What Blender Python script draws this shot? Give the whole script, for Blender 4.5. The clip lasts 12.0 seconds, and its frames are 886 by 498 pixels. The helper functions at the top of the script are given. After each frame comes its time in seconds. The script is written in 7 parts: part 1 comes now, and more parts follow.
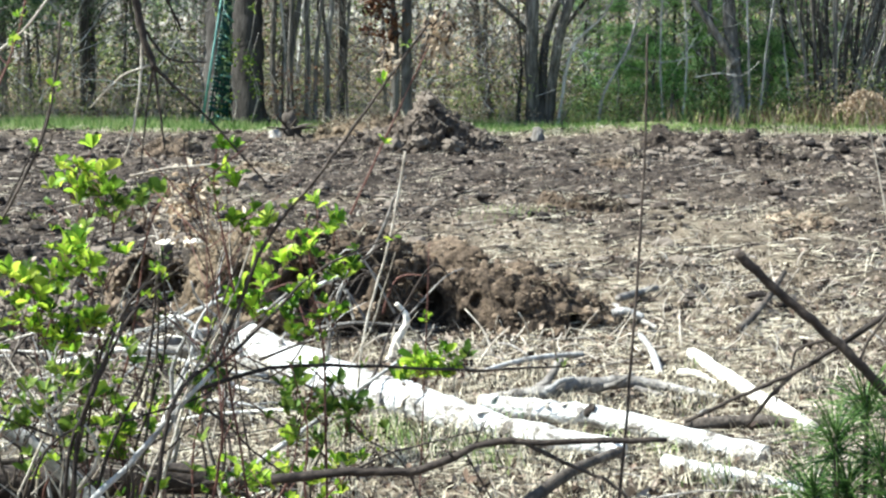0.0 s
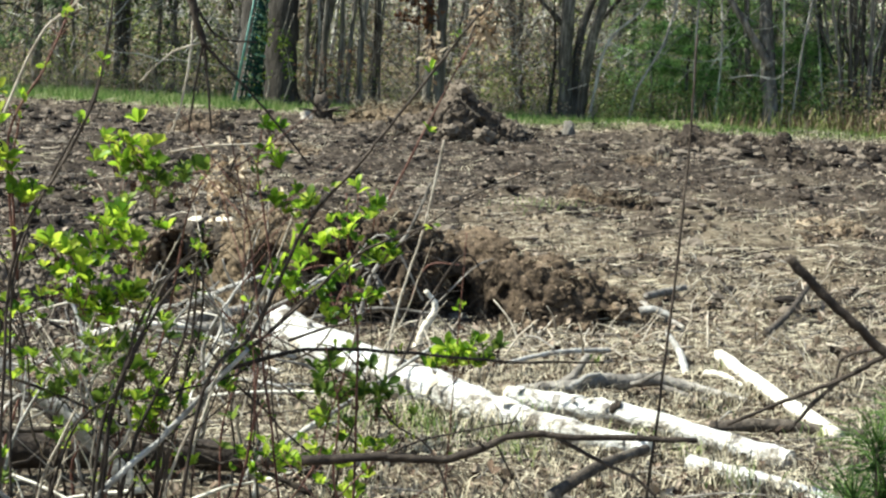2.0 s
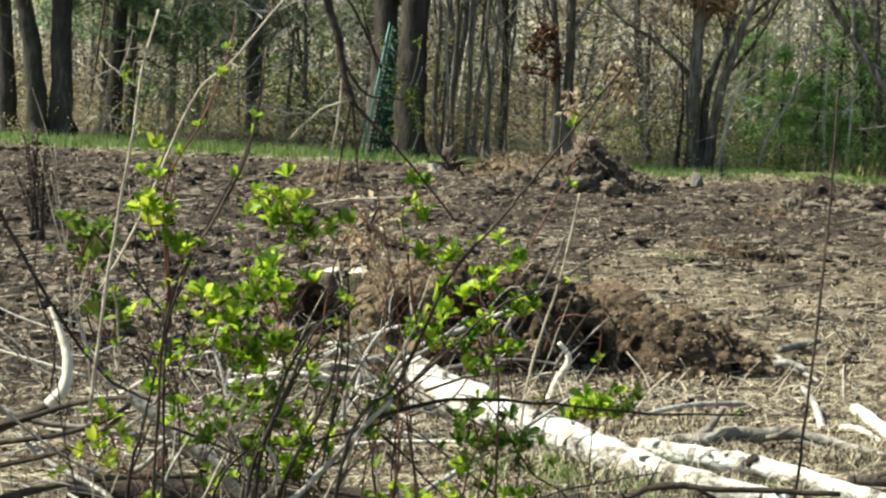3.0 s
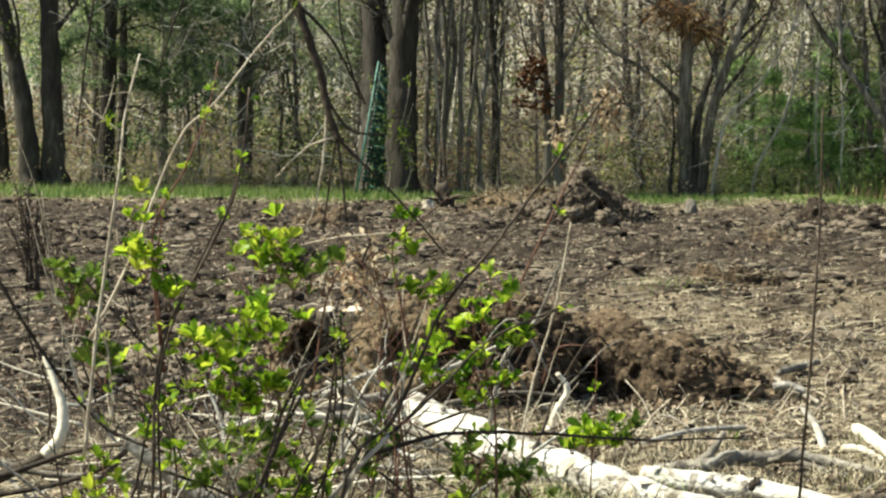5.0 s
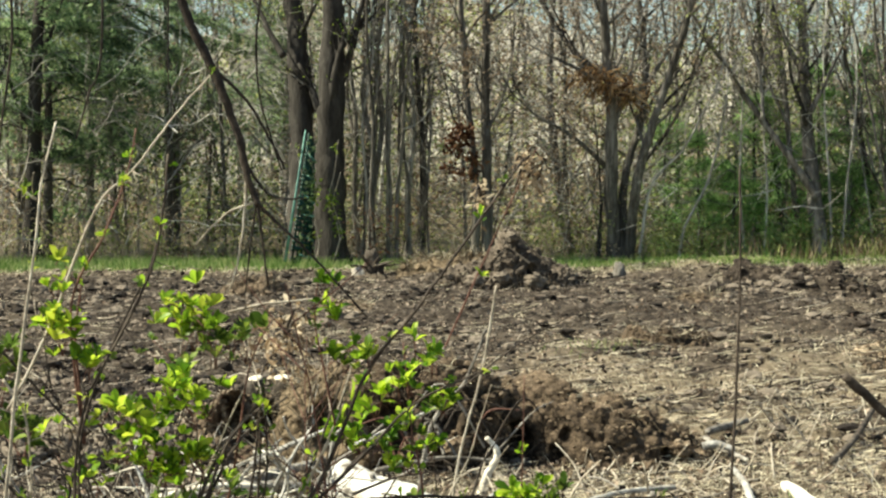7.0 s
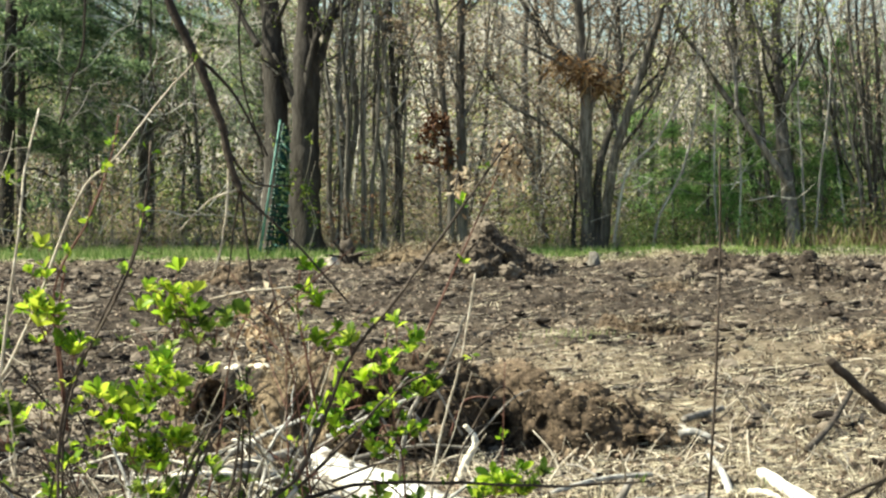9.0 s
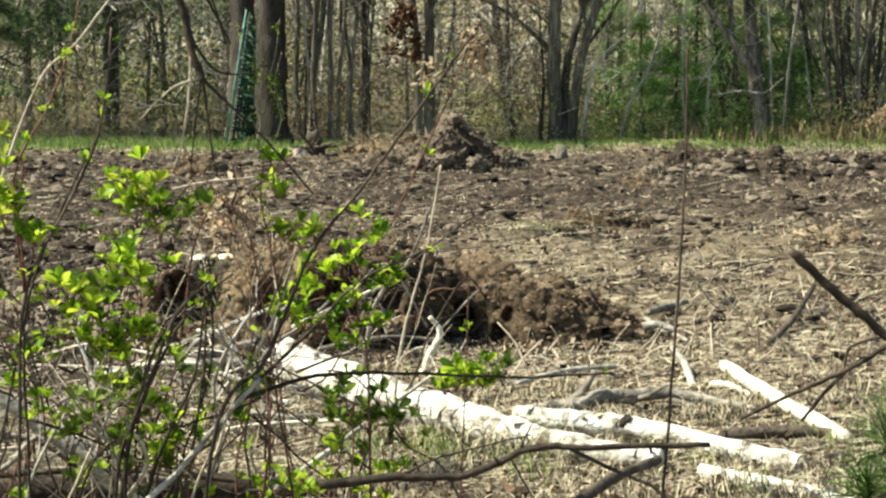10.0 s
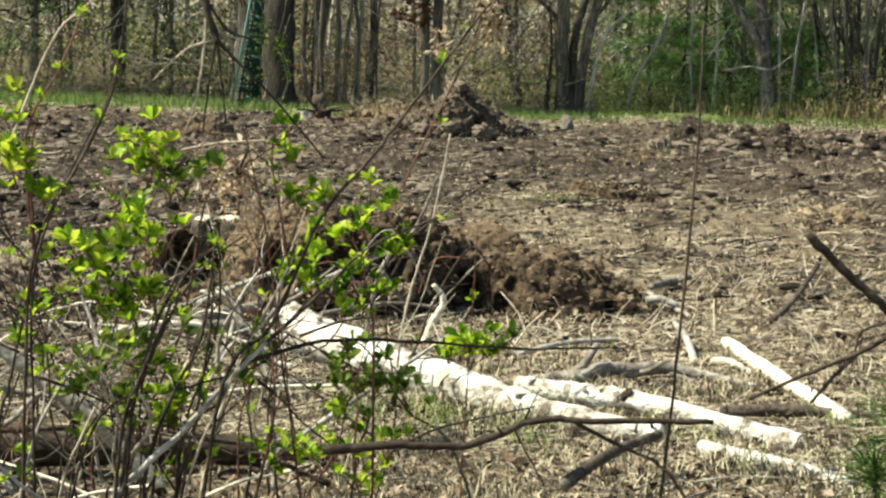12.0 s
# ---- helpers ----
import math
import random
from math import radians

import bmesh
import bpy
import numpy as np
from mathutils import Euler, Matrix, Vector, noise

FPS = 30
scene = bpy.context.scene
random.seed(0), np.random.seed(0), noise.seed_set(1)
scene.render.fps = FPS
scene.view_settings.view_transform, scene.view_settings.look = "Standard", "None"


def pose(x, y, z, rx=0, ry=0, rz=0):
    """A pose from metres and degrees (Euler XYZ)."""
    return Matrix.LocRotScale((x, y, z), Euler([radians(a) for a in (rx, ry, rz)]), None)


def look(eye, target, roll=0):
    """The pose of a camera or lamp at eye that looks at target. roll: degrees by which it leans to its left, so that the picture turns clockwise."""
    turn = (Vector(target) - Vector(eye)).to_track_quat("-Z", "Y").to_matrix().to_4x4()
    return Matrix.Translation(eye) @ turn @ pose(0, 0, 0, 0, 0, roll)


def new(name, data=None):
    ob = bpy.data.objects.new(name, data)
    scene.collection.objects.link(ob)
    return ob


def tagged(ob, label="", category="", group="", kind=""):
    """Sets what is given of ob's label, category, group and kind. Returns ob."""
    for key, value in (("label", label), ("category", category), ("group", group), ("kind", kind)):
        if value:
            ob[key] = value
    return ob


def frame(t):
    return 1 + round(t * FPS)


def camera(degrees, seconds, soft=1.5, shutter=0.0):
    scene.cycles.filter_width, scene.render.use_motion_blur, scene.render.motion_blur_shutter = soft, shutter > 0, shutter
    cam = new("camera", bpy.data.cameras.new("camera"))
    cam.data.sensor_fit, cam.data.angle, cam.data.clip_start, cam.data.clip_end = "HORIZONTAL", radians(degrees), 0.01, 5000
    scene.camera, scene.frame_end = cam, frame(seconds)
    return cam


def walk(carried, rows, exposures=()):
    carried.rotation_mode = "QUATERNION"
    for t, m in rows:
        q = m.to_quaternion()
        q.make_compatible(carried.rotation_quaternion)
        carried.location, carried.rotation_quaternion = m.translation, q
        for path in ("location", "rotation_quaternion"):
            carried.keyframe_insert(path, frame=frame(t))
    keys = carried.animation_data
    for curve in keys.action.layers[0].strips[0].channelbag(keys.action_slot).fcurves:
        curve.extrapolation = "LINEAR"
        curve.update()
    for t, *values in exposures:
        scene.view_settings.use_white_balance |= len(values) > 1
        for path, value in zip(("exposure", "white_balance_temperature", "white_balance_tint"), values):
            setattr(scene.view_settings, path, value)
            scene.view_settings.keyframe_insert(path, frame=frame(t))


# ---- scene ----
# camera: a zoomed hand-held camera at standing height that sways and turns a little
cam = camera(30.0, 12.0, soft=2.35, shutter=0.0)
WALK = [
    (0, 0, 0, 1.62, 82.98, -0.397, 0.049),
    (0.5, 0.0009, 0.0032, 1.6197, 83.112, -0.548, -0.596),
    (1, -0.0012, -0.0021, 1.6213, 84.069, -1.144, -0.244),
    (1.5, -0.0136, -0.0047, 1.6227, 83.789, -2.052, -0.358),
    (2, -0.0479, -0.0109, 1.6231, 82.547, -3, 1.161),
    (2.5, -0.082, -0.0324, 1.6269, 83.511, -2.554, 3.393),
    (3, -0.0949, -0.099, 1.634, 84.115, -2.69, 5.457),
    (3.2, -0.0949, -0.0985, 1.634, 84.31, -2.68, 5.47),
    (5, -0.0752, -0.0834, 1.6241, 85.387, -0.528, 5.172),
    (5.5, -0.0691, -0.08, 1.6213, 85.958, -0.109, 4.527),
    (6, -0.0654, -0.0773, 1.6163, 86.308, 0.293, 4.366),
    (6.5, -0.053, -0.0681, 1.6161, 86.863, 0.881, 3.955),
    (7, -0.0509, -0.0696, 1.611, 87.727, 0.393, 2.726),
    (7.2, -0.0514, -0.0677, 1.6141, 87.694, 0.294, 2.529),
    (8.8, -0.0781, -0.0968, 1.606, 87.889, 0.233, 2.17),
    (9, -0.0734, -0.0964, 1.6029, 87.386, 0.368, 1.816),
    (9.5, -0.0715, -0.0739, 1.5983, 84.511, -0.85, 0.986),
    (10, -0.0668, -0.0685, 1.5962, 83.662, -0.096, 0.71),
    (10.5, -0.0694, -0.0721, 1.5986, 83.207, -0.686, 0.345),
    (11, -0.079, -0.0634, 1.6033, 83.377, -1.095, 0.852),
    (11.5, -0.0897, -0.0701, 1.6041, 83.939, -1.722, 1.71),
    (12, -0.0904, -0.068, 1.6032, 82.507, -1.821, 0.954),
]
walk(cam, [(row[0], pose(*row[1:])) for row in WALK],
     exposures=[(0.0, 1.57, 5800, 1), (0.6, 1.38, 5750, 1), (1.3, 1.28, 5850, 0), (2.0, 1.16, 6300, -1), (3.0, 1.02, 6850, -2), (5.0, 1.02, 7250, -3), (6.5, 1.06, 7250, -3), (9.0, 1.38, 7050, -3), (9.5, 1.35, 7250, -3), (10.0, 1.17, 7350, -3), (11.5, 1.02, 7350, -3), (12.0, 1.05, 7400, -3)])


# ---- light ----
SUN_EL, SUN_AZ = radians(50), radians(-93)
world = bpy.data.worlds.new("sky")
scene.world = world
world.use_nodes = True
sky = world.node_tree.nodes.new("ShaderNodeTexSky")
sky.sky_type, sky.sun_disc = "NISHITA", False
sky.sun_elevation, sky.sun_rotation = SUN_EL, SUN_AZ
world.node_tree.links.new(sky.outputs[0], world.node_tree.nodes["Background"].inputs[0])
world.node_tree.nodes["Background"].inputs[1].default_value = 0.078
sun = new("sun", bpy.data.lights.new("sun", "SUN"))
sun.data.energy, sun.data.angle, sun.data.color = 5.0, radians(0.55), (1.0, 0.95, 0.87)
sun.matrix_world = look((60 * math.sin(SUN_AZ) * math.cos(SUN_EL), 20 + 60 * math.cos(SUN_AZ) * math.cos(SUN_EL), 60 * math.sin(SUN_EL)), (0, 20, 0))


# ---- materials ----
def surface(name, colours, scale=6.0, rough=0.85, bump=0.3, stretch=(1, 1, 1), large=0.6, island=0.0, each=0.0, through_light=0.0, bump_scale=3.0, lift=0.35):
    """A worn natural surface: fine grain and large blotches between the colours, with relief."""
    m = bpy.data.materials.new(name)
    m.use_nodes = True
    n, l = m.node_tree.nodes, m.node_tree.links
    b = n["Principled BSDF"]
    b.inputs["Roughness"].default_value = rough
    b.inputs["Specular IOR Level"].default_value = 0.2
    co = n.new("ShaderNodeTexCoord")
    mp = n.new("ShaderNodeMapping")
    mp.inputs["Scale"].default_value = stretch
    l.new(co.outputs["Object"], mp.inputs[0])
    fine = n.new("ShaderNodeTexNoise")
    fine.inputs["Scale"].default_value, fine.inputs["Detail"].default_value, fine.inputs["Roughness"].default_value = scale, 7, 0.65
    big = n.new("ShaderNodeTexNoise")
    big.inputs["Scale"].default_value, big.inputs["Detail"].default_value = large, 4
    l.new(mp.outputs[0], fine.inputs["Vector"])
    l.new(mp.outputs[0], big.inputs["Vector"])
    mix = n.new("ShaderNodeMath")
    mix.operation = "MULTIPLY_ADD"
    mix.inputs[1].default_value, mix.inputs[2].default_value = 0.62, 0.0
    l.new(fine.outputs["Fac"], mix.inputs[0])
    add = n.new("ShaderNodeMath")
    add.operation = "MULTIPLY_ADD"
    add.inputs[1].default_value = 0.38
    l.new(big.outputs["Fac"], add.inputs[0])
    l.new(mix.outputs[0], add.inputs[2])
    last = add.outputs[0]
    for amount, node, out in ((island, "ShaderNodeNewGeometry", "Random Per Island"), (each, "ShaderNodeObjectInfo", "Random")):
        if amount:
            src = n.new(node)
            k = n.new("ShaderNodeMath")
            k.operation = "MULTIPLY_ADD"
            k.inputs[1].default_value = amount
            sub = n.new("ShaderNodeMath")
            sub.operation = "SUBTRACT"
            sub.inputs[1].default_value = 0.5
            l.new(src.outputs[out], sub.inputs[0])
            l.new(sub.outputs[0], k.inputs[0])
            l.new(last, k.inputs[2])
            last = k.outputs[0]
    ramp = n.new("ShaderNodeValToRGB")
    els = ramp.color_ramp.elements
    lo, hi = lift, 1 - lift
    while len(els) < len(colours):
        els.new(0.5)
    for i, c in enumerate(colours):
        els[i].position = lo + (hi - lo) * i / max(1, len(colours) - 1)
    for i, c in enumerate(colours):
        els[i].color = (*c, 1)
    l.new(last, ramp.inputs[0])
    l.new(ramp.outputs[0], b.inputs["Base Color"])
    if bump:
        bn = n.new("ShaderNodeTexNoise")
        bn.inputs["Scale"].default_value, bn.inputs["Detail"].default_value = scale * bump_scale, 5
        l.new(mp.outputs[0], bn.inputs["Vector"])
        bp = n.new("ShaderNodeBump")
        bp.inputs["Strength"].default_value, bp.inputs["Distance"].default_value = bump, 0.03
        l.new(bn.outputs["Fac"], bp.inputs["Height"])
        l.new(bp.outputs[0], b.inputs["Normal"])
    if through_light:
        t = n.new("ShaderNodeBsdfTranslucent")
        l.new(ramp.outputs[0], t.inputs[0])
        ms = n.new("ShaderNodeMixShader")
        ms.inputs[0].default_value = through_light
        l.new(b.outputs[0], ms.inputs[1])
        l.new(t.outputs[0], ms.inputs[2])
        l.new(ms.outputs[0], n["Material Output"].inputs[0])
    return m


SOIL = surface("soil", [(0.03, 0.021, 0.014), (0.14, 0.1, 0.068), (0.33, 0.252, 0.175)], 13, 0.95, 0.8, each=0.25)
ROOT_MAT = surface("root_mat", [(0.05, 0.036, 0.025), (0.17, 0.125, 0.08), (0.34, 0.26, 0.17)], 14, 0.95, 0.9, stretch=(1, 1, 0.5))
STRAW = surface("straw", [(0.04, 0.03, 0.022), (0.15, 0.115, 0.08), (0.34, 0.28, 0.19), (0.56, 0.495, 0.365)], 3, 0.8, 0, island=1.0)
LITTER = surface("litter", [(0.045, 0.03, 0.022), (0.16, 0.108, 0.076), (0.34, 0.27, 0.21)], 4, 0.9, 0, island=0.8)
CLOD = surface("clod", [(0.02, 0.015, 0.012), (0.055, 0.042, 0.033), (0.115, 0.09, 0.07), (0.175, 0.142, 0.112)], 14, 0.95, 0.6, island=0.8)
BIRCH = surface("birch_bark", [(0.13, 0.11, 0.09), (0.4, 0.37, 0.33), (0.56, 0.535, 0.49), (0.68, 0.66, 0.625), (0.76, 0.745, 0.72)], 11, 0.8, 0.8, stretch=(1, 1, 1.6), large=6, lift=0.4)
PEELED = surface("peeled_wood", [(0.4, 0.33, 0.25), (0.72, 0.66, 0.56), (0.82, 0.78, 0.7)], 10, 0.7, 0.3, large=2, lift=0.3)
GREY_WOOD = surface("grey_wood", [(0.06, 0.05, 0.042), (0.2, 0.178, 0.155), (0.44, 0.405, 0.36)], 14, 0.85, 0.5, large=2)
WEATHERED = surface("weathered_wood", [(0.13, 0.118, 0.105), (0.34, 0.32, 0.295), (0.56, 0.54, 0.505)], 14, 0.85, 0.5, large=2)
DARK_WOOD = surface("dark_wood", [(0.025, 0.02, 0.016), (0.07, 0.055, 0.043), (0.15, 0.125, 0.1)], 16, 0.8, 0.5, large=2)
CUT_WOOD = surface("cut_wood", [(0.4, 0.32, 0.22), (0.68, 0.6, 0.48), (0.78, 0.72, 0.62)], 20, 0.8, 0.2)
BARK = surface("bark", [(0.03, 0.026, 0.022), (0.1, 0.088, 0.075), (0.27, 0.245, 0.215)], 7, 0.9, 0.9, stretch=(2.2, 2.2, 0.35), large=0.8, each=0.2)
OLD_BARK = surface("old_bark", [(0.011, 0.0095, 0.008), (0.034, 0.029, 0.025), (0.064, 0.056, 0.049), (0.145, 0.13, 0.113)], 5, 0.95, 1.0, stretch=(2.0, 2.0, 0.5), large=1.4, lift=0.3)
PALE_BARK = surface("pale_bark", [(0.15, 0.135, 0.12), (0.36, 0.335, 0.3), (0.62, 0.59, 0.54)], 8, 0.9, 0.6, stretch=(2, 2, 0.4), island=0.3)
TWIG_PALE = surface("pale_twig", [(0.18, 0.14, 0.1), (0.42, 0.36, 0.285), (0.62, 0.56, 0.47)], 20, 0.7, 0.2, large=3)
TWIG_DARK = surface("dark_twig", [(0.02, 0.015, 0.012), (0.055, 0.04, 0.031), (0.13, 0.1, 0.078)], 20, 0.7, 0.2, large=3)
TWIG_RED = surface("red_twig", [(0.05, 0.022, 0.016), (0.13, 0.06, 0.045), (0.22, 0.12, 0.09)], 20, 0.7, 0.2, large=3)
LEAF = surface("spring_leaf", [(0.06, 0.13, 0.012), (0.17, 0.31, 0.02), (0.27, 0.43, 0.028), (0.44, 0.57, 0.055)], 8, 0.36, 0, each=0.55, through_light=0.6)
YELLOW_LEAF = surface("yellow_leaf", [(0.11, 0.19, 0.016), (0.23, 0.39, 0.03), (0.35, 0.53, 0.048), (0.48, 0.55, 0.065)], 8, 0.36, 0, each=0.7, through_light=0.6)
YELLOW_LEAVES = surface("yellow_leaves", [(0.11, 0.19, 0.016), (0.23, 0.39, 0.03), (0.35, 0.53, 0.048), (0.48, 0.55, 0.065)], 8, 0.36, 0, island=0.7, through_light=0.6)
# darker copies of the shrub leaf, with shade put into the colour
SHADE_LEAF = surface("shaded_leaf", [(0.05, 0.09, 0.014), (0.11, 0.19, 0.025), (0.2, 0.27, 0.045)], 8, 0.5, 0, each=0.6, through_light=0.45)
SHADE_LEAVES = surface("shaded_leaves", [(0.05, 0.09, 0.014), (0.11, 0.19, 0.025), (0.2, 0.27, 0.045)], 8, 0.5, 0, island=0.6, through_light=0.45)
LEAVES = surface("spring_leaves", [(0.07, 0.15, 0.014), (0.19, 0.34, 0.022), (0.3, 0.46, 0.032), (0.46, 0.59, 0.06)], 8, 0.36, 0, island=0.6, through_light=0.6)
DRAB_LEAF = surface("young_leaf", [(0.07, 0.13, 0.02), (0.15, 0.24, 0.03), (0.27, 0.33, 0.06)], 8, 0.55, 0, island=0.6, through_light=0.5)
RUST_LEAF = surface("rust_leaf", [(0.045, 0.018, 0.011), (0.1, 0.042, 0.024), (0.19, 0.095, 0.05)], 8, 0.7, 0, island=0.6, through_light=0.35)
TAN_LEAF = surface("tan_leaf", [(0.15, 0.1, 0.065), (0.33, 0.235, 0.155), (0.5, 0.4, 0.29)], 8, 0.8, 0, island=0.7, through_light=0.45)
DRY_LEAF = surface("dry_leaf", [(0.22, 0.15, 0.09), (0.48, 0.36, 0.24), (0.66, 0.55, 0.4)], 8, 0.8, 0, island=0.7, through_light=0.4)
DRY_HEAD = surface("dry_flower_head", [(0.17, 0.115, 0.065), (0.34, 0.25, 0.16), (0.5, 0.4, 0.28)], 8, 0.8, 0, island=0.6, through_light=0.4)
OLIVE_LEAF = surface("olive_leaf", [(0.05, 0.08, 0.025), (0.11, 0.165, 0.05), (0.22, 0.27, 0.085)], 6, 0.7, 0, island=0.7, through_light=0.5)
FRESH_LEAF = surface("fresh_leaf", [(0.15, 0.19, 0.06), (0.29, 0.34, 0.11), (0.48, 0.5, 0.2)], 6, 0.7, 0, island=0.7, through_light=0.5)
PINE = surface("pine_needle", [(0.16, 0.31, 0.09), (0.33, 0.56, 0.19), (0.5, 0.7, 0.3)], 6, 0.6, 0, island=0.7, through_light=0.74)
BOUGH = surface("pine_bough", [(0.075, 0.13, 0.065), (0.17, 0.255, 0.12), (0.32, 0.42, 0.21)], 6, 0.65, 0, island=0.7, through_light=0.62)
DEAD_BOUGH = surface("dead_bough", [(0.2, 0.11, 0.05), (0.42, 0.26, 0.13), (0.6, 0.42, 0.24)], 8, 0.8, 0, island=0.7, through_light=0.5)
BLACK_TWIG = surface("black_twig", [(0.014, 0.011, 0.009), (0.04, 0.03, 0.024), (0.1, 0.078, 0.06)], 20, 0.8, 0.3, large=3)
SEEDLING = surface("seedling_needle", [(0.03, 0.075, 0.016), (0.075, 0.15, 0.03), (0.15, 0.25, 0.06)], 6, 0.5, 0, island=0.8, through_light=0.4)
GRASS = surface("grass", [(0.1, 0.19, 0.04), (0.2, 0.34, 0.075), (0.42, 0.46, 0.2)], 3, 0.6, 0, island=0.8, through_light=0.4)
# one trellis green twice: sunlight and shadow put into the colour
TEAL_LIT = surface("lit_green_paint", [(0.06, 0.16, 0.13), (0.12, 0.27, 0.22), (0.24, 0.42, 0.36)], 5, 0.5, 0.1)
TEAL_SHADE = surface("shaded_green_paint", [(0.004, 0.02, 0.016), (0.008, 0.04, 0.03), (0.02, 0.075, 0.058)], 5, 0.5, 0.1)
STONE = surface("pale_stone", [(0.2, 0.17, 0.14), (0.42, 0.37, 0.31), (0.58, 0.53, 0.46)], 12, 0.85, 0.4)
HILL = surface("far_woods_glow", [(0.08, 0.085, 0.055), (0.2, 0.18, 0.14), (0.31, 0.28, 0.25), (0.2, 0.25, 0.11)], 1.6, 1.0, 0.0, stretch=(1.4, 1.4, 0.3), large=0.12, lift=0.36)

# hillside emits its own colour, standing in for daylight and haze on it
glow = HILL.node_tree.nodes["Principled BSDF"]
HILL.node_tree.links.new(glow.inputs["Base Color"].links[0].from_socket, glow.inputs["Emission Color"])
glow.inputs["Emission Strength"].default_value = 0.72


def ground_material():
    """Tilled dark soil with drifts of dry straw, and a green verge by the trees."""
    m = bpy.data.materials.new("field_soil")
    m.use_nodes = True
    n, l = m.node_tree.nodes, m.node_tree.links
    b = n["Principled BSDF"]
    b.inputs["Roughness"].default_value = 0.95
    b.inputs["Specular IOR Level"].default_value = 0.1
    co = n.new("ShaderNodeTexCoord")

    def noise_of(scale, detail, stretch=(1, 1, 1)):
        mp = n.new("ShaderNodeMapping")
        mp.inputs["Scale"].default_value = stretch
        l.new(co.outputs["Object"], mp.inputs[0])
        x = n.new("ShaderNodeTexNoise")
        x.inputs["Scale"].default_value, x.inputs["Detail"].default_value, x.inputs["Roughness"].default_value = scale, detail, 0.7
        l.new(mp.outputs[0], x.inputs["Vector"])
        return x.outputs["Fac"]

    def ramp(fac, stops):
        r = n.new("ShaderNodeValToRGB")
        while len(r.color_ramp.elements) < len(stops):
            r.color_ramp.elements.new(0.5)
        for e, (p, c) in zip(r.color_ramp.elements, stops):
            e.position = p
        for e, (p, c) in zip(r.color_ramp.elements, stops):
            e.color = (*c, 1)
        l.new(fac, r.inputs[0])
        return r.outputs[0]

    def blend(fac, a, c):
        x = n.new("ShaderNodeMix")
        x.data_type = "RGBA"
        l.new(fac, x.inputs[0])
        l.new(a, x.inputs[6])
        l.new(c, x.inputs[7])
        return x.outputs[2]

    soil = ramp(noise_of(8, 9), [(0.34, (0.016, 0.013, 0.01)), (0.48, (0.05, 0.039, 0.031)), (0.58, (0.1, 0.079, 0.063)), (0.7, (0.2, 0.168, 0.138))])
    straw = ramp(noise_of(22, 8, (0.45, 1, 1)), [(0.3, (0.06, 0.045, 0.034)), (0.5, (0.215, 0.17, 0.117)), (0.72, (0.4, 0.335, 0.26))])
    green = ramp(noise_of(9, 6), [(0.3, (0.05, 0.06, 0.02)), (0.5, (0.1, 0.15, 0.035)), (0.7, (0.26, 0.24, 0.13))])
    floor = ramp(noise_of(5, 8), [(0.3, (0.04, 0.035, 0.02)), (0.5, (0.11, 0.09, 0.055)), (0.7, (0.2, 0.16, 0.1))])
    cover = n.new("ShaderNodeAttribute")
    cover.attribute_name = "straw_cover"
    verge = n.new("ShaderNodeAttribute")
    verge.attribute_name = "verge_cover"
    wood = n.new("ShaderNodeAttribute")
    wood.attribute_name = "wood_cover"
    c = blend(cover.outputs["Fac"], soil, straw)
    c = blend(verge.outputs["Fac"], c, green)
    c = blend(wood.outputs["Fac"], c, floor)
    l.new(c, b.inputs["Base Color"])
    bp = n.new("ShaderNodeBump")
    bp.inputs["Strength"].default_value, bp.inputs["Distance"].default_value = 0.9, 0.05
    l.new(noise_of(26, 7), bp.inputs["Height"])
    l.new(bp.outputs[0], b.inputs["Normal"])
    return m


# ---- building helpers ----


def vnoise(x, y, seed=0):
    """Smooth value noise, -1 to 1, over arrays."""
    x, y = np.asarray(x, float), np.asarray(y, float)
    xi, yi = np.floor(x), np.floor(y)
    fx, fy = x - xi, y - yi
    fx, fy = fx * fx * (3 - 2 * fx), fy * fy * (3 - 2 * fy)

    def h(a, c):
        v = np.sin(a * 127.1 + c * 311.7 + seed * 74.7) * 43758.5453
        return (v - np.floor(v)) * 2 - 1
    return (h(xi, yi) * (1 - fx) + h(xi + 1, yi) * fx) * (1 - fy) + (h(xi, yi + 1) * (1 - fx) + h(xi + 1, yi + 1) * fx) * fy


def fbm(x, y, scale, octaves=4, seed=0):
    total, amp = 0, 1.0
    for i in range(octaves):
        total = total + amp * vnoise(np.asarray(x) * scale * 2 ** i, np.asarray(y) * scale * 2 ** i, seed + i)
        amp *= 0.5
    return total / 1.9


def step(a, b, v):
    t = np.clip((np.asarray(v, float) - a) / (b - a), 0, 1)
    return t * t * (3 - 2 * t)


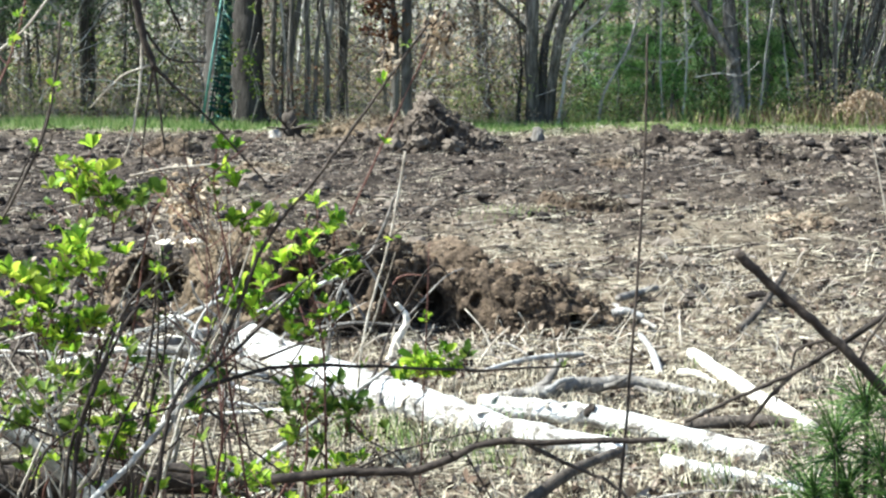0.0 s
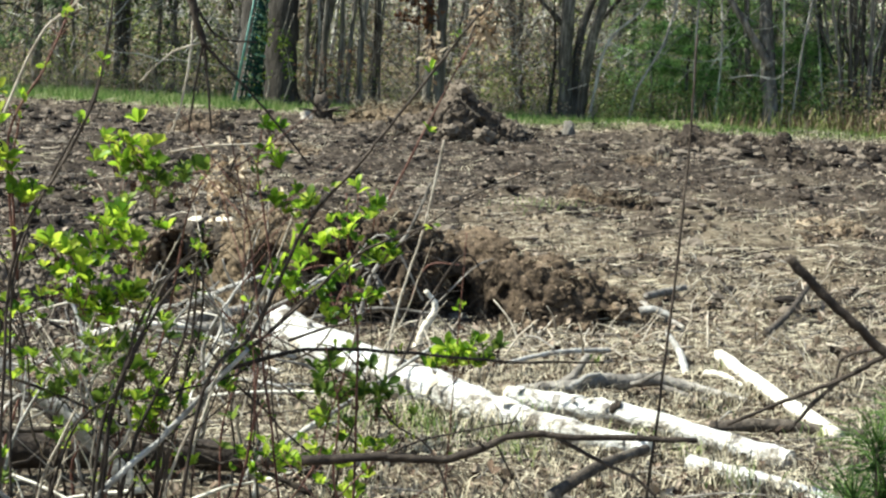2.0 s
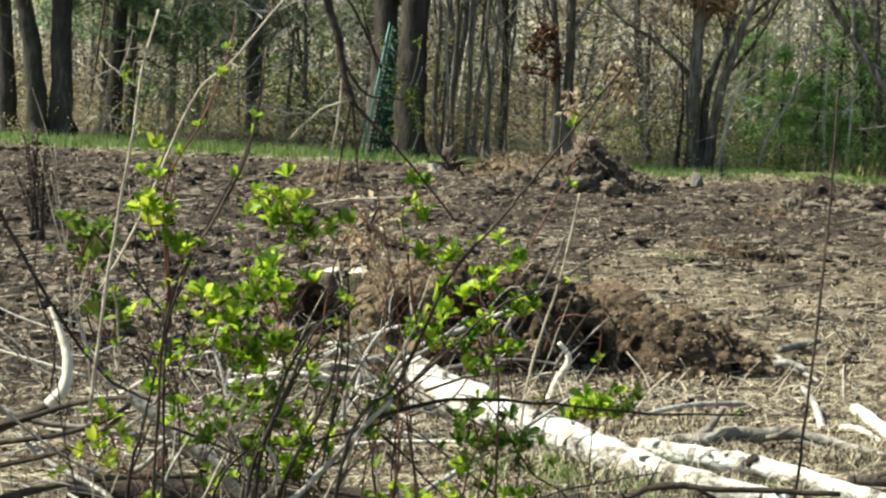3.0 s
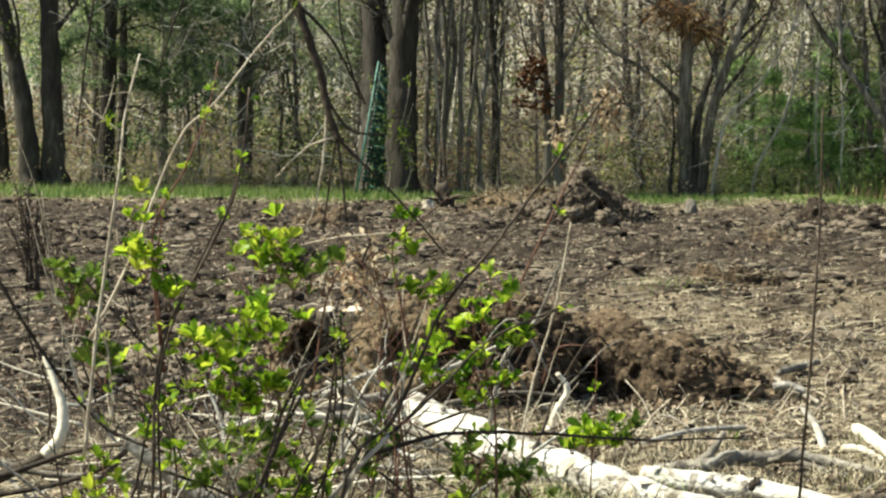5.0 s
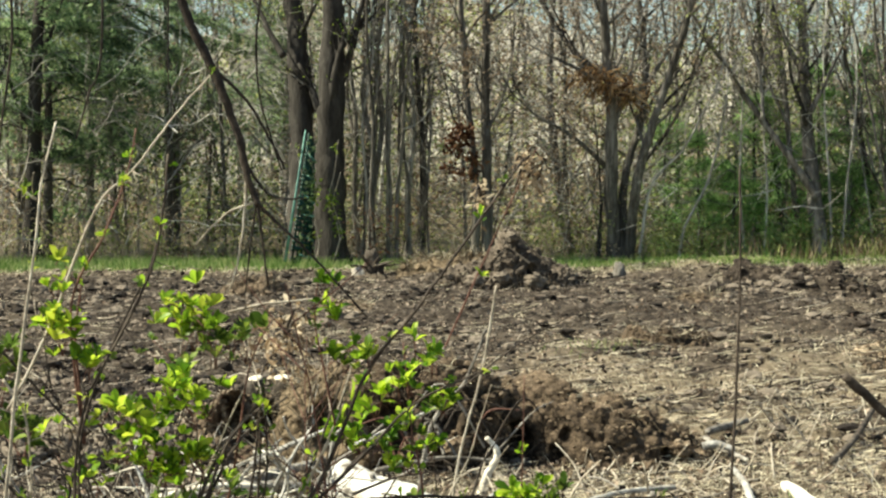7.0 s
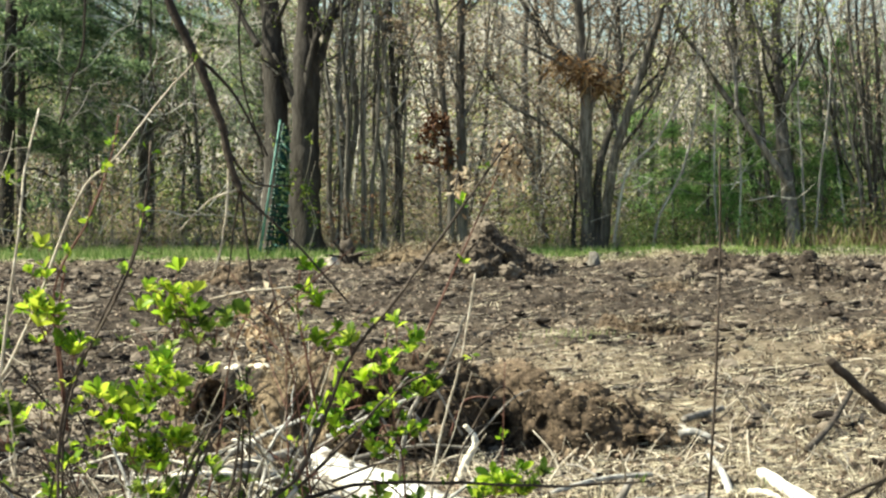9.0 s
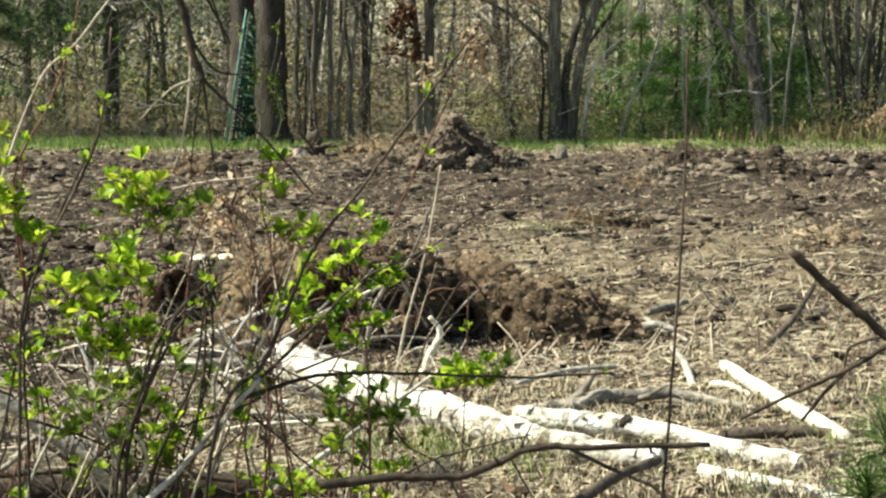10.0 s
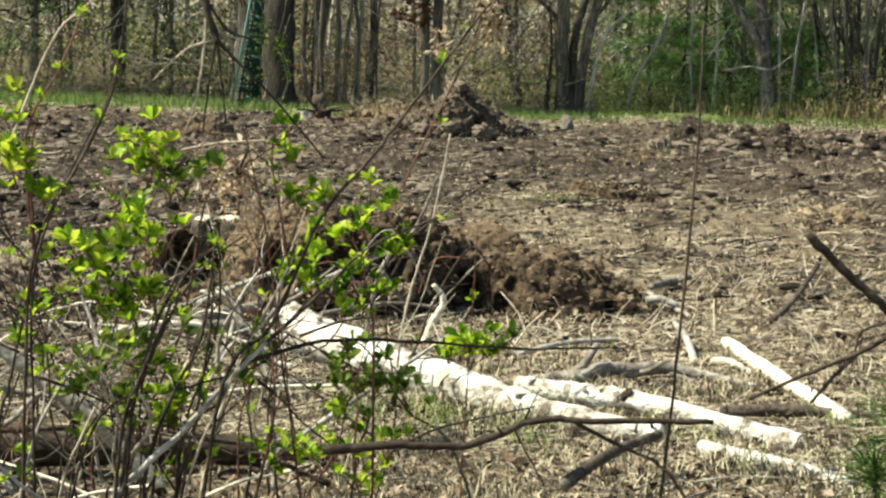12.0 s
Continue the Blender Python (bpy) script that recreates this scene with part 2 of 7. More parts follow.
def straw_cover(x, y):
    """Where dry straw covers the soil: the near edge, and a drift that runs across the middle of the field."""
    near = 1 - step(8.6, 10.2, np.asarray(y) + 0.6 * fbm(x, y, 0.7, 3, 5) + 1.9 * (1 - step(-1.9, -0.8, x)))
    drift = step(-0.9, 0.6, np.asarray(x) + 0.5 * fbm(x, y, 0.6, 3, 9)) * (1 - 0.7 * step(2.2, 3.6, np.asarray(x) + 0.6 * fbm(x, y, 0.5, 3, 17))) * (1 - step(14.5, 19.0, np.asarray(y) + 2.2 * fbm(x, y, 0.35, 3, 2)))
    patch = step(0.3, 0.65, fbm(x, y, 0.45, 4, 21)) * 0.5
    edge = step(26.5, 29.5, np.asarray(y) + fbm(x, y, 0.4, 3, 31)) * 0.7
    mould = np.exp(-(((np.asarray(x) + 1.8) / 1.2) ** 2 + ((np.asarray(y) - 6.4) / 2.4) ** 2 + 0.4 * fbm(x, y, 0.9, 3, 33)) ** 2)
    near = near * (1 - 0.45 * np.clip(mould, 0, 1))
    return np.clip(np.maximum.reduce([near, drift * 0.85, patch, edge]) + 0.25 * fbm(x, y, 2.5, 3, 12) - 0.75 * step(8.0, 10.0, y) * step(0.05, 0.4, fbm(x * 0.8, y, 1.7, 4, 61)), 0, 1)


def height(x, y):
    """The ground's height."""
    x, y = np.asarray(x, float), np.asarray(y, float)
    tilled = step(8.5, 11, y) * (1 - step(28, 31, y))
    h = 0.05 * fbm(x, y, 0.35, 3, 3)
    h = h + tilled * (0.17 * np.abs(fbm(x * 0.8, y * 1.3, 1.5, 4, 8)) + 0.1 * fbm(x, y, 4.5, 3, 14)) + (1 - tilled) * 0.02 * fbm(x, y, 3, 3, 4)
    ridge = np.exp(-((y - 23.3 - 0.25 * (x - 5)) / 0.6) ** 2) * step(2.0, 3.2, x) * (1 - step(8.5, 10, x))
    h = h + ridge * (0.27 + 0.24 * fbm(x, y, 1.3, 3, 40))
    tussock = step(29.0, 29.8, y) * (1 - step(31.5, 33, y)) * step(0.5, 2.5, x)
    h = h + tussock * 0.28 * np.abs(fbm(x * 0.6, y, 1.1, 3, 51))
    h = h + 0.25 * step(36, 60, y) * (1 + fbm(x, y, 0.08, 2, 6)) + 3.0 * step(60, 260, y)
    return h


GRID_X, GRID_Y = np.arange(-16, 16.01, 0.1), np.arange(1, 42.01, 0.1)
GRID_Z = height(*np.meshgrid(GRID_X, GRID_Y))


def ground_z(x, y):
    i, j = (x + 16) / 0.1, (y - 1) / 0.1
    if 0 <= i < len(GRID_X) - 1 and 0 <= j < len(GRID_Y) - 1:
        a, b = int(i), int(j)
        u, v = i - a, j - b
        return float((GRID_Z[b, a] * (1 - u) + GRID_Z[b, a + 1] * u) * (1 - v) + (GRID_Z[b + 1, a] * (1 - u) + GRID_Z[b + 1, a + 1] * u) * v)
    return float(height(np.array([x]), np.array([y]))[0])


def mesh_object(name, verts, faces, material, parent=None, label="", smooth=False):
    me = bpy.data.meshes.new(name)
    me.from_pydata([tuple(v) for v in verts], [], faces)
    me.materials.append(material)
    if smooth:
        me.polygons.foreach_set("use_smooth", [True] * len(me.polygons))
    me.update()
    ob = new(name, me)
    ob.parent = parent
    if label:
        tagged(ob, label)
    return ob


def thing(name, at, label, category, group="", kind=""):
    ob = new(name)
    ob.location = at
    ob.empty_display_size = 0.1
    return tagged(ob, label, category, group, kind)


LEAF_SHAPE = [(0, 0, 0), (0.1, 0.24, 0.05), (0.22, 0.52, 0.09), (0.19, 0.8, 0.07), (0, 1, -0.06), (-0.19, 0.8, 0.07), (-0.22, 0.52, 0.09), (-0.1, 0.24, 0.05), (0, 0.35, 0), (0, 0.7, 0.01)]
LEAF_FACES = [(0, 1, 8), (1, 2, 9, 8), (2, 3, 9), (3, 4, 9), (4, 5, 9), (5, 6, 9), (6, 7, 8, 9), (7, 0, 8)]


class Buf:
    """Vertices and faces of one mesh, in the world's metres."""

    def __init__(self):
        self.v, self.f = [], []

    def tube(self, pts, r0, r1, sides=7, steps=5, rough=0.0, wob=0.0, cap=True, seed=0, gnarl=0.0):
        """A tapered limb along a smooth line through pts."""
        P = [Vector(p) for p in pts]
        line = []
        for i in range(len(P) - 1):
            a, b, c, d = P[max(0, i - 1)], P[i], P[i + 1], P[min(len(P) - 1, i + 2)]
            for k in range(steps):
                t = k / steps
                line.append(0.5 * ((2 * b) + (c - a) * t + (2 * a - 5 * b + 4 * c - d) * t * t + (3 * b - a - 3 * c + d) * t ** 3))
        line.append(P[-1])
        R = random.Random(seed + len(self.v))
        n = len(line)
        if wob:
            for i in range(1, n - 1):
                line[i] = line[i] + Vector((R.uniform(-wob, wob), R.uniform(-wob, wob), R.uniform(-wob, wob)))
        base = len(self.v)
        side = None
        for i, p in enumerate(line):
            d = (line[min(n - 1, i + 1)] - line[max(0, i - 1)])
            d = d.normalized() if d.length > 1e-9 else Vector((0, 0, 1))
            if side is None:
                side = d.orthogonal().normalized()
            side = (side - d * side.dot(d))
            side = side.normalized() if side.length > 1e-6 else d.orthogonal().normalized()
            up = d.cross(side)
            r = (r0 + (r1 - r0) * i / (n - 1)) * (1 + gnarl * R.uniform(-1, 1))
            for s in range(sides):
                a = 2 * math.pi * s / sides
                q = r * (1 + rough * R.uniform(-1, 1))
                self.v.append(p + side * (q * math.cos(a)) + up * (q * math.sin(a)))
            if i:
                o = base + (i - 1) * sides
                for s in range(sides):
                    t = (s + 1) % sides
                    self.f.append((o + s, o + t, o + sides + t, o + sides + s))
        if cap:
            self.f.append(tuple(base + s for s in range(sides))[::-1])
            self.f.append(tuple(base + (n - 1) * sides + s for s in range(sides)))
        return line

    def quad_leaf(self, p, d, up, length, width):
        """A leaf folded along its rib."""
        d, up = d.normalized(), up.normalized()
        s = d.cross(up)
        s = s.normalized() if s.length > 1e-6 else d.orthogonal().normalized()
        up = s.cross(d)
        o = len(self.v)
        self.v += [p, p + d * length * 0.55 + s * width * 0.5 + up * width * 0.18, p + d * length, p + d * length * 0.55 - s * width * 0.5 + up * width * 0.18]
        self.f += [(o, o + 1, o + 2), (o, o + 2, o + 3)]

    def full_leaf(self, p, d, up, size):
        """A rounded leaf of the same shape as the single ones."""
        d = d.normalized()
        s = d.cross(up)
        s = s.normalized() if s.length > 1e-6 else d.orthogonal().normalized()
        u = s.cross(d)
        o = len(self.v)
        for x, y, z in LEAF_SHAPE:
            self.v.append(p + (s * x + d * y + u * z) * size)
        self.f += [tuple(o + i for i in f) for f in LEAF_FACES]

    def make(self, name, material, parent=None, label="", smooth=True):
        ob = mesh_object(name, self.v, self.f, material, None, label, smooth)
        if parent is not None:
            ob.parent = parent
            ob.matrix_parent_inverse = Matrix.Translation(parent.location).inverted()
        return ob


def rand_dir(R, up=0.0):
    while True:
        v = Vector((R.uniform(-1, 1), R.uniform(-1, 1), R.uniform(-1, 1) + up))
        if 0.1 < v.length:
            return v.normalized()


def lump(R, p, size, flat=0.7):
    """Twenty jittered faces: a clod or a stone."""
    g = (1 + 5 ** 0.5) / 2
    ico = [(-1, g, 0), (1, g, 0), (-1, -g, 0), (1, -g, 0), (0, -1, g), (0, 1, g), (0, -1, -g), (0, 1, -g), (g, 0, -1), (g, 0, 1), (-g, 0, -1), (-g, 0, 1)]
    turn = Euler((R.uniform(0, 6), R.uniform(0, 6), R.uniform(0, 6))).to_matrix()
    k = [R.uniform(0.6, 1.25), R.uniform(0.6, 1.25), R.uniform(0.6, 1.1) * flat]
    out = []
    for v in ico:
        q = turn @ (Vector(v) / 1.9 * R.uniform(0.7, 1.25))
        out.append(Vector((p[0] + q.x * size * k[0], p[1] + q.y * size * k[1], p[2] + q.z * size * k[2])))
    return out


LUMP_FACES = [(0, 11, 5), (0, 5, 1), (0, 1, 7), (0, 7, 10), (0, 10, 11), (1, 5, 9), (5, 11, 4), (11, 10, 2), (10, 7, 6), (7, 1, 8), (3, 9, 4), (3, 4, 2), (3, 2, 6), (3, 6, 8), (3, 8, 9), (4, 9, 5), (2, 4, 11), (6, 2, 10), (8, 6, 7), (9, 8, 1)]


def add_lump(buf, R, p, size, flat=0.7):
    o = len(buf.v)
    buf.v += lump(R, p, size, flat)
    buf.f += [tuple(o + i for i in f) for f in LUMP_FACES]


# ---- ground ----
def graded(lo, hi, fine_lo, fine_hi, cell):
    mid = list(np.arange(fine_lo, fine_hi + 1e-6, cell))
    out, s, v = [], cell, fine_hi
    while v < hi:
        s *= 1.5
        v = min(hi, v + s)
        out.append(v)
    below, s, v = [], cell, fine_lo
    while v > lo:
        s *= 1.5
        v = max(lo, v - s)
        below.append(v)
    return np.array(below[::-1] + mid + out)


def build_ground():
    xs, ys = graded(-1500, 1500, -13.5, 11.5, 0.085), graded(-300, 2500, 4.5, 36, 0.085)
    X, Y = np.meshgrid(xs, ys)
    Z = height(X, Y)
    verts = np.stack([X.ravel(), Y.ravel(), Z.ravel()], 1)
    w, n = len(xs), len(ys)
    i = np.arange(w * (n - 1)).reshape(n - 1, w)[:, :-1].ravel()
    faces = np.stack([i, i + 1, i + w + 1, i + w], 1)
    me = bpy.data.meshes.new("ground")
    me.vertices.add(len(verts))
    me.vertices.foreach_set("co", verts.ravel())
    me.loops.add(faces.size)
    me.loops.foreach_set("vertex_index", faces.ravel())
    me.polygons.add(len(faces))
    me.polygons.foreach_set("loop_start", np.arange(0, faces.size, 4))
    me.polygons.foreach_set("loop_total", np.full(len(faces), 4))
    me.polygons.foreach_set("use_smooth", np.ones(len(faces), bool))
    me.update(calc_edges=True)
    verge = step(29.3, 30.8, Y + 0.8 * fbm(X, Y, 0.5, 3, 50)) * (1 - step(34, 37, Y)) * (0.75 + 0.4 * fbm(X, Y, 0.8, 3, 51))
    for name, val in (("straw_cover", straw_cover(X, Y)), ("verge_cover", verge), ("wood_cover", step(33.5, 36.5, Y))):
        at = me.attributes.new(name, "FLOAT", "POINT")
        at.data.foreach_set("value", np.clip(val, 0, 1).ravel().astype(np.float32))
    me.materials.append(ground_material())
    tagged(new("ground", me), "tilled brown field soil with dry straw and a green verge", "ground", kind="structure")


build_ground()


def build_backdrop():
    """The wooded rise far behind the trees, glowing with its own colour."""
    R = random.Random(3)
    b = Buf()
    n = 240
    for i in range(n + 1):
        a = -1.9 + 3.8 * i / n
        r = 150
        top = 15.5 + 2.4 * math.sin(i * 0.7) + R.uniform(-2.5, 2.5) + 2.0 * math.sin(i * 0.23)
        for z in (-2, 5, 10, top):
            q = r + (z * 0.6) + R.uniform(-2, 2)
            b.v.append(Vector((q * math.sin(a), q * math.cos(a), z)))
        if i:
            o = (i - 1) * 4
            for k in range(3):
                b.f.append((o + k, o + 4 + k, o + 5 + k, o + 1 + k))
    tagged(b.make("backdrop", HILL, smooth=False), "self-lit backdrop of a far wooded hillside in brown and green", "backdrop", kind="structure")


build_backdrop()


# ---- trees ----
def grow(buf, R, p, d, length, r, depth, leaves=None, leaf=0.07, droop=0.0, sides=5):
    """A limb with its twigs; leaf places are gathered in leaves."""
    pts = [p]
    q, e = p.copy(), d.copy()
    for i in range(3):
        e = (e + rand_dir(R) * 0.28 + Vector((0, 0, 0.12 - droop))).normalized()
        q = q + e * length / 3
        pts.append(q.copy())
    line = buf.tube(pts, r, r * 0.3, sides, 2, 0.1)
    if depth:
        for k in range(R.randint(3, 5)):
            i = R.randint(1, len(line) - 1)
            dd = (e + rand_dir(R) * 0.9).normalized()
            grow(buf, R, line[i].copy(), dd, length * R.uniform(0.35, 0.6), r * 0.42, depth - 1, leaves, leaf, droop, 4)
    elif leaves is not None:
        leaves.extend(line[1:])


def tree(x, y, h, r, label, seed, lean=(0, 0), limbs=9, low=0.25, stems=(), foliage=None, per=3, leaf=0.07, bark=BARK, name="tree", group="trees at the field edge", depth=1, reach=0.28, keep=1.0, spread=0.18, limb_r=0.34):
    """A tree of the wood's edge: trunk, forking limbs and thin spring leaves."""
    R = random.Random(seed)
    z = ground_z(x, y) - 0.1
    top = thing(name, (x, y, z), label, "tree", group)
    spots = []
    for j, (dx, dy, hh, rr, lx, ly) in enumerate([(0, 0, h, r, *lean), *stems]):
        trunk = Buf()
        pts = []
        for i in range(6):
            t = i / 5
            bend = 0.0 if i == 0 else R.uniform(-1, 1) * max(r * 0.4, 0.07)
            pts.append(Vector((x + dx + lx * hh * t + bend, y + dy + ly * hh * t, z + hh * t)))
        line = trunk.tube(pts, rr * 1.0, rr * 0.35, 10, 5, 0.06, cap=True, gnarl=0.03)
        flare = len(trunk.v) - len(line) * 10
        for s in range(10):
            c = line[0]
            v = trunk.v[flare + s]
            trunk.v[flare + s] = c + (v - c) * R.uniform(1.2, 1.6)
        trunk.make("trunk", bark, top)
        for k in range(limbs if j == 0 else max(2, limbs // 2)):
            b = Buf()
            t = low + (1 - low) * (k + R.random()) / limbs
            i = min(len(line) - 2, int(t * (len(line) - 1)))
            a = R.uniform(0, 2 * math.pi)
            d = Vector((math.cos(a), math.sin(a), R.uniform(0.45, 1.3))).normalized()
            grow(b, R, line[i].copy(), d, hh * reach * (1.15 - 0.5 * t) * R.uniform(0.7, 1.2), rr * limb_r * (1.15 - 0.6 * t), depth, spots)
            b.make("limb", bark, top)
    if foliage and spots:
        b = Buf()
        for p in spots:
            if R.random() > keep:
                continue
            for k in range(per):
                q = p + rand_dir(R) * R.uniform(0.02, spread)
                b.quad_leaf(q, rand_dir(R, -0.2), rand_dir(R, 0.5), leaf * R.uniform(0.6, 1.3), leaf * R.uniform(0.4, 0.8))
        b.make("crown", foliage, top, smooth=False)
    return top


def conifer(x, y, h, seed, label="young green pine with feathery drooping branches", r=0.06, dense=1.0, low=0.06, needle=0.16, width=0.26, needles=None):
    """A young pine: whorls of drooping branches with tufts of needles."""
    R = random.Random(seed)
    z = ground_z(x, y) - 0.05
    top = thing("pine_tree", (x, y, z), label, "tree", "young pines in the wood")
    t = Buf()
    line = t.tube([(x, y, z), (x + R.uniform(-.1, .1), y, z + h * 0.5), (x + R.uniform(-.15, .15), y, z + h)], r, 0.01, 7, 8)
    t.make("trunk", BARK, top)
    br, nd = Buf(), Buf()
    lev = low * h
    while lev < h * 0.97:
        for k in range(R.randint(4, 6)):
            a = R.uniform(0, 6.28)
            ln = (h - lev) * width * R.uniform(0.6, 1.15) + 0.15
            o = Vector((x, y, z + lev))
            d = Vector((math.cos(a), math.sin(a), 0.25))
            e = o + d * ln + Vector((0, 0, -0.12 * ln))
            m = o + d * ln * 0.5 + Vector((0, 0, 0.1 * ln))
            pts = br.tube([o, m, e], 0.014, 0.004, 4, 4)
            for q in pts[1:]:
                for c in range(int(14 * dense)):
                    dd = (rand_dir(R, -0.1) + d * 0.9).normalized()
                    off = Vector((R.gauss(0, 0.1) * ln, R.gauss(0, 0.1) * ln, R.gauss(0, 0.05)))
                    nd.quad_leaf(q + off, dd, rand_dir(R, 1.1), needle * R.uniform(0.8, 1.7), needle * 0.1)
        lev += R.uniform(0.34, 0.58)
    tagged(br.make("branch_whorl", BARK, top), kind="stuff")
    nd.make("crown", needles or PINE, top, smooth=False)
    return top


def limbed_tree(name, y, label, seed, stems, limbs=(), bark=BARK, foliage=None, twigs=9, keep=0.35, leaf=0.08, reach=1.5, group="trees at the field edge", flare=1.5, grain=0.05, forks=2):
    """A tree whose stems and main limbs are given as (start radius, end radius, line of (x, z)), with finer growth on them."""
    R = random.Random(seed)
    x0 = stems[0][2][0][0]
    top = thing(name, (x0, y, ground_z(x0, y)), label, "tree", group)
    spots = []
    for j, (r0, r1, line) in enumerate([*stems, *limbs]):
        is_stem = j < len(stems)
        dy = R.uniform(-0.12, 0.12) if is_stem and j else 0.0
        depth = R.uniform(-0.25, 0.25)
        pts = [Vector((x, y + dy + depth * i, z)) for i, (x, z) in enumerate(line)]
        if is_stem:
            pts[0].z = ground_z(pts[0].x, pts[0].y) - 0.08
        last = pts[-1] - pts[-2]
        pts.append(pts[-1] + Vector((last.x * 0.8 + R.uniform(-0.2, 0.2), R.uniform(-0.3, 0.3), max(0.8, last.length * 0.9))))
        if is_stem:
            pts.append(pts[-1] + Vector((last.x * 0.5 + R.uniform(-0.3, 0.3), R.uniform(-0.3, 0.3), 1.9)))
        b = Buf()
        path = b.tube(pts, r0, r1 * 0.5, 12 if r0 > 0.12 else 8, 6, grain, wob=r0 * 0.12, gnarl=0.05)
        if is_stem:
            sides = 12 if r0 > 0.12 else 8
            for ring, k in ((0, flare), (1, 1 + (flare - 1) * 0.35)):
                for v in range(ring * sides, (ring + 1) * sides):
                    b.v[v] = path[ring] + (b.v[v] - path[ring]) * (k * R.uniform(0.85, 1.15))
        b.make("trunk" if is_stem else "limb", bark, top)
        n = twigs if is_stem else max(4, twigs // 2)
        fine = Buf()
        for k in range(n):
            t = (0.3 if is_stem else 0.2) + (0.66 if is_stem else 0.75) * (k + R.random()) / n
            i = min(len(path) - 2, int(t * (len(path) - 1)))
            a = R.uniform(0, 6.28)
            along = (path[i + 1] - path[i]).normalized()
            d = (along * R.uniform(0.5, 1.2) + Vector((math.cos(a), 0.6 * math.sin(a), R.uniform(0.1, 0.6)))).normalized()
            if path[i].z > 5.8 and R.random() < 0.55:
                continue
            r = max(0.012, (r0 + (r1 - r0) * t) * R.uniform(0.22, 0.42))
            grow(fine, R, path[i].copy(), d, reach * R.uniform(0.6, 1.3) * (1.25 - 0.5 * t), r, forks, spots)
        tagged(fine.make("twig", bark, top), kind="stuff")
    if foliage and spots:
        b = Buf()
        for p in spots:
            if R.random() < keep:
                for k in range(2):
                    b.quad_leaf(p + rand_dir(R) * R.uniform(0.02, 0.16), rand_dir(R, -0.2), rand_dir(R, 0.5), leaf * R.uniform(0.6, 1.3), leaf * R.uniform(0.4, 0.8))
        b.make("crown", foliage, top, smooth=False)
    return top


# the big double-trunked tree that the trellis leans on
limbed_tree("double_tree", 33.25, "big grey double-trunked tree with rough bark and climbing vine", 11,
            [(0.35, 0.3, [(-3.92, 0), (-3.93, 1.2), (-3.92, 2.5), (-3.86, 4.0), (-3.8, 5.3)]), (0.31, 0.27, [(-4.52, 0), (-4.54, 1.2), (-4.55, 2.5), (-4.62, 4.0), (-4.74, 5.3)])],
            [(0.09, 0.04, [(-3.72, 3.6), (-3.45, 4.3), (-3.2, 5.3)]), (0.07, 0.03, [(-4.85, 4.2), (-5.2, 4.8), (-5.6, 5.6)])], OLD_BARK, DRAB_LEAF, 7, keep=0.12, leaf=0.06, grain=0.09)
limbed_tree("dark_tree", 33.6, "thick dark-barked tree trunk beside a second stem", 12,
            [(0.25, 0.2, [(-11.27, 0), (-11.3, 2.0), (-11.35, 4.35)]), (0.23, 0.18, [(-11.72, 0), (-11.85, 1.6), (-12.1, 3.0), (-12.4, 4.4)])], (), OLD_BARK, DRAB_LEAF, 6, grain=0.09)
limbed_tree("dark_tree", 34.6, "dark leaning tree trunk at the wood's edge", 121, [(0.2, 0.16, [(-12.75, 0), (-12.8, 2.0), (-12.95, 4.4)])], (), OLD_BARK, DRAB_LEAF, 6, grain=0.09)
dark_pine = limbed_tree("dark_pine", 35.0, "dark pine trunk with bare horizontal snags", 13, [(0.19, 0.14, [(-10.62, 0), (-10.48, 2.0), (-10.35, 4.4)])],
            [(0.03, 0.012, [(-10.45, 1.7), (-9.9, 1.75), (-9.4, 1.6)]), (0.03, 0.012, [(-10.4, 2.7), (-11.1, 2.95), (-11.7, 2.8)]), (0.025, 0.01, [(-10.4, 3.3), (-9.7, 3.5), (-9.2, 3.4)])], OLD_BARK, BOUGH, 9, keep=0.8, leaf=0.13)
limbed_tree("many_stemmed_tree", 33.8, "grey many-stemmed maple with bare spreading limbs", 14,
            [(0.155, 0.1, [(1.84, 0), (1.76, 1.5), (1.75, 2.85), (1.67, 4.05), (1.56, 5.3)]), (0.12, 0.06, [(2.12, 0), (2.19, 0.95), (2.31, 1.87), (2.68, 3.13), (3.14, 4.5), (3.31, 5.3)]), (0.1, 0.06, [(1.98, 0), (2.02, 1.41), (2.15, 2.1), (2.44, 3.01), (2.49, 4.15), (2.38, 5.3)]), (0.06, 0.02, [(1.5, 0), (1.53, 0.4), (1.55, 0.8)])],
            [(0.06, 0.025, [(1.73, 1.87), (1.35, 2.22), (0.84, 2.63), (0.15, 3.04)]), (0.09, 0.05, [(1.67, 3.8), (1.19, 4.12), (0.84, 4.58), (0.39, 5.33)]), (0.08, 0.04, [(1.76, 2.8), (2.04, 3.31), (2.56, 3.7), (3.13, 4.6)]), (0.05, 0.025, [(2.3, 1.9), (2.7, 2.35), (3.15, 3.1), (3.5, 4.2)]), (0.05, 0.03, [(1.68, 3.4), (1.3, 4.0), (1.15, 4.7), (1.1, 5.4)]), (0.045, 0.025, [(2.6, 2.9), (2.95, 3.3), (3.5, 3.9)])], BARK, TAN_LEAF, 11, reach=1.9)
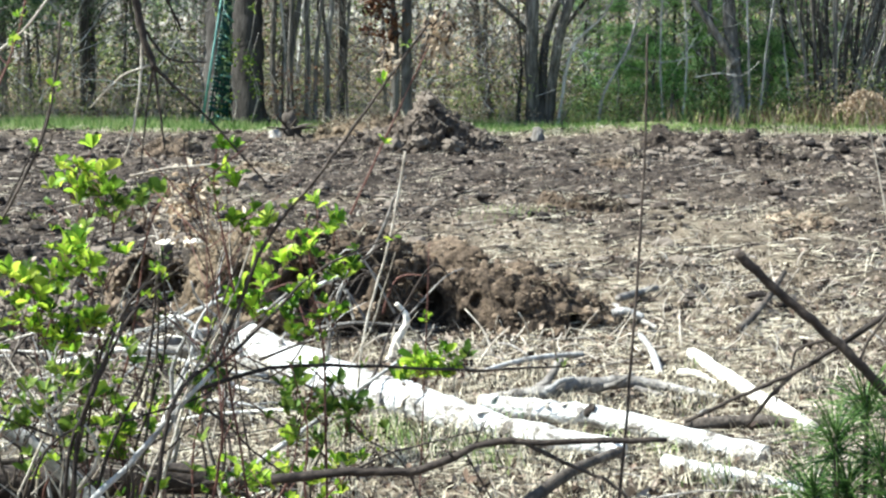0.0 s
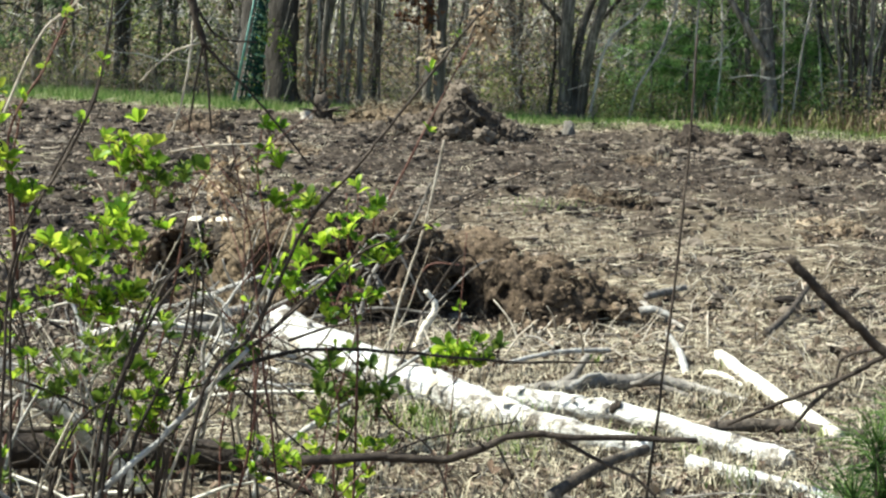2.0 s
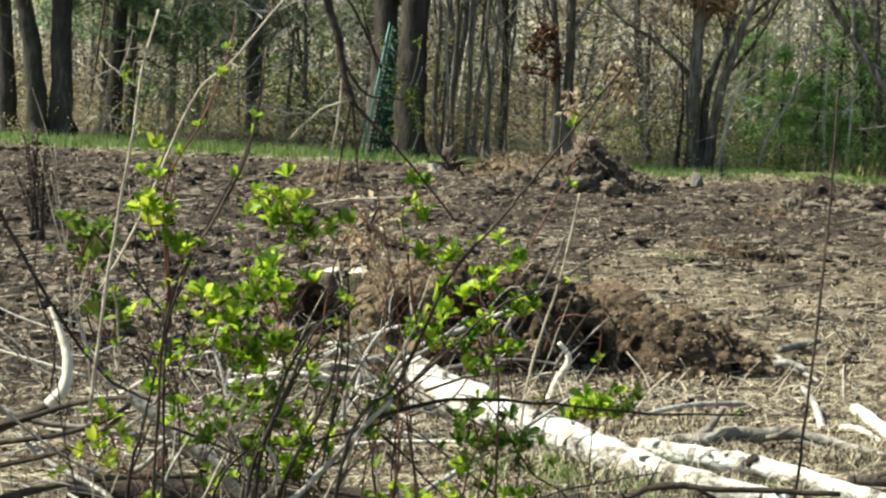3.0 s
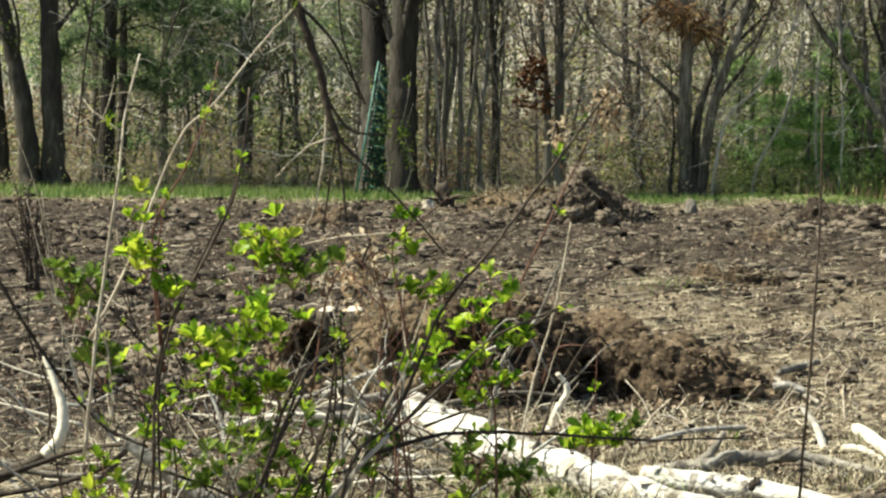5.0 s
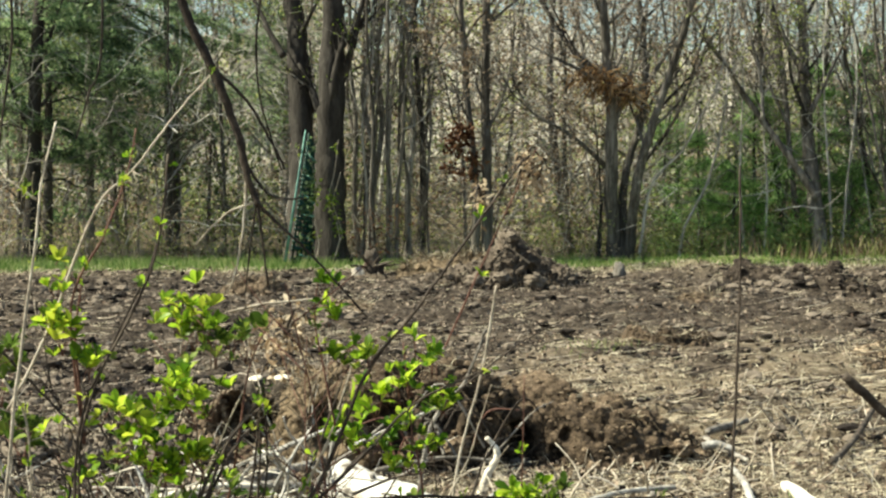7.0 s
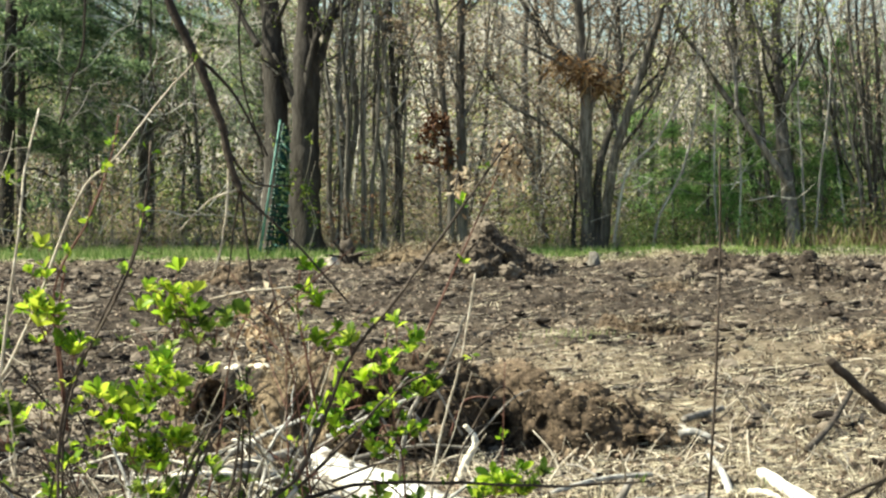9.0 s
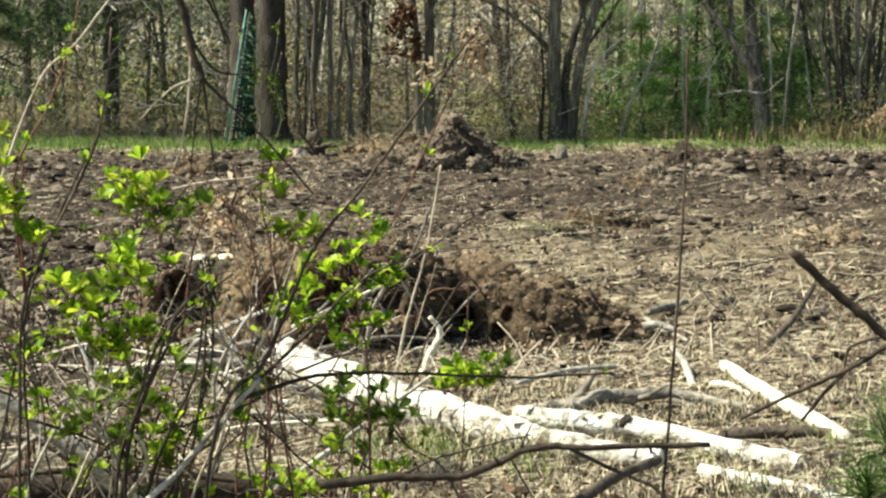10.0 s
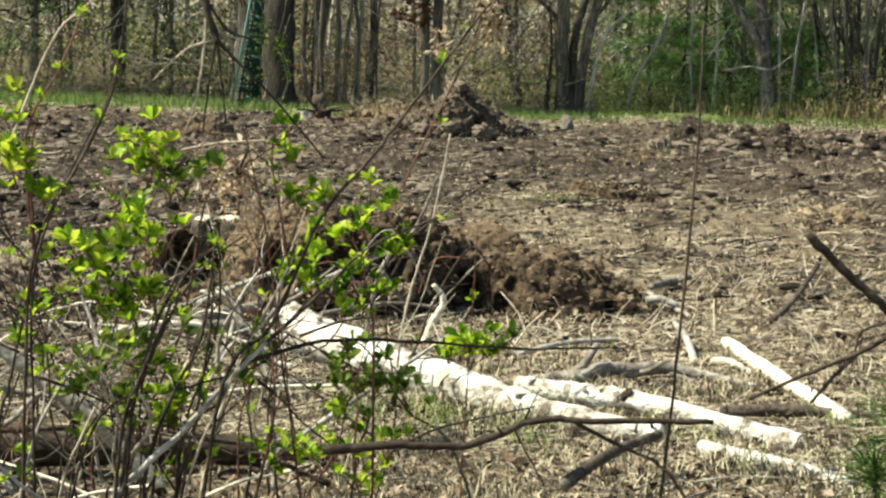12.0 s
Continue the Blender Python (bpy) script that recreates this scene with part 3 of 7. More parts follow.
limbed_tree("forked_tree", 33.5, "grey forked tree with a leaning side limb", 15,
            [(0.17, 0.11, [(5.98, 0), (5.87, 1.27), (5.77, 2.41), (5.71, 3.77), (5.71, 5.3)])],
            [(0.085, 0.045, [(5.88, 1.25), (5.36, 2.07), (4.79, 2.87), (4.12, 3.89), (3.44, 5.03)]), (0.075, 0.045, [(5.71, 3.7), (5.41, 4.16), (5.18, 4.79), (5.07, 5.3)]), (0.05, 0.03, [(5.75, 3.0), (6.1, 3.7), (6.5, 4.6), (6.7, 5.4)]), (0.045, 0.03, [(4.8, 2.85), (4.75, 3.8), (4.5, 4.9)])], BARK, FRESH_LEAF, 10, reach=1.8)
limbed_tree("slim_tree", 34.0, "slim grey tree beside the forked one", 151, [(0.07, 0.045, [(5.73, 0), (5.5, 1.5), (5.38, 3.0), (5.26, 4.38), (5.09, 5.3)])], [(0.03, 0.015, [(5.4, 2.7), (5.0, 3.5), (4.7, 4.4)])], BARK, FRESH_LEAF, 9)
limbed_tree("slim_tree", 34.5, "slim grey tree beside the forked one", 152, [(0.075, 0.04, [(5.46, 0), (5.26, 1.85), (5.05, 3.25), (4.94, 5.35)])], (), BARK, TAN_LEAF, 9)
limbed_tree("slim_tree", 33.0, "slim grey tree with clinging rust-brown leaves", 16, [(0.09, 0.06, [(-1.0, 0), (-0.97, 1.55), (-1.14, 3.46), (-1.25, 5.3)])], [(0.03, 0.015, [(-1.0, 2.2), (-1.4, 2.9), (-1.6, 3.8)])], BARK, TAN_LEAF, 9)
limbed_tree("slim_tree", 33.25, "slim grey tree in a pair by the soil pile", 17, [(0.12, 0.08, [(-0.76, 0), (-0.75, 1.89), (-0.78, 3.47), (-0.73, 5.3)])], [(0.04, 0.02, [(-0.76, 2.6), (-0.4, 3.4), (-0.2, 4.4)])], BARK, TAN_LEAF, 10)
limbed_tree("slim_tree", 35.0, "slender grey tree with thin branches", 18, [(0.085, 0.06, [(-2.2, 0), (-2.13, 1.91), (-2.23, 3.58), (-2.28, 5.5)])], (), BARK, FRESH_LEAF, 10)
tree(-8.245, 38, 9, 0.09, "slender grey tree with thin branches", 19, limbs=8, low=0.15, foliage=OLIVE_LEAF, keep=0.6, per=3)
# a clump of slim, crooked, forking stems beside the double tree
for k in range(15):
    R = random.Random(40 + k)
    x, r = -3.46 + 0.1 * k + R.uniform(-0.08, 0.08), R.choice((0.028, 0.034, 0.042, 0.05, 0.07))
    lean, kink = R.uniform(-0.03, 0.06), R.uniform(-0.12, 0.12)
    limbed_tree("sapling", 33.4 + R.uniform(-0.35, 1.1), "slim grey sapling stem in a tight clump", 50 + k, [(r, r * 0.6, [(x, 0), (x + lean * 1.3 + kink, 1.3), (x + lean * 2.8 - kink * 0.6, 2.8), (x + lean * 4.2 + kink, 4.2), (x + lean * 5.5, 5.5)])],
                [(r * 0.55, r * 0.3, [(x + lean * 2.2, R.uniform(1.6, 3.0)), (x + R.uniform(-0.35, 0.45), 3.6), (x + R.uniform(-0.5, 0.7), 5.2)])], PALE_BARK if k % 5 == 1 else BARK, DRAB_LEAF if k % 3 else TAN_LEAF, 6, 0.14, 0.06, 0.9, "sapling clump by the double tree", 1.3, forks=1)
# a fan of stems at the far end of the edge
for k in range(26):
    R = random.Random(80 + k)
    x, lean = 7.4 + 0.05 * k + R.uniform(-0.1, 0.1), (k - 9) * 0.02 + R.uniform(-0.09, 0.09)
    r = R.uniform(0.022, 0.055)
    limbed_tree("sapling", 33.6 + R.uniform(-0.3, 0.9), "dark thin stem in a fanning thicket", 90 + k, [(r, r * 0.5, [(x, 0), (x + lean * 1.2 + R.uniform(-0.06, 0.06), 1.2), (x + lean * 2.8, 2.6), (x + lean * 5, 4.3)])],
                [(r * 0.5, 0.01, [(x + lean * 1.4, 1.4), (x + lean * 2 + R.uniform(-0.4, 0.4), 2.3), (x + lean * 3 + R.uniform(-0.7, 0.7), 3.4)])], PALE_BARK if k % 9 == 2 else BARK, TAN_LEAF, 5, 0.2, 0.07, 0.9, "fanning thicket", 1.2, forks=1)
# pale slanting stems among the pines
for k, (r, line) in enumerate(((0.035, [(3.1, 0), (3.24, 0.71), (3.7, 1.63), (3.98, 2.77), (4.1, 3.6)]), (0.035, [(2.3, 1.0), (2.55, 1.52), (3.13, 2.21), (3.53, 2.95)]), (0.03, [(6.2, 0), (6.15, 1.4), (6.05, 3.0)]), (0.03, [(6.4, 0), (6.47, 1.6), (6.6, 3.2)]), (0.028, [(4.85, 0), (4.95, 1.4), (4.9, 2.8)]), (0.03, [(7.1, 0), (6.95, 1.5), (6.7, 3.2)]), (0.028, [(4.5, 0), (4.4, 1.3), (4.42, 2.7)]))):
    limbed_tree("birch_sapling", 33.5 + 0.06 * k, "pale slim slanting birch stem", 120 + k, [(r, r * 0.6, line)], (), PALE_BARK, FRESH_LEAF, 5, 0.35, 0.07, 0.8, "birch saplings among the pines", 1.1, forks=1)
for k in range(11):
    R = random.Random(300 + k)
    x = -11.5 + 2.1 * k + R.uniform(-0.5, 0.5)
    tree(x, R.uniform(35.5, 39), R.uniform(7, 10), R.uniform(0.035, 0.075), "slim grey wood-edge tree with thin bare twigs", 320 + k, lean=(R.uniform(-0.05, 0.05), 0), limbs=9, low=0.12, reach=0.22, foliage=(TAN_LEAF, OLIVE_LEAF, FRESH_LEAF)[k % 3], keep=0.5, per=3)
for k, (x, y, h, w) in enumerate(((3.7, 34.5, 2.7, 0.4), (4.9, 34.9, 3.7, 0.36), (6.1, 34.9, 4.0, 0.36), (3.1, 36.0, 3.4, 0.32), (7.1, 35.0, 4.6, 0.3), (5.4, 34.4, 2.4, 0.44), (8.3, 36.0, 4.6, 0.3), (4.3, 34.2, 2.0, 0.46), (6.7, 34.3, 2.2, 0.44), (5.9, 34.2, 1.3, 0.5), (4.7, 34.1, 1.2, 0.5))):
    conifer(x, y, h, 200 + k, width=w, dense=0.65, needle=0.2)
for k, (x, y, h) in enumerate(((-10.0, 37.6, 8.5), (-8.4, 39.5, 9.5), (-12.0, 39, 9), (-6.2, 43, 9.5))):
    conifer(x, y, h, 230 + k, "tall dark pine with drooping green boughs", 0.12, 1.1, 0.24, 0.24, 0.32, needles=BOUGH)
tall_pine = conifer(-10.5, 35.9, 9.5, 240, "tall dark pine with drooping green boughs and a bare lower trunk", 0.13, 0.9, 0.42, 0.24, 0.36, needles=BOUGH)


def plume(parent, line, seed, side=0.55, needles=BOUGH, per=9):
    """A pine bough: a limb with flat side sprays of needles along it."""
    R = random.Random(seed)
    b, nd = Buf(), Buf()
    path = b.tube(line, 0.03, 0.008, 5, 6, gnarl=0.06)
    n = len(path)
    for i in range(3, n):
        along = (path[i] - path[i - 1]).normalized()
        for k in (-1, 1, -1, 1):
            flat = Vector((along.y * k, -along.x * k, 0)) * R.uniform(0.3, 1) + along * R.uniform(0.3, 0.9) + Vector((R.uniform(-0.3, 0.3), 0, R.uniform(-0.35, 0.2)))
            L = side * R.uniform(0.5, 1.2) * (1.15 - 0.6 * i / n)
            e = path[i] + flat.normalized() * L
            b.tube([path[i], (path[i] + e) * 0.5 + Vector((0, 0, 0.05)), e + Vector((0, 0, -0.04))], 0.008, 0.003, 3, 2, cap=False)
            for j in range(per * 2):
                q = path[i].lerp(e, R.random() ** 0.7)
                nd.quad_leaf(q, (flat.normalized() + rand_dir(R, 0.1) * 0.9).normalized(), rand_dir(R, 1.0), R.uniform(0.1, 0.24), R.uniform(0.014, 0.026))
    limb = b.make("bough", OLD_BARK, parent)
    nd.make("needle_spray", needles, limb, smooth=False)


for k, line in enumerate((
        [(-10.38, 35.0, 4.2), (-10.1, 34.7, 4.4), (-9.4, 34.4, 4.22), (-8.3, 34.2, 4.05), (-7.4, 34.1, 3.86)],
        [(-10.4, 35.0, 3.75), (-9.9, 34.6, 3.95), (-9.2, 34.4, 3.9), (-8.5, 34.2, 3.84), (-7.8, 34.2, 3.6)],
        [(-10.45, 35.0, 3.0), (-10.2, 34.7, 3.0), (-9.8, 34.5, 2.85), (-9.35, 34.4, 2.56)],
        [(-10.45, 35.0, 3.1), (-10.8, 34.6, 3.25), (-11.15, 34.4, 3.15), (-11.3, 34.3, 2.9)],
        [(-10.36, 35.0, 4.7), (-10.6, 34.7, 4.95), (-11.2, 34.4, 4.9)],
        [(-10.36, 35.0, 4.6), (-9.9, 35.3, 4.95), (-9.3, 35.4, 4.9), (-8.7, 35.5, 4.7)],
        [(-10.45, 35.0, 2.2), (-10.0, 34.8, 2.3), (-9.5, 34.6, 2.15)])):
    plume(dark_pine, line, 260 + k)
for k, line in enumerate((
        [(-10.2, 35.9, 5.9), (-8.8, 36.0, 5.6), (-7.6, 35.9, 5.0), (-6.9, 35.8, 4.7), (-6.1, 35.6, 4.5)],
        [(-10.2, 35.9, 6.4), (-8.6, 35.9, 6.0), (-7.4, 35.8, 5.4), (-6.6, 35.7, 5.05), (-5.9, 35.6, 4.75)],
        [(-10.25, 35.9, 5.7), (-9.2, 35.7, 5.5), (-8.3, 35.5, 5.0), (-7.6, 35.4, 4.5)])):
    plume(tall_pine, line, 280 + k, 0.6)


def patchy(x, y, scale):
    return noise.noise(Vector((x * scale, y * scale, 0.5)))


# ---- the wood behind ----
def build_wood():
    R = random.Random(21)
    stems, pale = Buf(), Buf()
    for k in range(300):
        y = 38 + 55 * R.random() ** 1.3
        x = R.uniform(-1, 1) * (0.34 * y + 4)
        z = ground_z(x, y) - 0.1
        h = R.uniform(6.0, 9.0) + max(0, y - 45) * 0.12
        r = R.uniform(0.02, 0.06) if R.random() < 0.88 else R.uniform(0.08, 0.14)
        b = pale if R.random() < 0.5 else stems
        lx = R.gauss(0, 0.06)
        b.tube([(x, y, z), (x + lx * h * 0.5 + R.uniform(-.35, .35), y, z + h * 0.5), (x + lx * h, y, z + h)], r, r * 0.4, 5, 3, 0.05)
        for j in range(R.randint(5, 9)):
            t = R.uniform(0.06, 0.75)
            p = Vector((x + lx * h * t, y, z + h * t))
            d = Vector((R.uniform(-1, 1), R.uniform(-0.6, 0.6), R.uniform(0.1, 1.1))).normalized()
            L = R.uniform(0.6, 2.0)
            b.tube([p, p + d * L * 0.5 + Vector((0, 0, R.uniform(-.1, .2))), p + d * L], r * 0.35, 0.006, 3, 2)
    for k in range(9000):
        y = 35.8 + 32 * R.random() ** 1.5
        x = R.uniform(-1, 1) * (0.33 * y + 2)
        p = Vector((x, y, ground_z(x, y) + 0.2 + 8.5 * R.random() ** 1.1))
        d = Vector((R.uniform(-1, 1), R.uniform(-0.6, 0.6), R.uniform(-0.25, 1.0))).normalized()
        L = R.uniform(0.5, 1.9)
        (pale if R.random() < 0.72 else stems).tube([p, p + d * L * 0.5 + rand_dir(R) * 0.14, p + d * L], R.uniform(0.006, 0.014), 0.003, 3, 2, cap=False)
    for k in range(2800):
        x, y = R.uniform(-13.0, 10.5), R.uniform(33.6, 36.0)
        if x < -5.2 and R.random() < 0.6:
            continue
        p = Vector((x, y, ground_z(x, y) + 0.1 + 6.0 * R.random()))
        d = Vector((R.uniform(-1, 1), R.uniform(-0.6, 0.6), R.uniform(-0.1, 1.2))).normalized()
        L = R.uniform(0.4, 1.5)
        (pale if R.random() < 0.8 else stems).tube([p, p + d * L * 0.5 + rand_dir(R) * 0.12, p + d * L], R.uniform(0.006, 0.012), 0.003, 3, 2, cap=False)
    for k in range(900):
        x, y = R.uniform(-12.5, 10.5), R.uniform(33.4, 37.5)
        if x < -5.2 and R.random() < 0.6:
            continue
        p = Vector((x, y, ground_z(x, y) + 0.3 + 6.0 * R.random()))
        d = Vector((R.choice((-1, 1)) * R.uniform(0.5, 1), R.uniform(-0.5, 0.5), R.uniform(-0.1, 0.9))).normalized()
        L, r = R.uniform(0.8, 2.4), R.uniform(0.011, 0.019)
        b = pale if R.random() < 0.7 else stems
        line = b.tube([p, p + d * L * 0.35 + rand_dir(R) * 0.1, p + d * L * 0.7 + Vector((0, 0, R.uniform(-0.1, 0.25))), p + d * L + Vector((0, 0, R.uniform(-0.15, 0.4)))], r, 0.004, 4, 3, cap=False)
        for j in range(3):
            q = line[R.randint(2, len(line) - 1)]
            e = (d + rand_dir(R) * 0.9).normalized()
            b.tube([q, q + e * L * 0.2 + rand_dir(R) * 0.05, q + e * L * 0.4], r * 0.55, 0.003, 3, 2, cap=False)
    tagged(stems.make("wood_stems", BARK), "dense grey stems and bare branches of the wood", "woods", kind="stuff")
    tagged(pale.make("pale_wood_stems", PALE_BARK), "pale slim stems standing in the wood", "woods", kind="stuff")
    kinds = (("olive_undergrowth", OLIVE_LEAF, 420, 0, 3.5, "olive green undergrowth leaves between the stems"),
             ("tan_oak_leaves", TAN_LEAF, 420, 0.3, 8, "dry tan leaves clinging in the wood"),
             ("spring_leaves", FRESH_LEAF, 300, 0.3, 8, "fresh yellow-green spring leaves in the wood"))
    for name, m, clumps, lo, hi, label in kinds:
        b = Buf()
        for k in range(clumps):
            y = 36.5 + 45 * R.random() ** 1.4
            x = R.uniform(-1, 1) * (0.32 * y + 3)
            if name == "olive_undergrowth" and x > -0.08 * y and R.random() < 0.65:
                continue
            z = ground_z(x, y) + lo + (hi - lo) * R.random() ** 1.3 * (y / 60 + 0.4) * (0.4 if x > 0.5 and y < 46 else 1)
            s = R.uniform(0.5, 1.5)
            size = 0.06 + 0.0014 * y
            for j in range(int(140 * s)):
                q = Vector((x + R.gauss(0, 0.6) * s, y + R.gauss(0, 0.5) * s, max(0.05, z + R.gauss(0, 0.36) * s)))
                b.quad_leaf(q, rand_dir(R), rand_dir(R, 0.4), size * R.uniform(0.6, 1.4), size * R.uniform(0.4, 0.9))
        tagged(b.make(name, m, smooth=False), label, "foliage", kind="stuff")
    # weeds and low brush along the foot of the trees
    b = Buf()
    for k in range(300):
        x, y = R.uniform(-12.5, 11), R.uniform(33.6, 36.5)
        z = ground_z(x, y)
        for j in range(R.randint(2, 5)):
            d = Vector((R.uniform(-0.5, 0.5), R.uniform(-0.4, 0.4), 1)).normalized()
            L = R.uniform(0.2, 0.8) * (1.5 if R.random() < 0.15 else 1)
            b.tube([(x, y, z), Vector((x, y, z)) + d * L * 0.6, Vector((x, y, z)) + d * L + Vector((R.uniform(-.15, .15), 0, -0.05))], 0.008, 0.003, 3, 2, cap=False)
    tagged(b.make("brush_stems", TWIG_PALE), "thin dry brush stems at the foot of the trees", "brush", kind="stuff")
    b, t = Buf(), Buf()
    for k in range(480):
        x, y = R.uniform(-12.5, 11), R.uniform(33.2, 36.8)
        z = ground_z(x, y) + 1.1 * R.random() ** 1.7
        buf = b if patchy(x, y, 0.5) + R.uniform(-0.5, 0.5) > -0.15 else t
        s = R.uniform(0.1, 0.28)
        for j in range(R.randint(18, 44)):
            q = Vector((x + R.gauss(0, s), y + R.gauss(0, s), max(ground_z(x, y) + 0.02, z + R.gauss(0, s))))
            buf.quad_leaf(q, rand_dir(R, 0.2), rand_dir(R, 0.5), R.uniform(0.03, 0.08), R.uniform(0.02, 0.05))
    for k in range(220):
        x, y = R.uniform(2.6, 9.4), R.uniform(33.1, 34.2)
        s, z = R.uniform(0.1, 0.26), ground_z(x, y) + 0.7 * R.random() ** 1.5
        buf = b if R.random() < 0.75 else t
        for j in range(R.randint(18, 40)):
            q = Vector((x + R.gauss(0, s), y + R.gauss(0, s), max(ground_z(x, y) + 0.02, z + R.gauss(0, s))))
            buf.quad_leaf(q, rand_dir(R, 0.2), rand_dir(R, 0.5), R.uniform(0.03, 0.09), R.uniform(0.02, 0.05))
    for k in range(1500):
        x, y = R.triangular(3.8, 11.5, 9.5), R.uniform(32.3, 33.3)
        d = Vector((R.gauss(0, 0.3), R.gauss(0, 0.3), 1))
        (b if R.random() < 0.4 else t).quad_leaf(Vector((x, y, ground_z(x, y))), d, Vector((R.uniform(-1, 1), -1, 0.2)), 0.12 + 0.5 * R.random() ** 1.6, 0.024)
    for k in range(170):
        x, y = R.uniform(6.6, 11), R.uniform(32.7, 33.4)
        s, z = R.uniform(0.1, 0.26), ground_z(x, y) + 1.0 * R.random() ** 1.4
        buf = b if R.random() < 0.5 else t
        for j in range(R.randint(18, 40)):
            q = Vector((x + R.gauss(0, s), y + R.gauss(0, s), max(ground_z(x, y) + 0.02, z + R.gauss(0, s))))
            buf.quad_leaf(q, rand_dir(R, 0.2), rand_dir(R, 0.5), R.uniform(0.03, 0.09), R.uniform(0.02, 0.05))
    for k in range(90):
        x, y, s = R.uniform(2.6, 9.8), R.uniform(35.4, 39), R.uniform(0.25, 0.5)
        z = ground_z(x, y) + 3.6 * R.random()
        for j in range(40):
            q = Vector((x + R.gauss(0, s), y + R.gauss(0, s), max(ground_z(x, y) + 0.02, z + R.gauss(0, s))))
            b.quad_leaf(q, rand_dir(R, 0.2), rand_dir(R, 0.5), R.uniform(0.06, 0.14), R.uniform(0.04, 0.09))
    tagged(t.make("dry_brush_leaves", TAN_LEAF, smooth=False), "dry tan leaves of low brush at the trees", "brush", kind="stuff")
    tagged(b.make("brush_leaves", FRESH_LEAF, smooth=False), "small green leaves of low brush at the trees", "brush", kind="stuff")


build_wood()


def scatter(n, R, lo, hi, power=1.0, half=0.31, pad=1.2):
    """Places on the field, thinning out with distance."""
    out = []
    while len(out) < n:
        y = lo * (hi / lo) ** (R.random() ** power)
        out.append((R.uniform(-1, 1) * (half * y + pad) - 0.03 * y, y))
    return out


def build_cover():
    R = random.Random(5)
    # dry straw
    b = Buf()
    pts = scatter(130000, R, 5.0, 31.0)
    P = np.array(pts)
    cov, zz = straw_cover(P[:, 0], P[:, 1]), height(P[:, 0], P[:, 1])
    for (x, y), c, z, clump in zip(pts, cov, zz, np.clip(0.45 + 0.9 * fbm(P[:, 0], P[:, 1], 0.9, 4, 91), 0, 1)):
        if R.random() > (0.08 + 0.92 * c) * (0.1 + 1.15 * clump):
            continue
        a = R.uniform(0, 6.28)
        L = R.uniform(0.02, 0.095) if R.random() < 0.93 else R.uniform(0.1, 0.22)
        w = R.uniform(0.0011, 0.0026) * (0.8 + y * 0.045)
        d = Vector((math.cos(a), math.sin(a), R.uniform(-0.05, 0.45) if R.random() < 0.85 else R.uniform(0.5, 2))).normalized()
        s = Vector((-math.sin(a), math.cos(a), R.uniform(-0.6, 0.6))).normalized() * w
        p = Vector((x, y, z + R.uniform(0.0, 0.02)))
        o = len(b.v)
        m = p + d * L * 0.5 + Vector((0, 0, R.uniform(0, 0.015)))
        b.v += [p - s, p + s, m + s, m - s, p + d * L]
        b.f += [(o, o + 1, o + 2, o + 3), (o + 3, o + 2, o + 4)]
    tagged(b.make("straw", STRAW, smooth=False), "dry tan straw strewn over the soil", "straw", kind="stuff")
    # chips, bark scraps and dead leaves
    b = Buf()
    pts = scatter(62000, R, 5.0, 31.0)
    P = np.array(pts)
    zz = height(P[:, 0], P[:, 1])
    for (x, y), z in zip(pts, zz):
        if y < 8.8 and R.random() < 0.8 * math.exp(-(((x + 1.8) / 1.2) ** 2 + ((y - 6.4) / 2.4) ** 2) ** 2):
            continue
        k = R.uniform(0.012, 0.045) * (0.7 + 0.035 * y)
        b.quad_leaf(Vector((x, y, z + R.uniform(0.003, 0.02))), rand_dir(R) * 1.0 + Vector((0, 0, 0.1)), rand_dir(R, 1.2), k, k * R.uniform(0.3, 0.8))
    tagged(b.make("leaf_litter", LITTER, smooth=False), "brown dead leaves and wood chips on the soil", "litter", kind="stuff")
    # fallen brown leaves near the logs
    b = Buf()
    for x, y in scatter(5200, R, 5.0, 12.0):
        if R.random() < 0.6 * math.exp(-(((x + 1.8) / 1.2) ** 2 + ((y - 6.4) / 2.4) ** 2) ** 2):
            continue
        k = R.uniform(0.025, 0.06)
        b.quad_leaf(Vector((x, y, ground_z(x, y) + R.uniform(0.01, 0.04))), rand_dir(R), rand_dir(R, 1.2), k, k * R.uniform(0.5, 0.9))
    tagged(b.make("fallen_leaves", LITTER, smooth=False), "curled brown fallen leaves on straw", "litter", kind="stuff")
    # clods
    b = Buf()
    pts = scatter(17000, R, 6.5, 30.5)
    P = np.array(pts)
    cov, zz = straw_cover(P[:, 0], P[:, 1]), height(P[:, 0], P[:, 1])
    for (x, y), c, z in zip(pts, cov, zz):
        if R.random() > 1.02 - 0.85 * c:
            continue
        k = R.uniform(0.01, 0.03) * (0.8 + 0.03 * y) * (2.0 if R.random() < 0.05 else 1)
        add_lump(b, R, (x, y, z + k * 0.05), k, 0.5)
    for k in range(900):
        x = R.uniform(2.4, 9.5)
        y = 23.3 + 0.25 * (x - 5) + R.gauss(0, 0.45)
        add_lump(b, R, (x, y, ground_z(x, y) + 0.01), R.uniform(0.03, 0.11), 0.7)
    for k in range(500):
        x, y = R.uniform(-8, -1.5), R.uniform(15, 27)
        add_lump(b, R, (x, y, ground_z(x, y) + 0.01), R.uniform(0.03, 0.11), 0.7)
    tagged(b.make("soil_clods", CLOD, smooth=False), "dark crumbled clods of tilled soil", "soil", kind="stuff")
    # flattened swaths of straw
    b = Buf()
    pts = scatter(3600, R, 6.0, 30.0)
    P = np.array(pts)
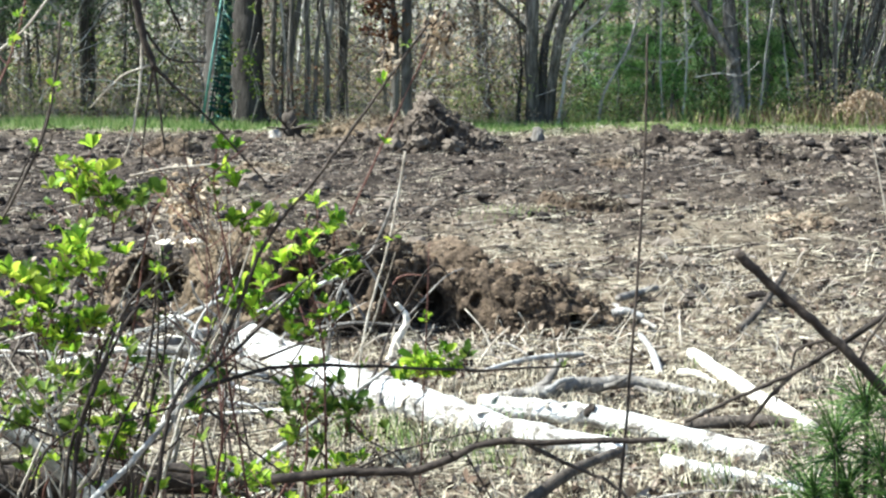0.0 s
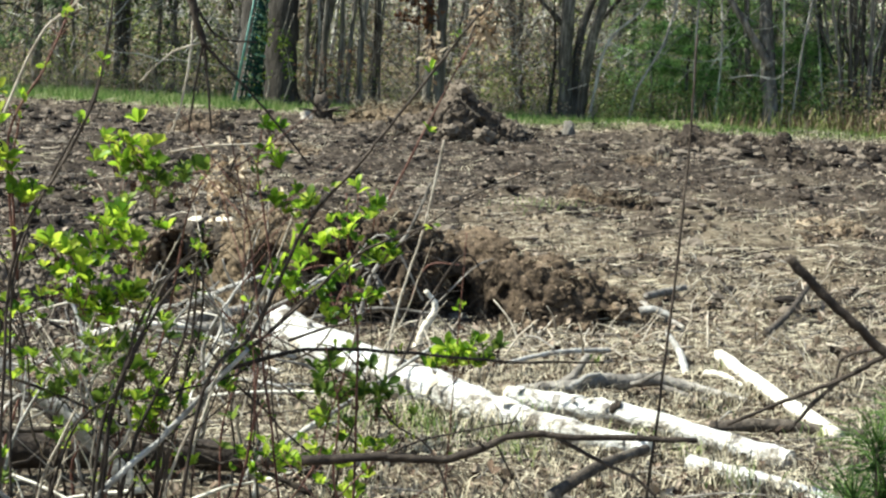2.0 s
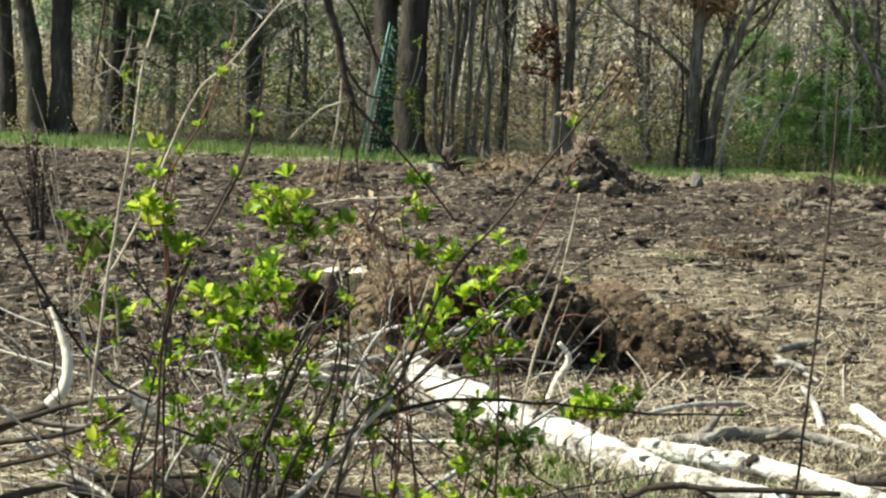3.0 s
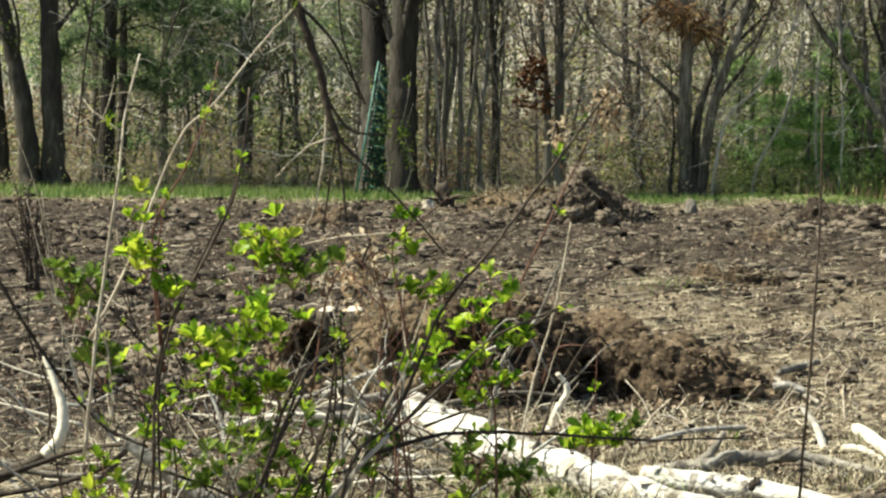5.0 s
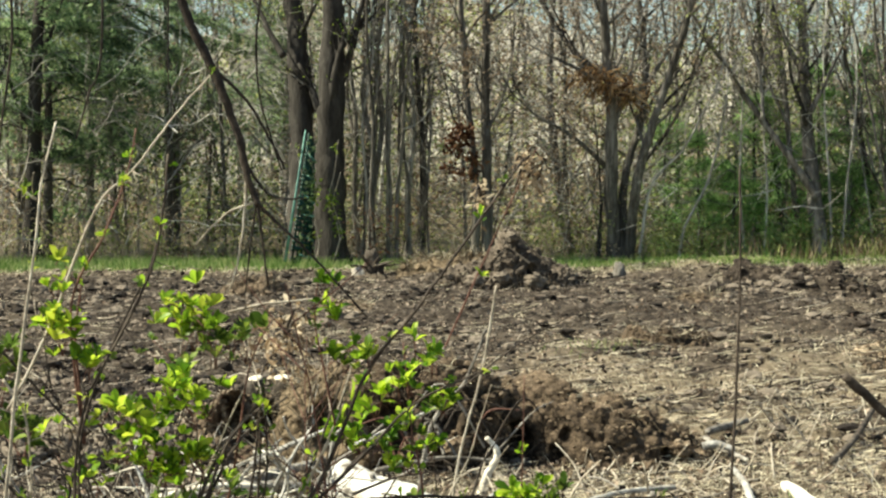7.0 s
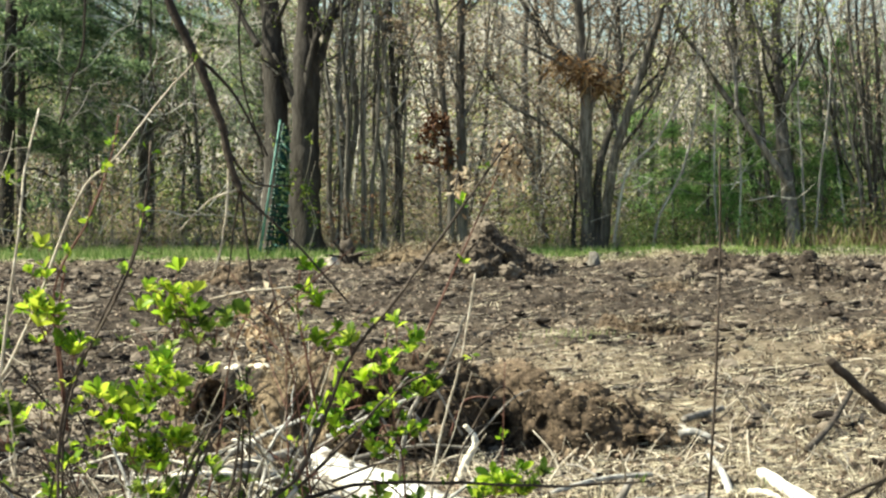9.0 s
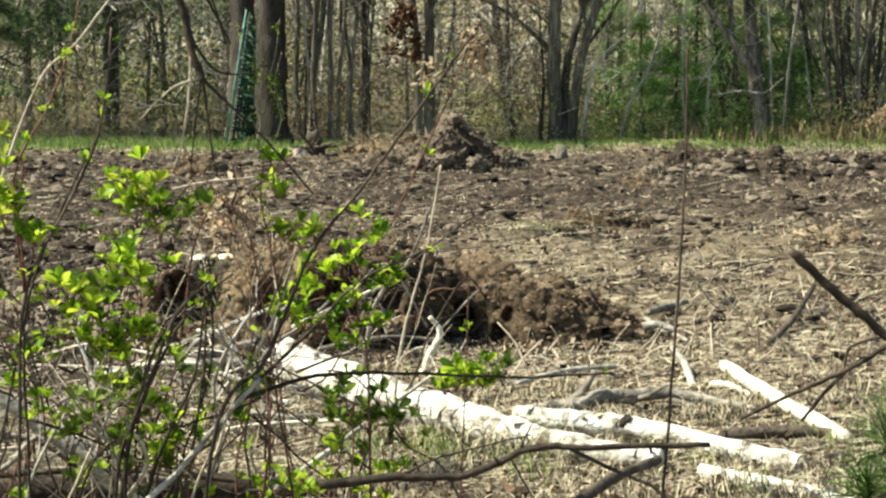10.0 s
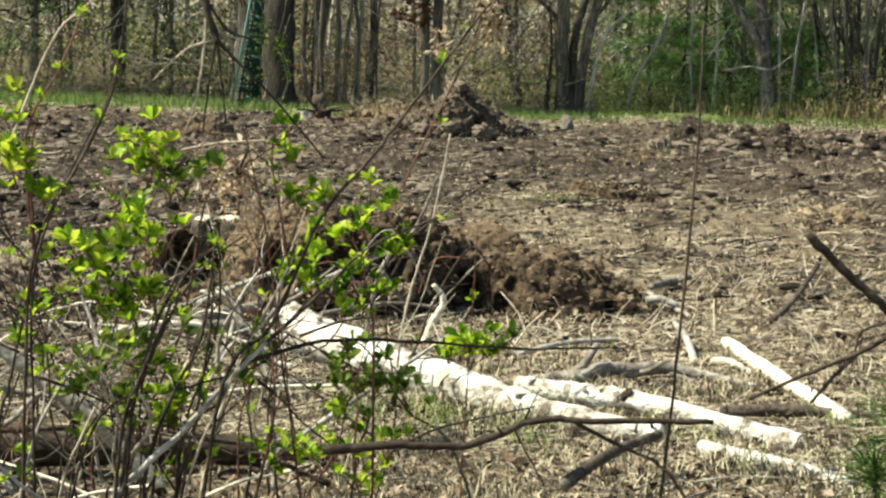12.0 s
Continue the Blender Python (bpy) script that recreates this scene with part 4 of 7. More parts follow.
    for (x, y), c in zip(pts, straw_cover(P[:, 0], P[:, 1])):
        if R.random() > 0.12 + 0.88 * c:
            continue
        lie, k = R.gauss(0, 0.7), 0.75 + 0.03 * y
        for j in range(R.randint(8, 18)):
            a, L = lie + R.gauss(0, 0.35), R.uniform(0.07, 0.2) * k
            q = Vector((x + R.gauss(0, 0.05) * k, y + R.gauss(0, 0.06) * k, 0))
            q.z = ground_z(q.x, q.y) + R.uniform(0.005, 0.05) * k
            b.quad_leaf(q, Vector((math.cos(a), math.sin(a), R.uniform(-0.12, 0.2))), Vector((0, -0.4, 1)), L, R.uniform(0.003, 0.006) * k)
    tagged(b.make("straw_swaths", STRAW, smooth=False), "flattened swaths of pale dry straw on the field", "straw", kind="stuff")
    # ragged dark clumps thrown up by the tilling
    b = Buf()
    for x, y in scatter(420, R, 9.5, 29.5):
        k = R.uniform(0.6, 1.7) * (0.7 + 0.02 * y)
        for j in range(R.randint(3, 8)):
            q = (x + R.gauss(0, 0.13) * k, y + R.gauss(0, 0.04) * k)
            add_lump(b, R, (*q, ground_z(*q) + R.uniform(0, 0.04) * k), R.uniform(0.02, 0.06) * k, 0.5)
    for j in range(420):
        x, y = R.uniform(-3.9, -1.5), R.uniform(9.6, 14.0)
        q = R.uniform(0.02, 0.085)
        add_lump(b, R, (x, y, ground_z(x, y) + R.uniform(0, 0.03)), q, 0.7)
    tagged(b.make("ragged_clods", CLOD, smooth=False), "ragged dark clods thrown up over the field", "soil", kind="stuff")
    # green verge
    b = Buf()
    for k in range(26000):
        x, y = R.uniform(-13, 11), R.triangular(29.6, 35.5, 32)
        dens = 0.9 if x < -3.8 else 0.75
        if R.random() > dens * (0.65 + 0.6 * patchy(x + 20, y, 0.9)):
            continue
        z = ground_z(x, y)
        L = R.uniform(0.05, 0.2) * (1.25 if x < -3.8 else 0.95)
        d = Vector((R.uniform(-0.5, 0.5), R.uniform(-0.5, 0.5), 1)).normalized()
        w = R.uniform(0.006, 0.013)
        o = len(b.v)
        p = Vector((x, y, z))
        b.v += [p + Vector((-w, 0, 0)), p + Vector((w, 0, 0)), p + d * L + Vector((R.uniform(-.05, .05), 0, 0))]
        b.f += [(o, o + 1, o + 2)]
    tagged(b.make("verge_grass", GRASS, smooth=False), "short green spring grass along the trees", "grass", kind="stuff")
    b = Buf()
    for k in range(9000):
        x, y = R.uniform(-2, 11), R.triangular(28.6, 32.0, 29.6)
        if R.random() > 0.55 + 0.9 * patchy(x + 7, y + 3, 0.8):
            continue
        L, w = R.uniform(0.03, 0.1), R.uniform(0.007, 0.016)
        d = Vector((R.uniform(-0.9, 0.9), R.uniform(-0.6, 0.6), 0.8)).normalized()
        o, p = len(b.v), Vector((x, y, ground_z(x, y)))
        b.v += [p + Vector((-w, 0, 0)), p + Vector((w, 0, 0)), p + d * L + Vector((R.uniform(-.05, .05), 0, 0))]
        b.f += [(o, o + 1, o + 2)]
    tagged(b.make("dry_verge_grass", STRAW, smooth=False), "pale dry grass tussocks along the field's edge", "grass", kind="stuff")
    # twigs lying about
    b = Buf()
    for x, y in scatter(420, R, 5.2, 12, 1.0):
        z = ground_z(x, y)
        a, L = R.uniform(0, 6.28), R.uniform(0.12, 0.6)
        d = Vector((math.cos(a), math.sin(a), R.uniform(-0.02, 0.22)))
        p = Vector((x, y, z + 0.015))
        b.tube([p, p + d * L * 0.5 + rand_dir(R) * 0.03, p + d * L], R.uniform(0.002, 0.007), 0.0015, 4, 2)
    tagged(b.make("ground_twigs", GREY_WOOD), "thin grey twigs strewn on the ground", "twig", kind="stuff")

    # pale root bits and splinters before the mound, and chips beyond the logs
    for n, xa, xb, ya, yb, m, label in ((150, -0.3, 1.1, 8.2, 9.15, TWIG_PALE, "pale root bits and splinters before the mound"), (130, 1.1, 2.6, 8.2, 11.5, TWIG_PALE, "pale splinters strewn beyond the logs"), (110, -0.2, 2.6, 7.6, 11.5, TWIG_DARK, "dark broken twigs strewn round the mound")):
        b = Buf()
        for k in range(n):
            x, y = R.uniform(xa, xb), R.uniform(ya, yb)
            a, L, r = R.uniform(0, 6.28), R.uniform(0.04, 0.2), R.uniform(0.003, 0.008)
            d = Vector((math.cos(a), math.sin(a), R.uniform(-0.1, 0.45) if R.random() < 0.85 else 1.2))
            p = Vector((x, y, ground_z(x, y) + 0.012))
            b.tube([p, p + d * L * 0.5 + rand_dir(R) * 0.025, p + d * L], r, r * 0.5, 5, 3)
        tagged(b.make("splinters", m), label, "wood bits", kind="stuff")
    # stalks and splinters on the tilled soil
    for m, n, label in ((TWIG_DARK, 900, "dark broken stalks on the tilled soil"), (TWIG_PALE, 700, "pale broken stalks on the tilled soil")):
        b = Buf()
        for x, y in scatter(n, R, 10.5, 29):
            a, L = R.gauss(0, 0.6), R.uniform(0.1, 0.45)
            d = Vector((math.cos(a), math.sin(a), R.uniform(-0.03, 0.2)))
            p = Vector((x, y, ground_z(x, y) + 0.02))
            r = R.uniform(0.003, 0.009)
            b.tube([p, p + d * L * 0.5 + rand_dir(R) * 0.03, p + d * L], r, r * 0.5, 4, 2)
        tagged(b.make("field_stalks", m), label, "stalks", kind="stuff")


build_cover()


# ---- things on the field ----
def log(name, pts, r0, r1, material, label, category="log", sides=12, group="", knots=0, gnarl=0.05, dark_knot=None, seed=1, cut=CUT_WOOD, steps=7, swell=0.0):
    """A felled stem with bark, cut ends and stubs of its branches."""
    R = random.Random(seed)
    top = thing(name, pts[0], label, category, group)
    b = Buf()
    line = b.tube(pts, r0, r1, sides, steps, 0.03, wob=r0 * 0.08, cap=False, gnarl=gnarl * 0.3, seed=seed)
    for i, c in enumerate(line):
        for v in range(i * sides, (i + 1) * sides):
            q = b.v[v]
            k = 1 + swell * math.sin(math.pi * i / (len(line) - 1)) + 0.16 * noise.noise(q * 5 + Vector((seed, 0, 0))) + 0.1 * noise.noise(q * 14) + 0.05 * noise.noise(q * 33)
            b.v[v] = c + (q - c) * k
    skin = b.make("bark", material, top)
    for e, q, r in ((line[0], line[1], r0), (line[-1], line[-2], r1)):
        c = Buf()
        d = (e - q).normalized()
        c.tube([e - d * 0.02, e + d * 0.004], r * 0.96, r * 0.9, sides, 1)
        c.make("cut_end", cut, top, "pale sawn end grain")
    if material is BIRCH:
        for k in range(int(len(line) * 0.22)):
            i = R.randint(1, len(line) - 2)
            rr = r0 + (r1 - r0) * i / len(line)
            ax = (line[i + 1] - line[i - 1]).normalized()
            up = (Vector((R.uniform(-0.5, 0.5), R.uniform(-1, 0.1), R.uniform(0.1, 1)))).normalized()
            up = (up - ax * up.dot(ax)).normalized()
            round_ = ax.cross(up)
            wide, reach, lift = R.uniform(0.25, 0.7) * rr, R.uniform(0.5, 1.3), R.uniform(0.1, 0.5)
            s = Buf()
            for j in range(5):
                t = j / 4
                w = t * reach
                c = line[i] + (up * math.cos(w) + round_ * math.sin(w)) * rr * (1.02 + lift * t * t)
                half = ax * wide * (1 - 0.6 * t) * R.uniform(0.7, 1.1)
                s.v += [c - half, c + half]
                if j:
                    s.f.append((2 * j - 2, 2 * j - 1, 2 * j + 1, 2 * j))
            s.make("bark_curl", (TWIG_PALE, BIRCH, GREY_WOOD)[k % 3], skin, "loose curl of peeling bark")
    if dark_knot:
        i = int(dark_knot * (len(line) - 1))
        s = Buf()
        for j in range(5):
            add_lump(s, R, line[i] + Vector((R.uniform(-0.025, 0.025), -r0 * 0.7, r0 * R.uniform(0.4, 1.0))), R.uniform(0.012, 0.022), 1.2)
        s.make("knot", BLACK_TWIG, skin, "black knobbly knot on the log")
    for k in range(knots):
        i = R.randint(1, len(line) - 2)
        d = Vector((R.uniform(-0.4, 0.4), R.uniform(-1, 0.2), R.uniform(0.3, 1))).normalized()
        s = Buf()
        rr = r0 + (r1 - r0) * i / len(line)
        s.tube([line[i], line[i] + d * (rr + R.uniform(0.01, 0.05))], rr * 0.2, rr * 0.13, 7, 2, 0.15)
        s.make("knot", GREY_WOOD, skin, "grey branch stub on the log")
    return top


log("birch_log", [(-1.0, 8.259, 0.1), (-0.542, 7.581, 0.085), (-0.113, 7.031, 0.075), (0.08, 6.808, 0.065), (0.352, 6.552, 0.06), (0.717, 6.336, 0.055)], 0.115, 0.038, BIRCH, "long white birch trunk with peeling bark on dry straw", knots=3, seed=2, group="felled birch logs", gnarl=0.07)
log("birch_log", [(0.18, 7.11, 0.06), (0.43, 6.98, 0.062), (0.67, 6.85, 0.066), (0.95, 6.59, 0.055), (1.27, 6.32, 0.03)], 0.05, 0.044, BIRCH, "long white birch log with a dark knot", dark_knot=0.47, knots=1, seed=4, group="felled birch logs")
log("birch_log", [(1.285, 8.372, 0.055), (1.406, 7.503, 0.055), (1.548, 6.755, 0.04)], 0.034, 0.034, PEELED, "pale peeled log lying slantwise on the straw", knots=1, seed=5, group="felled birch logs")
log("birch_log", [(0.853, 6.193, 0.035), (1.037, 6.04, 0.035), (1.22, 5.9, 0.03), (1.35, 5.8, 0.01)], 0.034, 0.03, BIRCH, "short white birch log in the dry grass", knots=1, seed=6, group="felled birch logs")
log("grey_log", [(0.22, 7.36, 0.03), (0.36, 7.4, 0.04), (0.49, 7.43, 0.048), (0.6, 7.53, 0.062), (0.72, 7.57, 0.055), (0.83, 7.6, 0.063), (0.96, 7.6, 0.06), (1.08, 7.55, 0.045), (1.28, 7.45, 0.025)], 0.024, 0.013, GREY_WOOD, "gnarled silver-grey branch lying on straw", gnarl=0.3, seed=7, cut=GREY_WOOD, swell=0.9)
for pts, r0, r1, m, label in (
        ([(0.42, 7.46, 0.04), (0.47, 7.46, 0.08), (0.51, 7.48, 0.13), (0.545, 7.5, 0.185)], 0.026, 0.016, GREY_WOOD, "short grey side branch sticking up"),
        ([(0.46, 7.4, 0.05), (0.5, 7.4, 0.075), (0.54, 7.42, 0.1), (0.6, 7.45, 0.11)], 0.018, 0.01, WEATHERED, "bleached split stub on the grey branch"),
        ([(0.76, 7.52, 0.06), (0.8, 7.46, 0.085), (0.84, 7.45, 0.115), (0.875, 7.45, 0.135)], 0.012, 0.008, GREY_WOOD, "small grey twig stub on the branch"),
        ([(0.2, 8.0, 0.03), (0.36, 8.14, 0.05), (0.51, 8.26, 0.055), (0.72, 8.37, 0.05)], 0.011, 0.015, WEATHERED, "thin weathered stick lying in the straw"),
        ([(0.9, 7.55, 0.045), (0.96, 7.5, 0.04), (1.04, 7.42, 0.03), (1.13, 7.38, 0.03)], 0.013, 0.007, GREY_WOOD, "thin grey branch against the gnarled one"),
        ([(1.17, 8.02, 0.025), (1.24, 7.96, 0.035), (1.32, 7.79, 0.02)], 0.022, 0.012, PEELED, "short pale barkless stick in the straw"),
        ([(0.98, 9.42, 0.09), (1.05, 9.4, 0.11), (1.15, 9.38, 0.08)], 0.03, 0.02, WEATHERED, "splintered grey slab of wood by the mound"),
        ([(0.3, 8.6, 0.06), (0.36, 8.5, 0.07), (0.44, 8.4, 0.04)], 0.008, 0.005, GREY_WOOD, "thin grey stick before the mound")):
    log("grey_branch", pts, r0, r1, m, label, "branch", 8, seed=int(pts[0][0] * 100), cut=m, gnarl=0.12)
log("dark_log", [(1.034, 6.852, 0.03), (1.312, 6.879, 0.045), (1.676, 6.844, 0.03)], 0.03, 0.03, DARK_WOOD, "flat dark rotten branch on dry straw", seed=9, cut=DARK_WOOD, gnarl=0.15)
log("white_stick", [(1.037, 8.539, 0.12), (1.068, 8.279, 0.08), (1.064, 7.95, 0.03)], 0.015, 0.022, WEATHERED, "short pale barkless stick by the mound", "stick", seed=10)
log("grey_stick", [(1.07, 9.95, 0.1), (1.36, 10.41, 0.1)], 0.024, 0.02, GREY_WOOD, "straight weathered grey stick on the soil", "stick", seed=11, cut=GREY_WOOD)
log("white_stick", [(1.03, 9.81, 0.07), (1.2, 9.2, 0.05)], 0.026, 0.012, GREY_WOOD, "splintered grey wood piece by the mound", "stick", seed=12)
log("dark_stick", [(1.648, 9.076, 0.06), (1.873, 9.614, 0.1), (2.177, 10.438, 0.2)], 0.02, 0.017, DARK_WOOD, "dark crooked stick on the straw", "stick", seed=13, cut=DARK_WOOD)
log("bone_white_branch", [(-0.29, 8.45, -0.08), (-0.265, 8.5, 0.01), (-0.232, 8.5, 0.1), (-0.188, 8.5, 0.18), (-0.195, 8.5, 0.235), (-0.24, 8.5, 0.285)], 0.028, 0.013, PEELED, "curved bleached white branch stub standing up", "branch", seed=14, gnarl=0.05)
log("white_stick", [(3.46, 15.366, 0.05), (3.393, 14.268, 0.05)], 0.016, 0.012, PEELED, "small pale stick on the tilled soil", "stick", seed=15)
log("bleached_branch", [(-1.973, 5.5, 0.768), (-1.932, 5.48, 0.689), (-1.892, 5.45, 0.592), (-1.897, 5.43, 0.5), (-1.943, 5.42, 0.443)], 0.007, 0.024, PEELED, "bleached curved branch standing by the shrub", "branch", seed=16, gnarl=0.06)
log("dark_root", [(-1.894, 5.45, 0.528), (-1.929, 5.42, 0.452), (-2.059, 5.42, 0.383), (-2.302, 5.42, 0.27)], 0.012, 0.028, BLACK_TWIG, "dark curved root under a bleached branch", "branch", seed=162, cut=DARK_WOOD, gnarl=0.08)
log("grey_log", [(-1.564, 5.1, 0.56), (-1.433, 5.1, 0.461), (-1.25, 5.1, 0.328), (-1.047, 5.1, 0.126)], 0.021, 0.031, WEATHERED, "weathered grey fallen limb under the shrub", seed=17, cut=GREY_WOOD, gnarl=0.1)
for k, pts in enumerate(([(-2.352, 5.2, 0.315), (-1.981, 5.2, 0.427), (-1.769, 5.2, 0.504), (-1.556, 5.1, 0.556)], [(-2.354, 5.3, 0.273), (-1.896, 5.3, 0.359), (-1.671, 5.2, 0.453), (-1.549, 5.1, 0.546)], [(-2.35, 5.2, 0.198), (-1.919, 5.2, 0.302), (-1.708, 5.2, 0.397), (-1.623, 5.2, 0.47)], [(-2.316, 5.5, 0.456), (-2.026, 5.5, 0.363), (-1.779, 5.5, 0.349), (-1.473, 5.5, 0.309)], [(-2.229, 5.4, 0.057), (-1.836, 5.5, 0.162), (-1.31, 5.6, 0.185), (-0.873, 5.7, 0.119)])):
    log("dead_branch", pts, (0.012, 0.01, 0.012, 0.014, 0.016)[k], 0.008, (BLACK_TWIG, BLACK_TWIG, DARK_WOOD, GREY_WOOD, DARK_WOOD)[k], "dark crooked dead branch lying under the shrub", "branch", 7, "dead branches under the shrub", seed=170 + k, cut=DARK_WOOD, gnarl=0.1, steps=4)
log("dark_log", [(-1.926, 5.6, 0.084), (-1.361, 5.7, 0.085), (-0.917, 5.8, 0.062), (-0.54, 5.9, 0.017)], 0.07, 0.045, BLACK_TWIG, "dark fallen limb half hidden in litter", seed=18, cut=DARK_WOOD)
log("grey_log", [(0.283, 5.4, 0.096), (0.449, 5.6, 0.155), (0.653, 5.9, 0.156)], 0.024, 0.017, DARK_WOOD, "short dark dead limb in dry grass", seed=19, cut=GREY_WOOD)
log("grey_log", [(-1.516, 8.471, 0.05), (-1.277, 8.91, 0.06), (-1.031, 9.24, 0.07)], 0.03, 0.025, GREY_WOOD, "grey branch lying before the soil mound", seed=20, cut=GREY_WOOD)
log("grey_log", [(-1.585, 8.263, 0.08), (-1.3, 8.272, 0.06), (-1.015, 8.289, 0.05)], 0.035, 0.03, GREY_WOOD, "grey branch lying before the soil mound", seed=21, cut=GREY_WOOD)
log("grey_log", [(-0.716, 9.269, 0.05), (-0.431, 9.357, 0.06), (-0.142, 9.53, 0.05)], 0.022, 0.018, GREY_WOOD, "thin grey branch under the mound", seed=22, cut=GREY_WOOD)


for k, (pts, r, m) in enumerate((
        ([(-1.46, 8.4, 0.16), (-1.26, 8.4, 0.26), (-1.07, 8.4, 0.34)], 0.016, WEATHERED), ([(-1.43, 8.3, 0.24), (-1.31, 8.3, 0.23), (-1.23, 8.3, 0.14), (-1.22, 8.3, 0.02)], 0.011, PEELED),
        ([(-1.6, 8.1, 0.08), (-1.28, 8.1, 0.11), (-1.1, 8.1, 0.1)], 0.03, GREY_WOOD), ([(-1.0, 8.9, 0.16), (-0.65, 8.9, 0.33), (-0.47, 8.9, 0.41)], 0.017, WEATHERED),
        ([(-0.85, 8.8, 0.06), (-0.5, 8.85, 0.12), (-0.2, 8.9, 0.1)], 0.014, GREY_WOOD), ([(-1.9, 8.0, 0.05), (-1.6, 8.0, 0.12), (-1.35, 8.1, 0.1)], 0.02, PEELED))):
    log("dead_branch", pts, r, r * 0.6, m, ("weathered grey dead branch before the soil heap", "bleached crooked stick before the soil heap", "thick grey dead branch before the soil heap")[k % 3], "branch", 8, "dead branches before the heaps", seed=260 + k, cut=m, gnarl=0.12, steps=5)


def heap(name, label, spine, material, seed, lump_size=0.11, amp=0.06, cell=0.012, back=0.7, steep=0.4, holes=(), clods=(), category="soil mound", crumbs=900, roots=250, straw=120):
    """Heaped soil along a spine of (x, y of the foot, height): a broken, clodded face and a softer back, with holes as (x, z, radius, depth)."""
    R = random.Random(seed)
    x0, x1 = spine[0][0], spine[-1][0]
    top = thing(name, ((x0 + x1) / 2, spine[0][1], 0), label, category)
    xs = np.arange(x0, x1 + cell, cell)
    foot = np.interp(xs, [p[0] for p in spine], [p[1] for p in spine])
    high = np.interp(xs, [p[0] for p in spine], [p[2] for p in spine])
    high = high * np.clip(np.minimum((xs - x0), (x1 - xs)) / 0.07, 0, 1) ** 0.6
    tall = float(np.max(high))
    m = max(26, int((tall * 1.6 + 0.3) / cell))
    rows = []
    for x, f, h in zip(xs, foot, high):
        front = 0.1 + steep * h
        for k in range(m + 1):
            v = k / m
            if v < 0.3:
                q = v / 0.3
                rows.append((x, f + front + back * (1 - q), h * (q * q * (3 - 2 * q))))
            else:
                q = (v - 0.3) / 0.7 * math.pi / 2
                rows.append((x, f + front * (1 - math.sin(q)), h * math.cos(q)))
    P = np.array(rows).reshape(len(xs), m + 1, 3)
    du, dv = np.gradient(P, axis=0), np.gradient(P, axis=1)
    N = np.cross(dv, du)
    N /= np.maximum(1e-9, np.linalg.norm(N, axis=2, keepdims=True))
    pts = []
    for a in range(len(xs)):
        fade = min(1.0, high[a] / max(0.05, tall * 0.3))
        for k in range(m + 1):
            p, n = Vector(P[a, k]), Vector(N[a, k])
            w = p + Vector((seed * 3.1, 0, 0)) + noise.noise_vector(p * (0.5 / lump_size)) * lump_size * 0.6
            ends = math.sin(math.pi * min(1, max(0, k / m))) ** 0.4
            out = 0.0
            for scale, share in ((1.0, 1.0), (0.45, 0.34), (0.18, 0.2)):
                d = noise.voronoi(w / (lump_size * scale), distance_metric='MANHATTAN' if scale > 0.2 else 'DISTANCE')[0]
                out += share * (min(0.55, d[1] - d[0]) * 1.7 - 0.42)
            out += 0.9 * noise.fractal(w / (lump_size * 2.6), 0.9, 2.0, 4)
            p = p + n * (out * amp * fade * ends)
            for hx, hz, hr, hd in holes:
                e = math.hypot(p.x - hx, (p.z - hz) * 0.85) / hr
                if e < 1.3 and k > 0.3 * m:
                    p.y += hd * (1 - step(0.55, 1.3, e))
            p.z += ground_z(p.x, p.y) - 0.03
            pts.append(p)
    w = m + 1
    faces = [(a * w + k, a * w + k + 1, (a + 1) * w + k + 1, (a + 1) * w + k) for a in range(len(xs) - 1) for k in range(m)]
    body = mesh_object("soil_body", pts, faces, material, None, smooth=True)
    body.parent = top
    body.matrix_parent_inverse = Matrix.Translation(top.location).inverted()
    for cx, cy, cz, size in clods:
        bm = bmesh.new()
        bmesh.ops.create_icosphere(bm, subdivisions=4, radius=1)
        off = Vector((R.uniform(0, 50), 0, 0))
        k3 = (R.uniform(1.0, 1.5), R.uniform(0.8, 1.1), R.uniform(0.7, 1.0))
        for v in bm.verts:
            q = v.co + off
            d = noise.voronoi(q * 1.5)[0]
            e = noise.voronoi(q * 3.6)[0]
            k = 0.62 + 0.5 * min(0.6, d[1] - d[0]) + 0.34 * min(0.6, e[1] - e[0]) + 0.3 * noise.fractal(q * 1.6, 0.8, 2.0, 5)
            v.co = Vector((cx + v.co.x * size * k3[0] * k, cy + v.co.y * size * k3[1] * k, cz + v.co.z * size * k3[2] * k))
        b = Buf()
        b.v, b.f = [v.co.copy() for v in bm.verts], [tuple(v.index for v in f.verts) for f in bm.faces]
        bm.free()
        b.make("clod", material, top)
    k = cell / 0.012
    loose, fibres, blades = Buf(), Buf(), Buf()
    for j in range(crumbs):
        p = R.choice(pts) + Vector((R.gauss(0, 0.02), R.gauss(0, 0.02), 0.004))
        if R.random() < 0.3:
            p = Vector((R.uniform(x0, x1), float(np.interp(p.x, xs, foot)) - abs(R.gauss(0, 0.1)) * k, 0))
            p.z = ground_z(p.x, p.y)
        add_lump(loose, R, p, R.uniform(0.006, 0.02) * (2.3 if R.random() < 0.08 else 1) * k, 0.8)
    for j in range(roots):
        p, d, L = R.choice(pts), rand_dir(R, -0.3), R.uniform(0.05, 0.2) * k
        fibres.tube([p, p + d * L * 0.5 + rand_dir(R) * 0.02, p + d * L + Vector((0, -0.02, -0.3 * L))], 0.0025 * k, 0.001, 3, 2, cap=False)
